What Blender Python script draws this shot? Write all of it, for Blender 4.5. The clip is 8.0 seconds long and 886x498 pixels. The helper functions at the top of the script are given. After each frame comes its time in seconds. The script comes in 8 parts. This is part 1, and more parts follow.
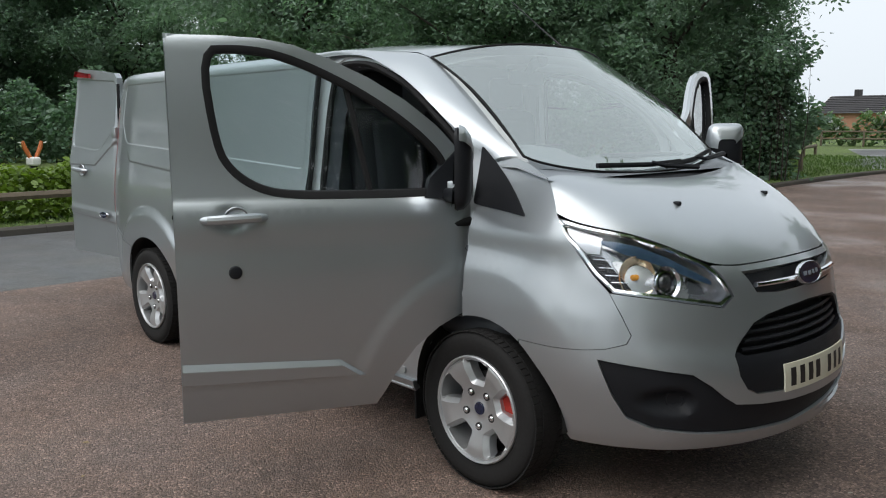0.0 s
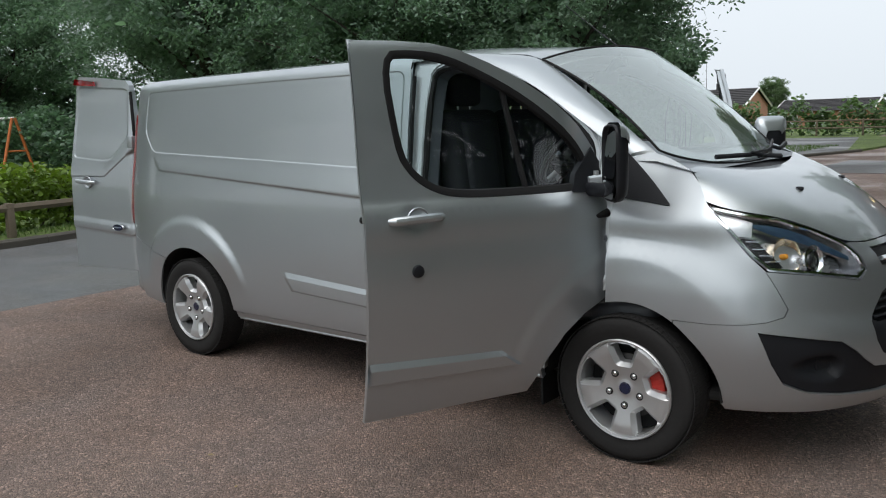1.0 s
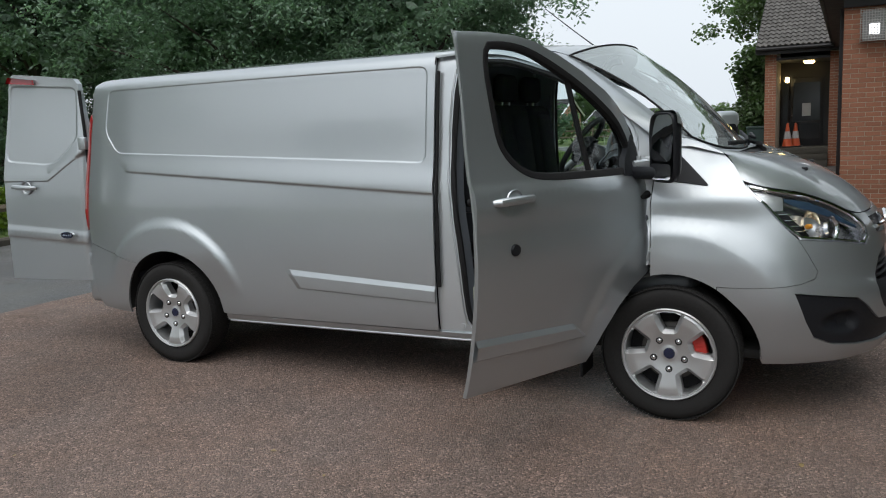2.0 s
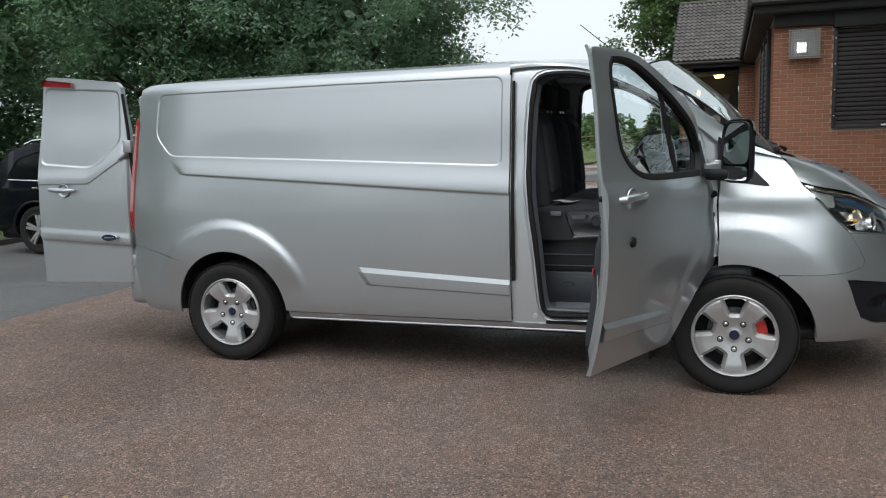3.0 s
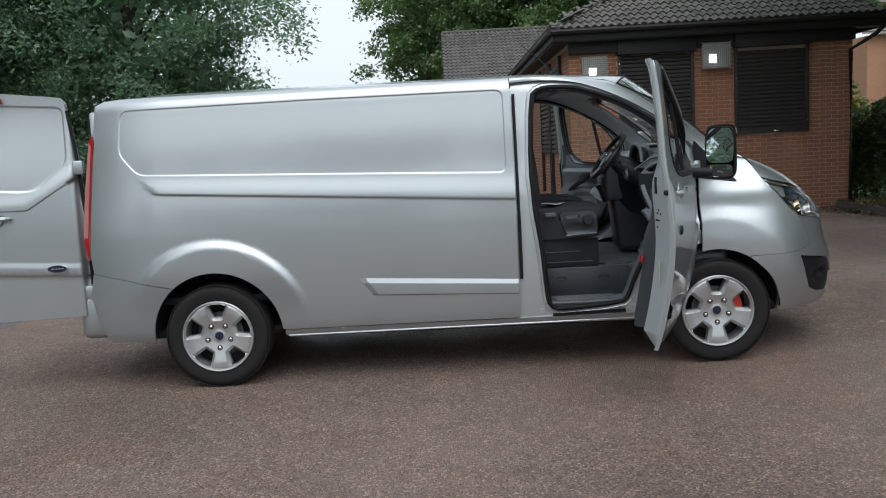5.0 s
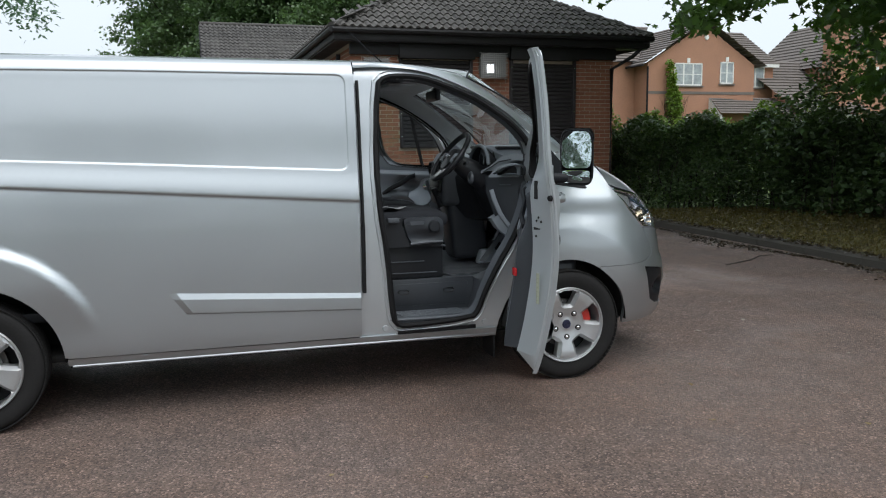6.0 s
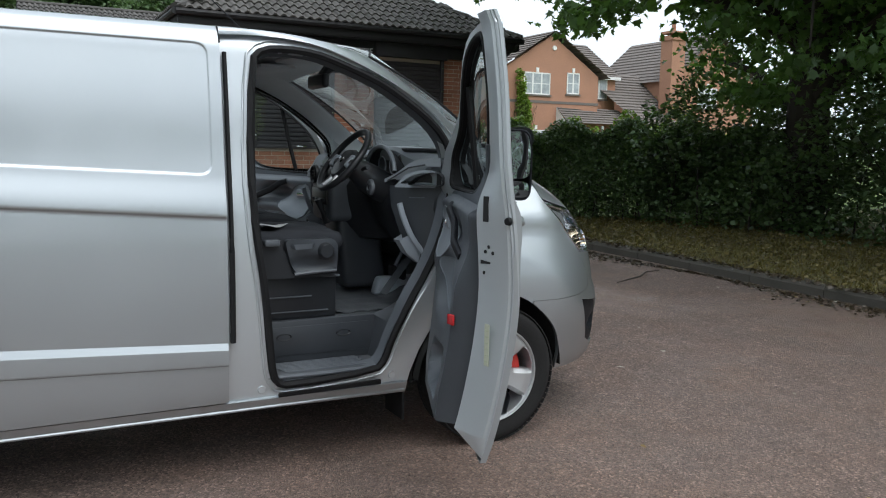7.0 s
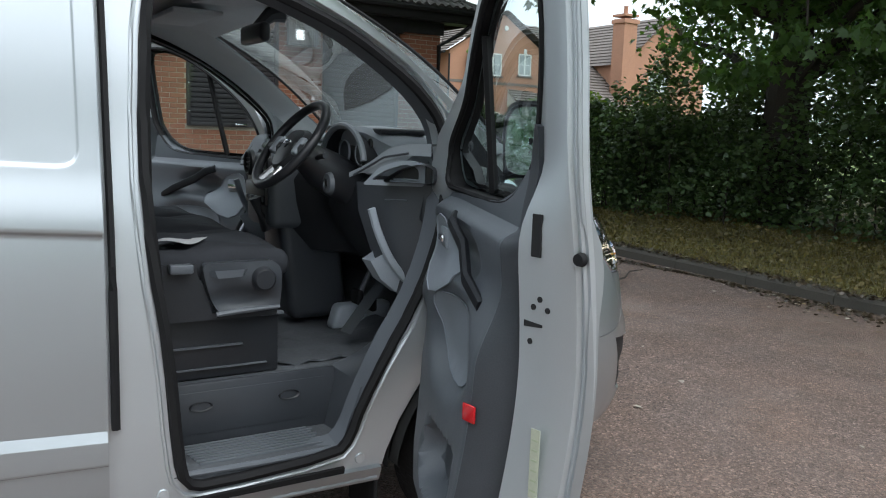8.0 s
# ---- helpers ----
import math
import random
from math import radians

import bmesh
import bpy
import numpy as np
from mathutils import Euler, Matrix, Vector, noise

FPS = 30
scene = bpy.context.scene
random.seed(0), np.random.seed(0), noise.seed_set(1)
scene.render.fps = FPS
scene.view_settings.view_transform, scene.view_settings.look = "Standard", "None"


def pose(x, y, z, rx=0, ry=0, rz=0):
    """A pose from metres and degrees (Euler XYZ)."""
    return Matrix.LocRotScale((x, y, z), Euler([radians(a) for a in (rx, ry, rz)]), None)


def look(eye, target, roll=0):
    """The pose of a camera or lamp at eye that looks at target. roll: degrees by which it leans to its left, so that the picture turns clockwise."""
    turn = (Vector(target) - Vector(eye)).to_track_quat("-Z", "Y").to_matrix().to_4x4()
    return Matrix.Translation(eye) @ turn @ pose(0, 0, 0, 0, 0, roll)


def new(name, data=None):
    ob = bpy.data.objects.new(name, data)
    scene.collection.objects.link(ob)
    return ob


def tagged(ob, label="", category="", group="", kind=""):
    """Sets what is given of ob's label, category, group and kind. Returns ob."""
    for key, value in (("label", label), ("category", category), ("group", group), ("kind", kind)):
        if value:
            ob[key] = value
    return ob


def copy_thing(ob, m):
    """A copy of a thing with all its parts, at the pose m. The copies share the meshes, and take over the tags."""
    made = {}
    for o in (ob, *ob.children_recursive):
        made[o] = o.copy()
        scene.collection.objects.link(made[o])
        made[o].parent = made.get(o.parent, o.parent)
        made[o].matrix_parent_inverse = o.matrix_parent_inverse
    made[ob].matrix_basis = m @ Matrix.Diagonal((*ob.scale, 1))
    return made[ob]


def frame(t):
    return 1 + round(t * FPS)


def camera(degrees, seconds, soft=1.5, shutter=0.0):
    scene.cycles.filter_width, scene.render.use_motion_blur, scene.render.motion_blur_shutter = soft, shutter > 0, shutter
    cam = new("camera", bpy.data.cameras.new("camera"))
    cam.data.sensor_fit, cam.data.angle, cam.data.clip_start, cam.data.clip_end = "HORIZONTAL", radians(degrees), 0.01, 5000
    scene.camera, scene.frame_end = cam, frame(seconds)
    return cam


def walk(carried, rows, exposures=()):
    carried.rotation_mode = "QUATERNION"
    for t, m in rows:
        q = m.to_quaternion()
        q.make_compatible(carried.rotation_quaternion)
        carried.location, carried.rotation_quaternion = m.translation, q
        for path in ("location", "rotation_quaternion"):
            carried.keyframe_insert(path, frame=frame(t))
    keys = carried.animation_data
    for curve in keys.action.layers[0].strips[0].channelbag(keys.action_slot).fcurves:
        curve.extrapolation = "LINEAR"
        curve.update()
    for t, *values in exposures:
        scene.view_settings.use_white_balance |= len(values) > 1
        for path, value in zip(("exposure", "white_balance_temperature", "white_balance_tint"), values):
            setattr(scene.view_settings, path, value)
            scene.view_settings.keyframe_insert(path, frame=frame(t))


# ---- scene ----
cam = camera(56.6, 8.0, 1.1)
PATH = [
    (0, (2.395, -3.356, 1.553), (0.942, -2.015, 1.253), -0.3),
    (0.5, (2.05, -3.832, 1.566), (0.732, -2.358, 1.266), -1.3),
    (0.7, (1.895, -4.027, 1.568), (0.595, -2.536, 1.273), -2.3),
    (1, (1.642, -4.272, 1.57), (0.402, -2.732, 1.267), -1.8),
    (1.2, (1.482, -4.458, 1.56), (0.303, -2.871, 1.262), -1.7),
    (2.3, (0.538, -5.26, 1.502), (-0.232, -3.437, 1.209), -2.1),
    (2.5, (0.382, -5.435, 1.527), (-0.327, -3.588, 1.235), -1.8),
    (3, (-0.048, -5.76, 1.526), (-0.7, -3.89, 1.247), -1.8),
    (3.5, (-0.474, -6.025, 1.522), (-1.035, -4.125, 1.245), -2.0),
    (4, (-0.882, -6.31, 1.546), (-1.263, -4.365, 1.275), -0.9),
    (4.2, (-1.064, -6.357, 1.541), (-1.411, -4.406, 1.272), -1.1),
    (5.3, (-1.913, -6.171, 1.496), (-1.756, -4.191, 1.258), -3.6),
    (5.5, (-2.02, -6.017, 1.5), (-1.738, -4.051, 1.265), -3.5),
    (6, (-2.2, -5.527, 1.46), (-1.622, -3.629, 1.208), -0.5),
    (6.5, (-2.193, -4.961, 1.44), (-1.436, -3.126, 1.199), 0.2),
    (7, (-2.076, -4.333, 1.445), (-1.152, -2.576, 1.203), 1.1),
    (7.5, (-1.89, -3.761, 1.446), (-0.895, -2.044, 1.195), 1.4),
    (8, (-1.652, -3.194, 1.443), (-0.614, -1.507, 1.16), 2.0),
]
EXPOSURES = [(0, 0.25, 6500, 10), (1, 0.19, 6495, 10), (2.5, 0.19, 6480, 10), (3.5, 0.42, 6450, 10), (4.2, 0.42, 6400, 9), (5.5, 0.22, 6300, 9), (6.5, 0.38, 6250, 9), (7.5, 0.66, 6200, 8), (8, 0.82, 6200, 8)]
walk(cam, [(t, look(eye, target, roll)) for t, eye, target, roll in PATH], EXPOSURES)


# ---- light ----
world = bpy.data.worlds.new("overcast")
scene.world = world
world.use_nodes = True
wt = world.node_tree
wt.nodes.clear()
sky = wt.nodes.new("ShaderNodeTexSky")
sky.sky_type, sky.sun_disc = "NISHITA", False
sky.sun_elevation, sky.sun_rotation = radians(48), radians(200)
sky.air_density, sky.dust_density, sky.ozone_density = 1.0, 6.0, 1.0
grey = wt.nodes.new("ShaderNodeHueSaturation")
grey.inputs["Saturation"].default_value = 0.25
wt.links.new(sky.outputs[0], grey.inputs["Color"])
cloud = wt.nodes.new("ShaderNodeMix")
cloud.data_type = "RGBA"
cloud.inputs["Factor"].default_value = 0.8
cloud.inputs["B"].default_value = (7.5, 8.15, 8.75, 1)
wt.links.new(grey.outputs[0], cloud.inputs["A"])
air = wt.nodes.new("ShaderNodeBackground")
air.inputs["Strength"].default_value = 0.113
wt.links.new(cloud.outputs["Result"], air.inputs["Color"])
wo = wt.nodes.new("ShaderNodeOutputWorld")
wt.links.new(air.outputs[0], wo.inputs["Surface"])

sun = new("sun", bpy.data.lights.new("sun", "SUN"))
sun.data.energy, sun.data.angle, sun.data.color = 1.5, radians(60), (1.0, 0.97, 0.93)
sun.matrix_world = look((4, -10, 19), (0, 0, 0))


# ---- materials ----
def mat(name, col, rough=0.5, metal=0.0, vary=0.15, scale=8.0, fine=120.0, bump=0.0, coat=0.0, spec=0.5, island=0.0, objrand=0.0, rvar=0.1):
    """A principled material whose colour and gloss vary at two scales."""
    m = bpy.data.materials.new(name)
    m.use_nodes = True
    nt = m.node_tree
    b = nt.nodes["Principled BSDF"]
    tc = nt.nodes.new("ShaderNodeTexCoord")
    n1 = nt.nodes.new("ShaderNodeTexNoise")
    n1.inputs["Scale"].default_value, n1.inputs["Detail"].default_value = scale, 5
    n2 = nt.nodes.new("ShaderNodeTexNoise")
    n2.inputs["Scale"].default_value, n2.inputs["Detail"].default_value = fine, 3
    for n in (n1, n2):
        nt.links.new(tc.outputs["Object"], n.inputs["Vector"])
    add = nt.nodes.new("ShaderNodeMath")
    add.operation = "ADD"
    nt.links.new(n1.outputs[0], add.inputs[0])
    nt.links.new(n2.outputs[0], add.inputs[1])
    last = add.outputs[0]
    if island:
        g = nt.nodes.new("ShaderNodeNewGeometry")
        ma = nt.nodes.new("ShaderNodeMath")
        ma.operation = "MULTIPLY_ADD"
        ma.inputs[1].default_value = island
        nt.links.new(g.outputs["Random Per Island"], ma.inputs[0])
        nt.links.new(last, ma.inputs[2])
        last = ma.outputs[0]
    if objrand:
        g = nt.nodes.new("ShaderNodeObjectInfo")
        ma = nt.nodes.new("ShaderNodeMath")
        ma.operation = "MULTIPLY_ADD"
        ma.inputs[1].default_value = objrand
        nt.links.new(g.outputs["Random"], ma.inputs[0])
        nt.links.new(last, ma.inputs[2])
        last = ma.outputs[0]
    mid = 1.0 + 0.5 * island + 0.5 * objrand
    span = 0.55 + 0.5 * island + 0.5 * objrand
    mr = nt.nodes.new("ShaderNodeMapRange")
    mr.inputs["From Min"].default_value, mr.inputs["From Max"].default_value = mid - span, mid + span
    mr.inputs["To Min"].default_value, mr.inputs["To Max"].default_value = 1 - vary, 1 + vary
    nt.links.new(last, mr.inputs["Value"])
    mul = nt.nodes.new("ShaderNodeVectorMath")
    mul.operation = "SCALE"
    mul.inputs[0].default_value = col
    nt.links.new(mr.outputs[0], mul.inputs["Scale"])
    nt.links.new(mul.outputs[0], b.inputs["Base Color"])
    rr = nt.nodes.new("ShaderNodeMapRange")
    rr.inputs["From Min"].default_value, rr.inputs["From Max"].default_value = 0.3, 0.7
    rr.inputs["To Min"].default_value, rr.inputs["To Max"].default_value = max(0, rough - rvar * rough), min(1, rough + rvar * rough)
    nt.links.new(n1.outputs[0], rr.inputs["Value"])
    nt.links.new(rr.outputs[0], b.inputs["Roughness"])
    b.inputs["Metallic"].default_value = metal
    b.inputs["Specular IOR Level"].default_value = spec
    b.inputs["Coat Weight"].default_value = coat
    b.inputs["Coat Roughness"].default_value = 0.04
    if bump:
        bp = nt.nodes.new("ShaderNodeBump")
        bp.inputs["Strength"].default_value, bp.inputs["Distance"].default_value = 0.6, bump
        nt.links.new(n2.outputs[0], bp.inputs["Height"])
        nt.links.new(bp.outputs[0], b.inputs["Normal"])
    return m


def glass(name, tint, rough=0.0, least=0.03, haze=0.0, gloss=(1, 1, 1)):
    """Thin glass: a clear, tinted pane with a fresnel gloss."""
    m = bpy.data.materials.new(name)
    m.use_nodes = True
    nt = m.node_tree
    nt.nodes.clear()
    tr = nt.nodes.new("ShaderNodeBsdfTransparent")
    tr.inputs[0].default_value = (*tint, 1)
    gl = nt.nodes.new("ShaderNodeBsdfGlossy")
    gl.inputs["Roughness"].default_value = rough
    gl.inputs[0].default_value = (*gloss, 1)
    fr = nt.nodes.new("ShaderNodeLayerWeight")
    fr.inputs["Blend"].default_value = 0.5
    pw = nt.nodes.new("ShaderNodeMath")
    pw.operation = "POWER"
    pw.inputs[1].default_value = 4.0
    nt.links.new(fr.outputs["Facing"], pw.inputs[0])
    dbl = nt.nodes.new("ShaderNodeMath")
    dbl.operation, dbl.use_clamp = "MULTIPLY_ADD", True
    dbl.inputs[1].default_value, dbl.inputs[2].default_value = 1.0 - least, least
    mx = nt.nodes.new("ShaderNodeMixShader")
    out = nt.nodes.new("ShaderNodeOutputMaterial")
    nt.links.new(pw.outputs[0], dbl.inputs[0])
    nt.links.new(dbl.outputs[0], mx.inputs[0])
    nt.links.new(tr.outputs[0], mx.inputs[1])
    nt.links.new(gl.outputs[0], mx.inputs[2])
    last = mx.outputs[0]
    if haze:
        df = nt.nodes.new("ShaderNodeBsdfDiffuse")
        df.inputs[0].default_value = (0.6, 0.63, 0.64, 1)
        tl = nt.nodes.new("ShaderNodeBsdfTranslucent")
        tl.inputs[0].default_value = (0.6, 0.63, 0.64, 1)
        both = nt.nodes.new("ShaderNodeMixShader")
        both.inputs[0].default_value = 0.5
        nt.links.new(df.outputs[0], both.inputs[1])
        nt.links.new(tl.outputs[0], both.inputs[2])
        hz = nt.nodes.new("ShaderNodeMixShader")
        hz.inputs[0].default_value = haze
        nt.links.new(last, hz.inputs[1])
        nt.links.new(both.outputs[0], hz.inputs[2])
        last = hz.outputs[0]
    nt.links.new(last, out.inputs["Surface"])
    return m


def glow(name, col, power):
    m = bpy.data.materials.new(name)
    m.use_nodes = True
    b = m.node_tree.nodes["Principled BSDF"]
    b.inputs["Base Color"].default_value = (*col, 1)
    b.inputs["Emission Color"].default_value = (*col, 1)
    b.inputs["Emission Strength"].default_value = power
    return m


def leafmat(name, col, vary=0.55, through_=0.35, warmth=(1.5, 1.6, 0.6)):
    """Leaves: each of its own shade, letting some light through."""
    m = mat(name, col, rough=0.36, vary=vary, scale=0.5, fine=6, island=1.4, spec=0.5)
    nt = m.node_tree
    b = nt.nodes["Principled BSDF"]
    src = b.inputs["Base Color"].links[0].from_socket
    tl = nt.nodes.new("ShaderNodeBsdfTranslucent")
    warm = nt.nodes.new("ShaderNodeVectorMath")
    warm.operation = "MULTIPLY"
    warm.inputs[1].default_value = warmth
    nt.links.new(src, warm.inputs[0])
    nt.links.new(warm.outputs[0], tl.inputs[0])
    mx = nt.nodes.new("ShaderNodeMixShader")
    mx.inputs[0].default_value = through_
    nt.links.new(b.outputs[0], mx.inputs[1])
    nt.links.new(tl.outputs[0], mx.inputs[2])
    nt.links.new(mx.outputs[0], nt.nodes["Material Output"].inputs["Surface"])
    return m


SILVER = mat("silver_paint", (0.440, 0.474, 0.498), rough=0.39, metal=0.82, vary=0.03, scale=2.5, fine=900, coat=0.9, rvar=0.06)
SILVER_IN = mat("silver_inner_paint", (0.54, 0.575, 0.60), rough=0.34, metal=0.60, vary=0.05, scale=6, fine=400, coat=0.2)
BLACK_PL = mat("black_plastic", (0.011, 0.012, 0.015), rough=0.48, spec=0.25, vary=0.25, scale=5, fine=350, bump=0.0006)
GREY_PL = mat("charcoal_plastic", (0.100, 0.111, 0.126), rough=0.37, vary=0.2, scale=5, fine=300, bump=0.0006)
MID_PL = mat("grey_plastic", (0.27, 0.30, 0.335), rough=0.5, vary=0.15, scale=5, fine=300, bump=0.0005)
RUBBER = mat("black_rubber", (0.010, 0.010, 0.011), rough=0.7, spec=0.25, vary=0.3, scale=10, fine=200, bump=0.0005)
TYRE = mat("tyre_rubber", (0.015, 0.0145, 0.0145), rough=0.85, spec=0.3, vary=0.35, scale=9, fine=90, bump=0.001)
ALLOY = mat("silver_alloy", (0.52, 0.53, 0.54), rough=0.36, metal=0.72, vary=0.06, scale=9, fine=300)
DISC = mat("brake_disc_steel", (0.10, 0.097, 0.094), rough=0.4, metal=0.9, vary=0.2, scale=20, fine=200)
RED_CAL = mat("red_caliper_paint", (0.45, 0.03, 0.02), rough=0.45, vary=0.15)
LAMP_IN = mat("lamp_reflector_metal", (0.55, 0.56, 0.58), rough=0.22, metal=0.9, vary=0.15, scale=20, fine=60)
CHROME = mat("chrome", (0.75, 0.76, 0.78), rough=0.08, metal=1.0, vary=0.02)
BLUE_EN = mat("blue_enamel", (0.006, 0.011, 0.040), rough=0.25, vary=0.1, coat=0.6)
DARK_IN = mat("dark_void", (0.010, 0.010, 0.011), rough=0.9, vary=0.2)
UNDER = mat("underbody_black", (0.012, 0.012, 0.012), rough=0.85, vary=0.3)
CAB_PL = mat("black_cab_plastic", (0.021, 0.023, 0.027), rough=0.40, vary=0.3, scale=6, fine=300, bump=0.0006)
CHAR_PL = mat("dark_charcoal_plastic", (0.043, 0.048, 0.056), rough=0.38, vary=0.25, scale=5, fine=300, bump=0.0006)
DASH_PL = mat("grey_dash_plastic", (0.225, 0.25, 0.275), rough=0.5, vary=0.2, scale=5, fine=320, bump=0.0006)
TRIM_L = mat("soft_grey_trim", (0.20, 0.222, 0.248), rough=0.6, vary=0.15, scale=6, fine=300, bump=0.0005)
FABRIC = mat("dark_seat_fabric", (0.030, 0.032, 0.037), rough=0.95, vary=0.3, scale=12, fine=260, bump=0.0015, spec=0.15)
FABRIC_L = mat("patterned_grey_fabric", (0.036, 0.039, 0.045), rough=0.95, vary=0.55, scale=55, fine=160, bump=0.0015, spec=0.15)
HEADLIN = mat("grey_headlining", (0.74, 0.77, 0.79), rough=0.95, vary=0.1, scale=8, fine=300)
MATTING = mat("floor_rubber_mat", (0.070, 0.077, 0.086), rough=0.75, vary=0.35, scale=7, fine=90, bump=0.001)
MIRROR = mat("mirror_glass", (0.85, 0.87, 0.88), rough=0.01, metal=1.0, vary=0.01)
GLASS = glass("clear_glass", (0.78, 0.88, 0.88), least=0.045)
GLASS_D = glass("rain_filmed_screen_glass", (0.82, 0.88, 0.87), least=0.40, haze=0.09, gloss=(0.94, 1.0, 0.985))
LENS = glass("lamp_lens", (0.93, 0.95, 0.96))
RED_LENS = mat("red_lamp_lens", (0.30, 0.016, 0.020), rough=0.15, vary=0.2, coat=0.8)
WHITE_LENS = mat("clear_lamp_lens", (0.40, 0.17, 0.17), rough=0.12, vary=0.2, coat=0.8)
AMBER = mat("amber_bulb", (0.8, 0.35, 0.05), rough=0.2, vary=0.1)
PLATE_W = mat("reflective_plate_cream", (0.66, 0.64, 0.52), rough=0.35, vary=0.05)
INK = mat("plate_black", (0.015, 0.015, 0.015), rough=0.4)
LABEL_INK = mat("faded_label_ink", (0.36, 0.40, 0.27), rough=0.6)
LABELY = mat("pale_yellow_label", (0.44, 0.46, 0.36), rough=0.5)

# ---- small tools ----
from mathutils import geometry


def link(name, me, material, parent=None, label="", smooth=True):
    if smooth:
        me.shade_smooth()
    if material and not me.materials:
        me.materials.append(material)
    ob = new(name, me)
    ob.parent = parent
    if label:
        tagged(ob, label)
    return ob


def part(name, bm, material, parent, label="", smooth=True, sharp=35):
    """Links a bmesh as one mesh object under a thing or a part."""
    me = bpy.data.meshes.new(name)
    bmesh.ops.recalc_face_normals(bm, faces=bm.faces[:]) if len(bm.faces) < 4000 else None
    for e in bm.edges:
        if len(e.link_faces) == 2 and e.calc_face_angle(0) > radians(sharp):
            e.smooth = False
    bm.to_mesh(me)
    bm.free()
    return link(name, me, material, parent, label, smooth)


def thing(name, label, category, at=(0, 0, 0), rz=0, group="", kind=""):
    ob = new(name)
    ob.matrix_basis = pose(*at, 0, 0, rz)
    return tagged(ob, label, category, group, kind)


def box(x0, x1, y0, y1, z0, z1, bev=0.0, segs=2, bm=None):
    own = bmesh.new()
    bmesh.ops.create_cube(own, size=1)
    for v in own.verts:
        v.co = Vector(((x0 + x1) / 2 + v.co.x * (x1 - x0), (y0 + y1) / 2 + v.co.y * (y1 - y0), (z0 + z1) / 2 + v.co.z * (z1 - z0)))
    if bev:
        bmesh.ops.bevel(own, geom=own.edges[:], offset=min(bev, abs(x1 - x0) * .45, abs(y1 - y0) * .45, abs(z1 - z0) * .45), segments=segs, profile=0.5, affect="EDGES")
    return own if bm is None else merge(bm, own)


def merge(bm, other, m=None):
    """Adds other to bm."""
    if m is not None:
        other.transform(m)
    me = bpy.data.meshes.new("tmp")
    other.to_mesh(me)
    other.free()
    bm.from_mesh(me)
    bpy.data.meshes.remove(me)
    return bm


def turn_on(profile, n=32, axis="Y", arc=360.0):
    """A lathe: profile of (radius, along) turned about the axis."""
    bm = bmesh.new()
    rings = []
    whole = arc >= 359.9
    for k in range(n if whole else n + 1):
        a = radians(arc) * k / n
        ring = []
        for r, h in profile:
            c, s = r * math.cos(a), r * math.sin(a)
            ring.append(bm.verts.new((c, h, s) if axis == "Y" else (c, s, h) if axis == "Z" else (h, c, s)))
        rings.append(ring)
    for k in range(n):
        a, b = rings[k], rings[(k + 1) % len(rings)]
        for i in range(len(profile) - 1):
            bm.faces.new((a[i], a[i + 1], b[i + 1], b[i]))
    bmesh.ops.remove_doubles(bm, verts=bm.verts[:], dist=1e-5)
    bmesh.ops.recalc_face_normals(bm, faces=bm.faces[:])
    return bm


def tube(points, radius, sides=8, closed=False, bm=None, flat=1.0):
    """A round bar along points; radius may be a list."""
    bm = bm or bmesh.new()
    pts = [Vector(p) for p in points]
    n = len(pts)
    rings = []
    up = Vector((0, 0, 1))
    for i, p in enumerate(pts):
        a = pts[i - 1] if i or closed else p
        b = pts[(i + 1) % n] if i < n - 1 or closed else p
        d = (b - a).normalized()
        side = d.cross(up)
        if side.length < 0.05:
            side = d.cross(Vector((1, 0, 0)))
        side.normalize()
        top = side.cross(d)
        r = radius[i] if isinstance(radius, (list, tuple)) else radius
        rings.append([bm.verts.new(p + r * (math.cos(2 * math.pi * k / sides) * side + flat * math.sin(2 * math.pi * k / sides) * top)) for k in range(sides)])
    for i in range(n if closed else n - 1):
        a, b = rings[i], rings[(i + 1) % n]
        for k in range(sides):
            bm.faces.new((a[k], a[(k + 1) % sides], b[(k + 1) % sides], b[k]))
    if not closed:
        bm.faces.new(rings[0][::-1])
        bm.faces.new(rings[-1])
    return bm


def rounded(pts, steps=4):
    """A polygon or line smoothed by cutting its corners (closed)."""
    for _ in range(steps):
        out = []
        for a, b in zip(pts, pts[1:] + pts[:1]):
            out += [(a[0] * .75 + b[0] * .25, a[1] * .75 + b[1] * .25), (a[0] * .25 + b[0] * .75, a[1] * .25 + b[1] * .75)]
        pts = out
    return pts


def fillet(pts, r, n=4):
    """A polygon with its corners rounded by about r."""
    out = []
    k = len(pts)
    for i in range(k):
        p, a, b = Vector(pts[i]), Vector(pts[i - 1]), Vector(pts[(i + 1) % k])
        ra, rb = min(r, 0.45 * (a - p).length), min(r, 0.45 * (b - p).length)
        s, e = p + (a - p).normalized() * ra, p + (b - p).normalized() * rb
        for j in range(n + 1):
            t = j / n
            out.append(tuple(s * (1 - t) ** 2 + p * 2 * t * (1 - t) + e * t * t))
    return out


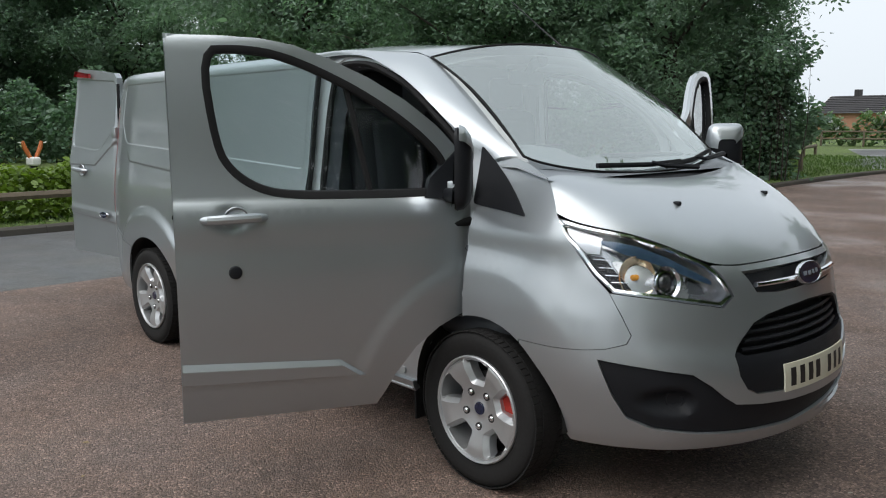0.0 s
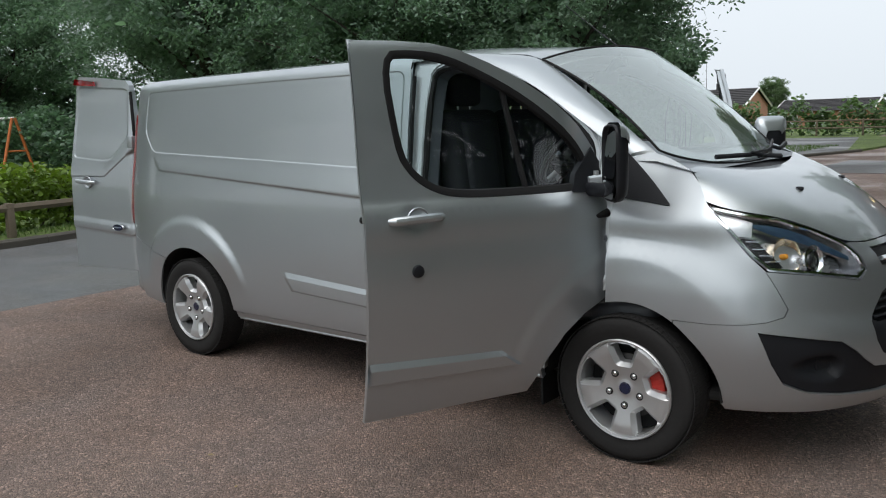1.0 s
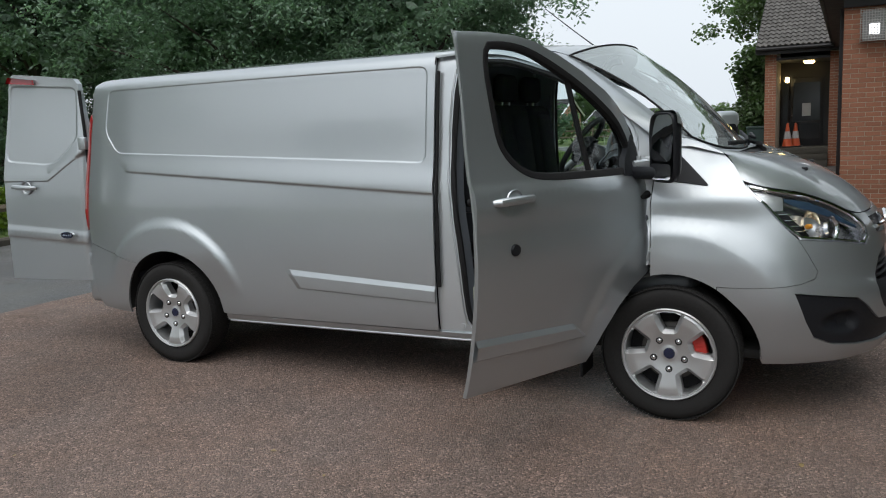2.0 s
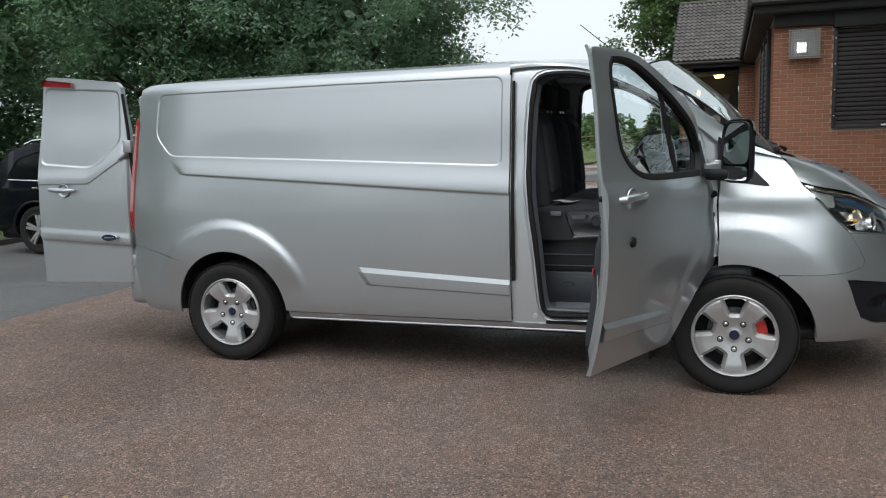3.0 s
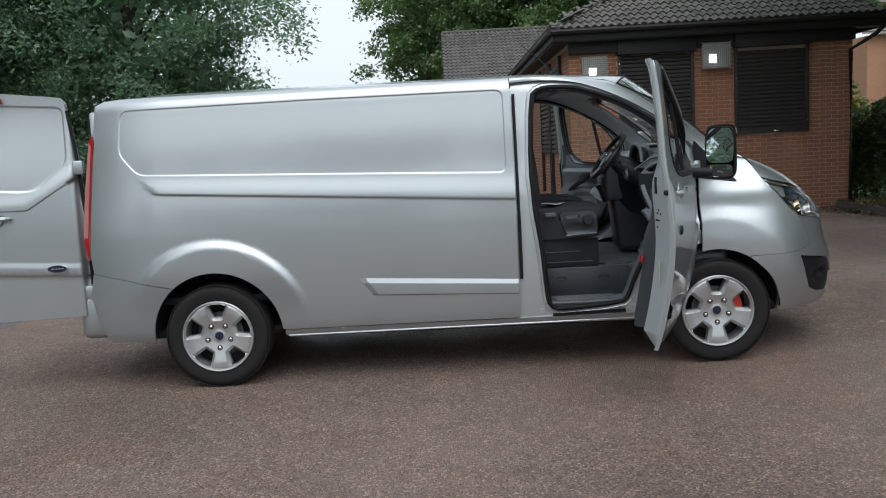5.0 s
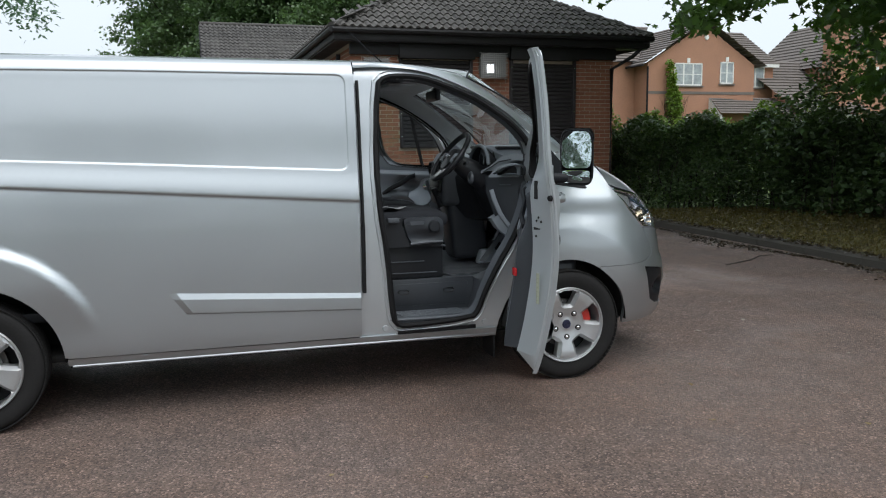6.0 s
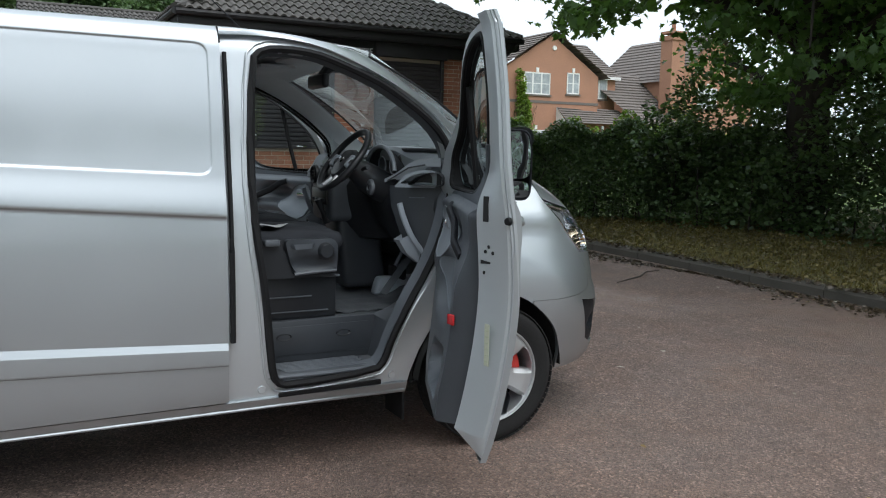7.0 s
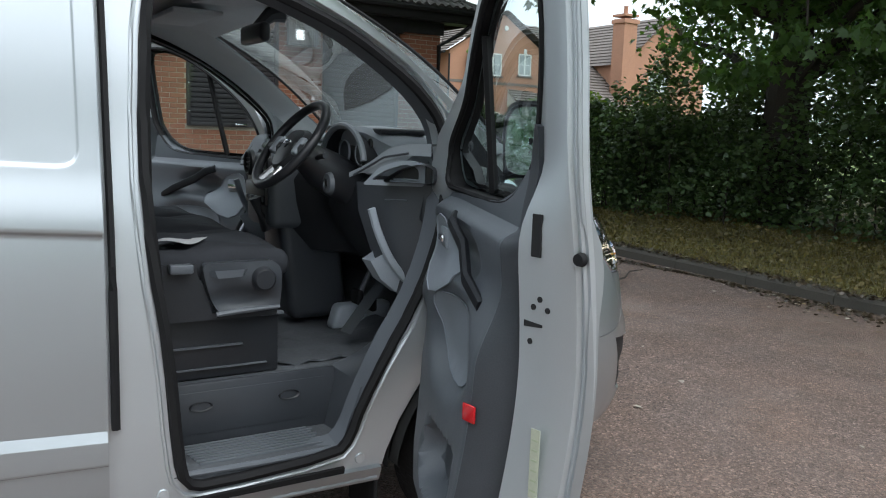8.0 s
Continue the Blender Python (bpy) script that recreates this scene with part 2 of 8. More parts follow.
def grown(poly, d):
    """The outline moved outwards by d."""
    area = sum(a[0] * b[1] - b[0] * a[1] for a, b in zip(poly, poly[1:] + poly[:1]))
    s = 1 if area > 0 else -1
    out = []
    k = len(poly)
    for i in range(k):
        a, p, b = Vector(poly[i - 1]), Vector(poly[i]), Vector(poly[(i + 1) % k])
        u, w = (p - a).normalized(), (b - p).normalized()
        n = Vector((u.y + w.y, -u.x - w.x)) * s
        if n.length > 1e-6:
            n.normalize()
            c = max(0.5, n.dot(Vector((u.y, -u.x)) * s))
            out.append(tuple(p + n * (d / c)))
    return out


def smooth_line(pts, steps=2):
    for _ in range(steps):
        out = [pts[0]]
        for a, b in zip(pts, pts[1:]):
            out += [tuple(p * .75 + q * .25 for p, q in zip(a, b)), tuple(p * .25 + q * .75 for p, q in zip(a, b))]
        pts = out + [pts[-1]]
    return pts


def dense(pts, step, closed=True):
    out = []
    for a, b in zip(pts, pts[1:] + (pts[:1] if closed else [])):
        n = max(1, int(math.dist(a, b) / step + 0.5))
        out += [tuple(p + (q - p) * k / n for p, q in zip(a, b)) for k in range(n)]
    return out if closed else out + [pts[-1]]


def inside(p, poly):
    x, y = p
    c = False
    j = len(poly) - 1
    for i in range(len(poly)):
        xi, yi = poly[i]
        xj, yj = poly[j]
        if (yi > y) != (yj > y) and x < (xj - xi) * (y - yi) / (yj - yi) + xi:
            c = not c
        j = i
    return c


def depth_in(p, poly):
    """Distance to the outline, positive inside."""
    best = 1e9
    px, py = p
    for (ax, ay), (bx, by) in zip(poly, poly[1:] + poly[:1]):
        dx, dy = bx - ax, by - ay
        f = max(0, min(1, ((px - ax) * dx + (py - ay) * dy) / (dx * dx + dy * dy + 1e-12)))
        best = min(best, math.hypot(px - ax - f * dx, py - ay - f * dy))
    return best if inside(p, poly) else -best


def sheet(outer, fn, step=0.03, holes=(), lines=(), rim=0.012, rim_dir=None, thick=0.0):
    """A curved panel: the outline in two coordinates, filled with an even net, carried by fn(u, v) into space.
    rim: depth of the folded edge, towards the inside."""
    loops = [dense(list(outer), step)] + [dense(list(h), step) for h in holes]
    pts, edges = [], []
    for lp in loops:
        k = len(pts)
        pts += lp
        edges += [(k + i, k + (i + 1) % len(lp)) for i in range(len(lp))]
    for ln in lines:
        lp = dense(list(ln), step * 0.5, closed=False)
        k = len(pts)
        pts += lp
        edges += [(k + i, k + i + 1) for i in range(len(lp) - 1)]
    us, vs = [p[0] for p in loops[0]], [p[1] for p in loops[0]]
    nb = np.array(pts)
    u = min(us) + step * .5
    row = 0
    while u < max(us):
        v = min(vs) + step * (.25 + .5 * (row % 2))
        while v < max(vs):
            if np.min((nb[:, 0] - u) ** 2 + (nb[:, 1] - v) ** 2) > (step * .55) ** 2 and inside((u, v), loops[0]) and not any(inside((u, v), h) for h in loops[1:]):
                pts.append((u, v))
            v += step
        u += step * .87
        row += 1
    vs2, es2, fs2, *_ = geometry.delaunay_2d_cdt([Vector(p) for p in pts], edges, [], 0, 1e-6)
    bm = bmesh.new()
    vv = [bm.verts.new(fn(p.x, p.y)) for p in vs2]
    for f in fs2:
        c = (sum(vs2[i].x for i in f) / len(f), sum(vs2[i].y for i in f) / len(f))
        if inside(c, loops[0]) and not any(inside(c, h) for h in loops[1:]):
            try:
                bm.faces.new([vv[i] for i in f])
            except ValueError:
                pass
    bmesh.ops.delete(bm, geom=[v for v in bm.verts if not v.link_faces], context="VERTS")
    bm.normal_update()
    if rim:
        nm = {v: v.normal.copy() for v in bm.verts}
        if rim_dir is not None:
            nm = {v: Vector(rim_dir) for v in bm.verts}
        edge = [e for e in bm.edges if len(e.link_faces) == 1]
        low = {}
        for e in edge:
            for v in e.verts:
                if v not in low:
                    low[v] = bm.verts.new(v.co - nm[v] * rim)
        for e in edge:
            a, b = e.verts
            f = e.link_faces[0]
            vl = list(f.verts)
            if vl[(vl.index(a) + 1) % len(vl)] is b:
                a, b = b, a
            bm.faces.new((a, b, low[b], low[a]))
            e.smooth = False
    return bm


def flip_out(bm, toward):
    """Turns all faces if most look away from toward(face centre)."""
    s = sum(f.normal.dot(toward(f.calc_center_median())) * f.calc_area() for f in bm.faces)
    if s < 0:
        bmesh.ops.reverse_faces(bm, faces=bm.faces[:])
    return bm


def loft(rows, closed=False, rim=0.0):
    bm = bmesh.new()
    g = [[bm.verts.new(p) for p in r] for r in rows]
    for a, b in zip(g, g[1:]):
        n = len(a)
        for i in range(n if closed else n - 1):
            bm.faces.new((a[i], a[(i + 1) % n], b[(i + 1) % n], b[i]))
    return bm


def along(pts, n):
    """n points evenly along a line in space."""
    d = [0]
    for a, b in zip(pts, pts[1:]):
        d.append(d[-1] + math.dist(a, b))
    out = []
    for k in range(n):
        t = d[-1] * k / (n - 1)
        i = max(0, min(len(pts) - 2, next((j for j in range(len(d) - 1) if d[j + 1] >= t), len(pts) - 2)))
        f = (t - d[i]) / (d[i + 1] - d[i] + 1e-12)
        out.append(tuple(p + (q - p) * f for p, q in zip(pts[i], pts[i + 1])))
    return out


def slab(pts, n):
    """A thick slab under a flat polygon."""
    bm = bmesh.new()
    f = bm.faces.new([bm.verts.new(p) for p in pts])
    r = bmesh.ops.extrude_face_region(bm, geom=[f])
    bmesh.ops.translate(bm, vec=n, verts=[v for v in r["geom"] if isinstance(v, bmesh.types.BMVert)])
    return bm


def mirrored(ob, parent, name=None):
    """A copy of a part on the other side of the van."""
    me = ob.data.copy()
    me.transform(Matrix.Diagonal((1, -1, 1, 1)))
    me.flip_normals()
    o = new(name or ob.name.split(".")[0], me)
    o.parent = parent
    if "label" in ob:
        o["label"] = ob["label"]
    return o

# ---- the van: body ----
# x runs forward from the front axle, y to the left, z up from the ground.
BODY = [(0.28, .905), (0.34, .93), (0.45, .945), (0.65, .952), (0.9, .952), (1.15, .940), (1.4, .905), (1.6, .882), (1.8, .852), (1.86, .842), (1.90, .826), (1.93, .795), (1.955, .755)]
NOSE_W = [(0.26, .84), (0.34, .885), (0.5, .92), (0.65, .932), (0.8, .925), (0.9, .908), (1.0, .889), (1.035, .883), (1.105, .879), (1.145, .863), (1.19, .841), (1.3, .795), (1.45, .75)]
NOSE_X = [(0.26, .93), (0.32, .995), (0.40, 1.025), (0.50, 1.035), (0.60, 1.03), (0.70, 1.005), (0.8, .985), (0.9, .965), (0.97, .945), (1.02, .90), (1.1, .82), (1.2, .69), (1.3, .5)]
XC, NL, NN = 0.30, 1.05, 2.1
MID_U = XC + NL


def spline(tab, v):
    """A smooth curve through a table (Catmull-Rom)."""
    if v <= tab[0][0]:
        return tab[0][1]
    if v >= tab[-1][0]:
        return tab[-1][1]
    i = next(k for k in range(len(tab) - 1) if v <= tab[k + 1][0])
    (x1, y1), (x2, y2) = tab[i], tab[i + 1]
    x0, y0 = tab[i - 1] if i else (2 * x1 - x2, y1)
    x3, y3 = tab[i + 2] if i + 2 < len(tab) else (2 * x2 - x1, y2)
    m1, m2 = (y2 - y0) / (x2 - x0), (y3 - y1) / (x3 - x1)
    h = x2 - x1
    t = (v - x1) / h
    return (2 * t ** 3 - 3 * t * t + 1) * y1 + (t ** 3 - 2 * t * t + t) * h * m1 + (-2 * t ** 3 + 3 * t * t) * y2 + (t ** 3 - t * t) * h * m2


def sm(a, b, v):
    f = min(1, max(0, (v - a) / (b - a)))
    return f * f * (3 - 2 * f)


def half(x, z):
    """Half the body's width."""
    f = sm(-0.40, 0.15, x)
    w = spline(BODY, z) * (1 - f) + spline(NOSE_W, z) * f
    if x < -3.55:
        w -= 0.10 * ((-3.55 - x) / 0.6) ** 2
    return w


RECESS = fillet([(-3.86, 1.852), (-2.5, 1.860), (-1.345, 1.856), (-1.345, 1.318), (-2.5, 1.370), (-3.755, 1.423), (-3.885, 1.57)], 0.055)
MOULD = [(-2.346, 0.682), (-1.30, 0.622), (-1.30, 0.523), (-2.255, 0.562)]
AXLES = ((0.0, 0.41, 0.017), (-3.3, 0.43, 0.026))


ring_of = lambda poly: poly + poly[:1]


def moulding(poly, fn, slant, h=0.018):
    """A bar along the side with a broad sloping top; slant: the end (0 or 1) that runs out to a point."""
    p0, p1, p2, p3 = [Vector(p) for p in poly]
    rows = []
    for k in range(25):
        f = k / 24
        g = f if slant == 1 else 1 - f
        up = h * (1 - sm(0.965, 1.0, g)) + 0.001
        a, b = p0.lerp(p1, f), p3.lerp(p2, f)
        row = []
        for q, r in ((0.0, 0.0), (0.0, 0.10), (0.28, 0.96), (0.33, 1.0), (0.90, 0.96), (0.95, 0.85), (1.0, 0.0)):
            w = a.lerp(b, q)
            row.append(fn(w.x, w.y) + Vector((0, -up * r, 0)))
        rows.append(row)
    return flip_out(loft(rows), lambda c_: Vector((0, -1, 0)))


SHOULDER = 0.605
wing_fold = lambda x: 1.040 - 0.058 * (x + 0.07) / 0.61


def wing_flare(x, z):
    """The front wing: full out to the shoulder round the wheel, then sloping in to a pressed fold."""
    r = math.hypot(x, z - 0.338)
    out, up = max(0.0, r - SHOULDER), max(0.0, wing_fold(x) - z)
    low = sm(0.46, 0.78, z) + (sm(0.36, 0.62, z) - sm(0.46, 0.78, z)) * sm(-0.09, 0.3, x)
    lean = 1 - 0.55 * min(1.0, max(0.0, SHOULDER - r) / 0.195)
    return 0.022 * lean * up / (out + up + 1e-6) * (1 - sm(0.66, 0.86, r)) * low


def relief(x, z):
    """What the pressed lines add to the body's half width."""
    d = 0.0
    for ax, r0, amp in AXLES:
        r = math.hypot(x - ax, z - 0.338)
        if r < 0.8 and not (ax == 0 and x > -0.1):
            d += amp * (1 - sm(0.585, 0.655, r)) * sm(0.46, 0.78, z)
    if -0.1 < x < 0.8:
        d += wing_flare(x, z)
    if x < -1.29 and z > 1.0:
        q = depth_in((x, z), RECESS)
        d -= 0.0045 * sm(-0.002, 0.007, q)
        zc, zl = 1.318 + (-1.345 - x) * 0.0437, 1.146 + (-1.302 - x) * 0.0643
        t = (zc - z) / (zc - zl)
        if -0.1 < t < 1.2:
            d += 0.010 * sm(0.0, 0.9, t) * (1 - sm(0.965, 1.035, t)) * sm(-0.02, 0.05, x + 3.775 - (1.415 - z))
    return d


def skin(u, z):
    """The outer skin of the near side and the nose: u runs forward along the flank and then round to the middle of the nose."""
    if u <= XC:
        return Vector((u, -half(u, z) - relief(u, z), z))
    th = radians(90 - 90 * (u - XC) / NL)
    xn, b = spline(NOSE_X, z), spline(NOSE_W, z)
    c, s = math.cos(th), math.sin(th)
    x = XC + (xn - XC) * abs(c) ** (2 / NN)
    y = -b * abs(s) ** (2 / NN) * (1 if s >= 0 else -1)
    y -= wing_flare(x, z) * max(0, s) ** 3
    fold = 0.735 - 0.05 * min(1.2, max(0, (u - 0.62) / 0.36))
    x += 0.012 * (1 - sm(fold - 0.012, fold + 0.010, z)) * sm(0.62, 0.80, min(u, 2 * XC + 2 * NL - u))
    return Vector((x, y, z))


def skin_in(d):
    """The skin moved inwards by d."""
    def fn(u, z):
        e = 0.004
        p = skin(u, z)
        n = (skin(u + e, z) - p).cross(skin(u, z + e) - p)
        return p - n.normalized() * d
    return fn


def arc(cx, cz, r, a0, a1, n=24):
    return [(cx + r * math.cos(radians(a0 + (a1 - a0) * k / n)), cz + r * math.sin(radians(a0 + (a1 - a0) * k / n))) for k in range(n + 1)]


van = thing("panel_van", "silver long panel van with cab doors and rear door open", "van")


def two(name, bm, material, label="", sharp=35):
    flip_out(bm, lambda c: Vector((max(0, c.x - 0.3) * 2, -1, 0.15)))
    a = part_keep(name, bm, material, van, label, sharp)
    return a, mirrored(a, van)


def part_keep(name, bm, material, parent, label="", sharp=35):
    """As part(), with the faces' sides left as they are."""
    me = bpy.data.meshes.new(name)
    bm.normal_update()
    for e in bm.edges:
        if len(e.link_faces) == 2 and e.calc_face_angle(0) > radians(sharp):
            e.smooth = False
    bm.to_mesh(me)
    bm.free()
    return link(name, me, material, parent, label)


def fair(ob, fn, e=0.0025):
    """Gives a panel in the x-z net the true normals of its surface, so that the paint runs smooth."""
    me = ob.data
    vn = []
    for v in me.vertices:
        x, z = v.co.x, v.co.z
        n = (fn(x + e, z) - fn(x - e, z)).cross(fn(x, z + e) - fn(x, z - e)).normalized()
        vn.append(n if n.y < 0 else -n)
    ln = []
    for p in me.polygons:
        for i in p.vertices:
            ln.append(vn[i] if p.normal.dot(vn[i]) > 0.42 else p.normal)
    me.normals_split_custom_set([tuple(n) for n in ln])
    return ob


# load-bay flank, with the wheel arch cut out
flank = [(-4.04, 1.895), (-3.98, 1.922), (-3.88, 1.93), (-1.297, 1.93), (-1.297, 0.362)] + [(-2.84, 0.362)] + arc(-3.3, 0.338, 0.43, 4, 128, 26) + [(-4.12, 0.79), (-4.131, 0.90), (-4.112, 1.1), (-4.082, 1.45), (-4.053, 1.66), (-4.062, 1.70)]



def band_line(t, d=0.0):
    """A line along the pressed band under the recess: 0 at its crest, 1 at its foot."""
    zs = lambda x: (1.318 + (-1.345 - x) * 0.0437) * (1 - t) + (1.146 + (-1.302 - x) * 0.0643) * t + d
    return [(x, zs(x)) for x in (-3.66, -2.5, -1.302)]


lines = [ring_of(grown(RECESS, d_)) for d_ in (0.008, 0.0025, -0.0015, -0.0045, -0.008, -0.014)] + [band_line(t_) for t_ in (0.25, 0.5, 0.75, 0.9, 0.965, 1.0, 1.035, 1.10)] + [[(-3.86, z_), (-1.302, z_)] for z_ in (1.885, 1.898, 1.910, 1.920)]
lines = [[(min(x, -1.300), z) for x, z in ln] for ln in lines]
fair(two("side_panel", sheet(flank, skin, 0.022, lines=lines), SILVER, "pressed silver load-bay side with a recessed panel")[0], skin)

two("side_moulding", moulding(MOULD, skin, 0, 0.0105), SILVER, "low silver rubbing bar", sharp=9)

# rear corner of the bumper and the sill
corner = arc(-3.3, 0.338, 0.43, 128.8, 180, 10) + [(-3.73, 0.31), (-4.06, 0.325), (-4.12, 0.45), (-4.16, 0.64), (-4.125, 0.786)]
two("rear_bumper_corner", sheet(corner, skin, 0.03), SILVER)
sill = [(-2.86, 0.356), (-0.46, 0.352), (-0.46, 0.300), (-2.86, 0.318)]
two("sill", sheet(sill, lambda u, z: skin(u, z) + Vector((0, 0.012, 0)), 0.03, rim=0.03), SILVER)
two("sill_rail", tube([skin(x, 0.314) + Vector((0, 0.016, 0)) for x in (-2.84, -2.4, -2.0, -1.5, -1.0, -0.6, -0.47)], 0.009, 8), SILVER)
under = [(-2.86, 0.333), (-0.48, 0.312), (-0.48, 0.28), (-2.86, 0.29)]
two("sill_trim", sheet(under, lambda u, z: Vector((u, -0.84, z)), 0.1, rim=0.05), UNDER)

# cab door outline and the opening behind it
DOOR = [(-1.285, 0.350), (-1.287, 0.9), (-1.285, 1.885), (-1.15, 1.895), (-0.98, 1.889), (-0.85, 1.867), (-0.70, 1.813), (-0.55, 1.744), (-0.40, 1.655), (-0.25, 1.545), (-0.135, 1.435), (-0.085, 1.345), (-0.095, 1.22), (-0.105, 1.1), (-0.098, 0.90), (-0.105, 0.79), (-0.16, 0.745), (-0.27, 0.69), (-0.37, 0.61), (-0.45, 0.50), (-0.50, 0.40), (-0.53, 0.347)]
GAPE = rounded([(-1.16, 1.80), (-1.11, 1.85), (-1.0, 1.857), (-0.88, 1.847), (-0.775, 1.816), (-0.60, 1.75), (-0.50, 1.695), (-0.36, 1.60), (-0.255, 1.507), (-0.215, 1.44), (-0.21, 1.35), (-0.23, 1.22), (-0.29, 1.03), (-0.37, 0.87), (-0.46, 0.743), (-0.54, 0.58), (-0.575, 0.47), (-0.62, 0.425), (-1.03, 0.40), (-1.09, 0.42), (-1.11, 0.50), (-1.135, 0.82), (-1.17, 1.06), (-1.185, 1.35)], 1)
jamb_out = [(-1.297, 0.36)] + [(-1.297, 1.90)] + [(x, z + 0.012) for x, z in DOOR[3:10]] + [(-0.11, 1.44), (-0.085, 1.35), (-0.095, 1.22), (-0.105, 1.1), (-0.098, 0.90), (-0.105, 0.79), (-0.20, 0.73), (-0.33, 0.62), (-0.40, 0.50), (-0.44, 0.40), (-0.45, 0.352)]
two("door_jamb", sheet(jamb_out, lambda u, z: skin(u, z) + Vector((0, 0.030, 0)), 0.035, holes=[GAPE], rim=0.05), SILVER_IN, "bare silver door frame")
ring = dense(GAPE, 0.03)
two("door_seal", tube([skin(x, z) + Vector((0, 0.024, 0)) for x, z in ring], 0.017, 6, closed=True), RUBBER, "black rubber door seal")
ring = [((x + 0.7) * 0.955 - 0.7, (z - 1.15) * 0.965 + 1.15) for x, z in dense(GAPE, 0.04)]
wide = dense(GAPE, 0.04)
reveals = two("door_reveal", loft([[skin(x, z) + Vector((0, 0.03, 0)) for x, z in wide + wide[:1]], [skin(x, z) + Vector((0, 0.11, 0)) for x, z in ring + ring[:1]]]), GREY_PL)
# only the far reveal is pale: light on that side put into its colour
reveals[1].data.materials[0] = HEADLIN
two("jamb_ridge", tube([skin(x, z) + Vector((0, 0.029, 0)) for x, z in dense(grown(GAPE, 0.034), 0.03)], 0.006, 6, closed=True), SILVER_IN)
two("rear_door_seal_strip", tube([(-1.277, -half(-1.277, 0.62 + k * 0.0633) + 0.008, 0.62 + k * 0.0633) for k in range(20)], 0.0095, 6, flat=1.3), RUBBER, "black vertical rubber strip")
two("kick_strip", sheet([(-1.08, 0.375), (-0.60, 0.382), (-0.60, 0.362), (-1.08, 0.357)], lambda u, z: skin(u, z) + Vector((0, -0.002, 0)), 0.04), RUBBER)
for bx, bz in ((-0.535, 0.392), (-1.15, 0.395)):
    plug = turn_on([(0, -0.004), (0.016, -0.004), (0.018, 0.002)], 14)
    plug.transform(Matrix.Translation((bx, -half(bx, bz) + 0.027, bz)))
    two("jamb_plug", plug, SILVER_IN)

# upper edge of the side over the doors, the pillar beside the screen
EDGE_A = [(-1.297, 1.895), (-1.15, 1.905), (-0.98, 1.899), (-0.85, 1.877), (-0.70, 1.823), (-0.55, 1.754), (-0.40, 1.665), (-0.25, 1.555), (-0.135, 1.455), (-0.062, 1.392)]
EDGE_B = [(-1.297, -.795, 1.93), (-1.15, -.79, 1.93), (-1.0, -.768, 1.925), (-.85, -.74, 1.913), (-.72, -.712, 1.900), (-.60, -.688, 1.882), (-.42, -.70, 1.775), (-.24, -.718, 1.645), (-.08, -.738, 1.515), (.052, -.757, 1.418)]
A = along([tuple(skin(x, z)) for x, z in smooth_line(EDGE_A, 2)], 40)
B = along(smooth_line(EDGE_B, 2), 40)
rows = []
for k in range(6):
    f = k / 5
    row = []
    for p, q in zip(A, B):
        m = Vector(p).lerp(Vector(q), f)
        row.append(m + Vector((0, -0.012, 0.010)) * math.sin(math.pi * f))
    rows.append(row)
two("pillar", loft(rows), SILVER)

# roof
roof_rows = []
for k in range(41):
    x = -4.04 + k / 40 * 3.47
    ye, ze = (0.795, 1.93)
    if x < -3.5:
        ye -= 0.10 * ((-3.55 - min(x, -3.55)) / 0.6) ** 2
        ze -= 0.035 * sm(-3.8, -4.04, x) ** 2
    if x > -1.297:
        i = min(range(len(EDGE_B)), key=lambda j: abs(EDGE_B[j][0] - x))
        ye = -spline([(p[0], p[1]) for p in EDGE_B[:7]], x)
        ze = spline([(p[0], p[2]) for p in EDGE_B[:7]], x)
    zc = 1.985 - 0.03 * sm(-3.6, -4.05, x) - 0.04 * sm(-1.2, -0.5, x)
    row = []
    for j in range(33):
        s = -1 + 2 * j / 32
        s2 = math.copysign(abs(s) ** 0.8, s)
        bow = 0.17 * sm(-1.1, -0.57, x) * (1 - s2 * s2)
        z = ze + (zc - ze) * (1 - abs(s2) ** 2.8)
        if -3.9 < x < -1.0 and abs(s2) < 0.85:
            z -= 0.006 * (0.5 + 0.5 * math.sin(s2 * 22)) * sm(-1.0, -1.3, x)
        row.append((x + bow, ye * s2, z))
    roof_rows.append(row)
part_keep("roof", flip_out(loft(roof_rows), lambda c: Vector((0, 0, 1))), SILVER, van)
FRONT_ROOF = roof_rows[-1]
part("roof_seam", tube([skin(-1.297, z) + Vector((0, -0.001, 0)) for z in (1.86, 1.89, 1.915, 1.93)], 0.004, 5), RUBBER, van)

# wings
wing = [(-0.092, 0.735), (-0.088, 0.90), (-0.095, 1.1), (-0.085, 1.22), (-0.072, 1.345), (-0.060, 1.385), (0.052, 1.412), (0.13, 1.385), (0.228, 1.338), (0.289, 1.272), (0.338, 1.203), (0.445, 1.09), (0.52, 0.98), (0.578, 0.922), (0.625, 0.84), (0.66, 0.765), (0.645, 0.733), (0.58, 0.712), (0.51, 0.703), (0.38, 0.696), (0.225, 0.694)] + arc(0, 0.338, 0.41, 57, 103, 14)
creases = [arc(0, 0.338, r, 41, 97, 40) for r in (SHOULDER - 0.007, SHOULDER + 0.007)] + [[(x, wing_fold(x) + o) for x in np.linspace(-0.082, 0.475, 30)] for o in (-0.006, 0.006)]
two("wing", sheet(wing, skin, 0.024, lines=creases), SILVER)
tri = [(-0.105, 1.465), (-0.100, 1.215), (0.178, 1.176)]
two("quarter_trim", sheet(fillet(tri, 0.02), skin_in(-0.006), 0.04), BLACK_PL, "black triangular trim behind the mirror")

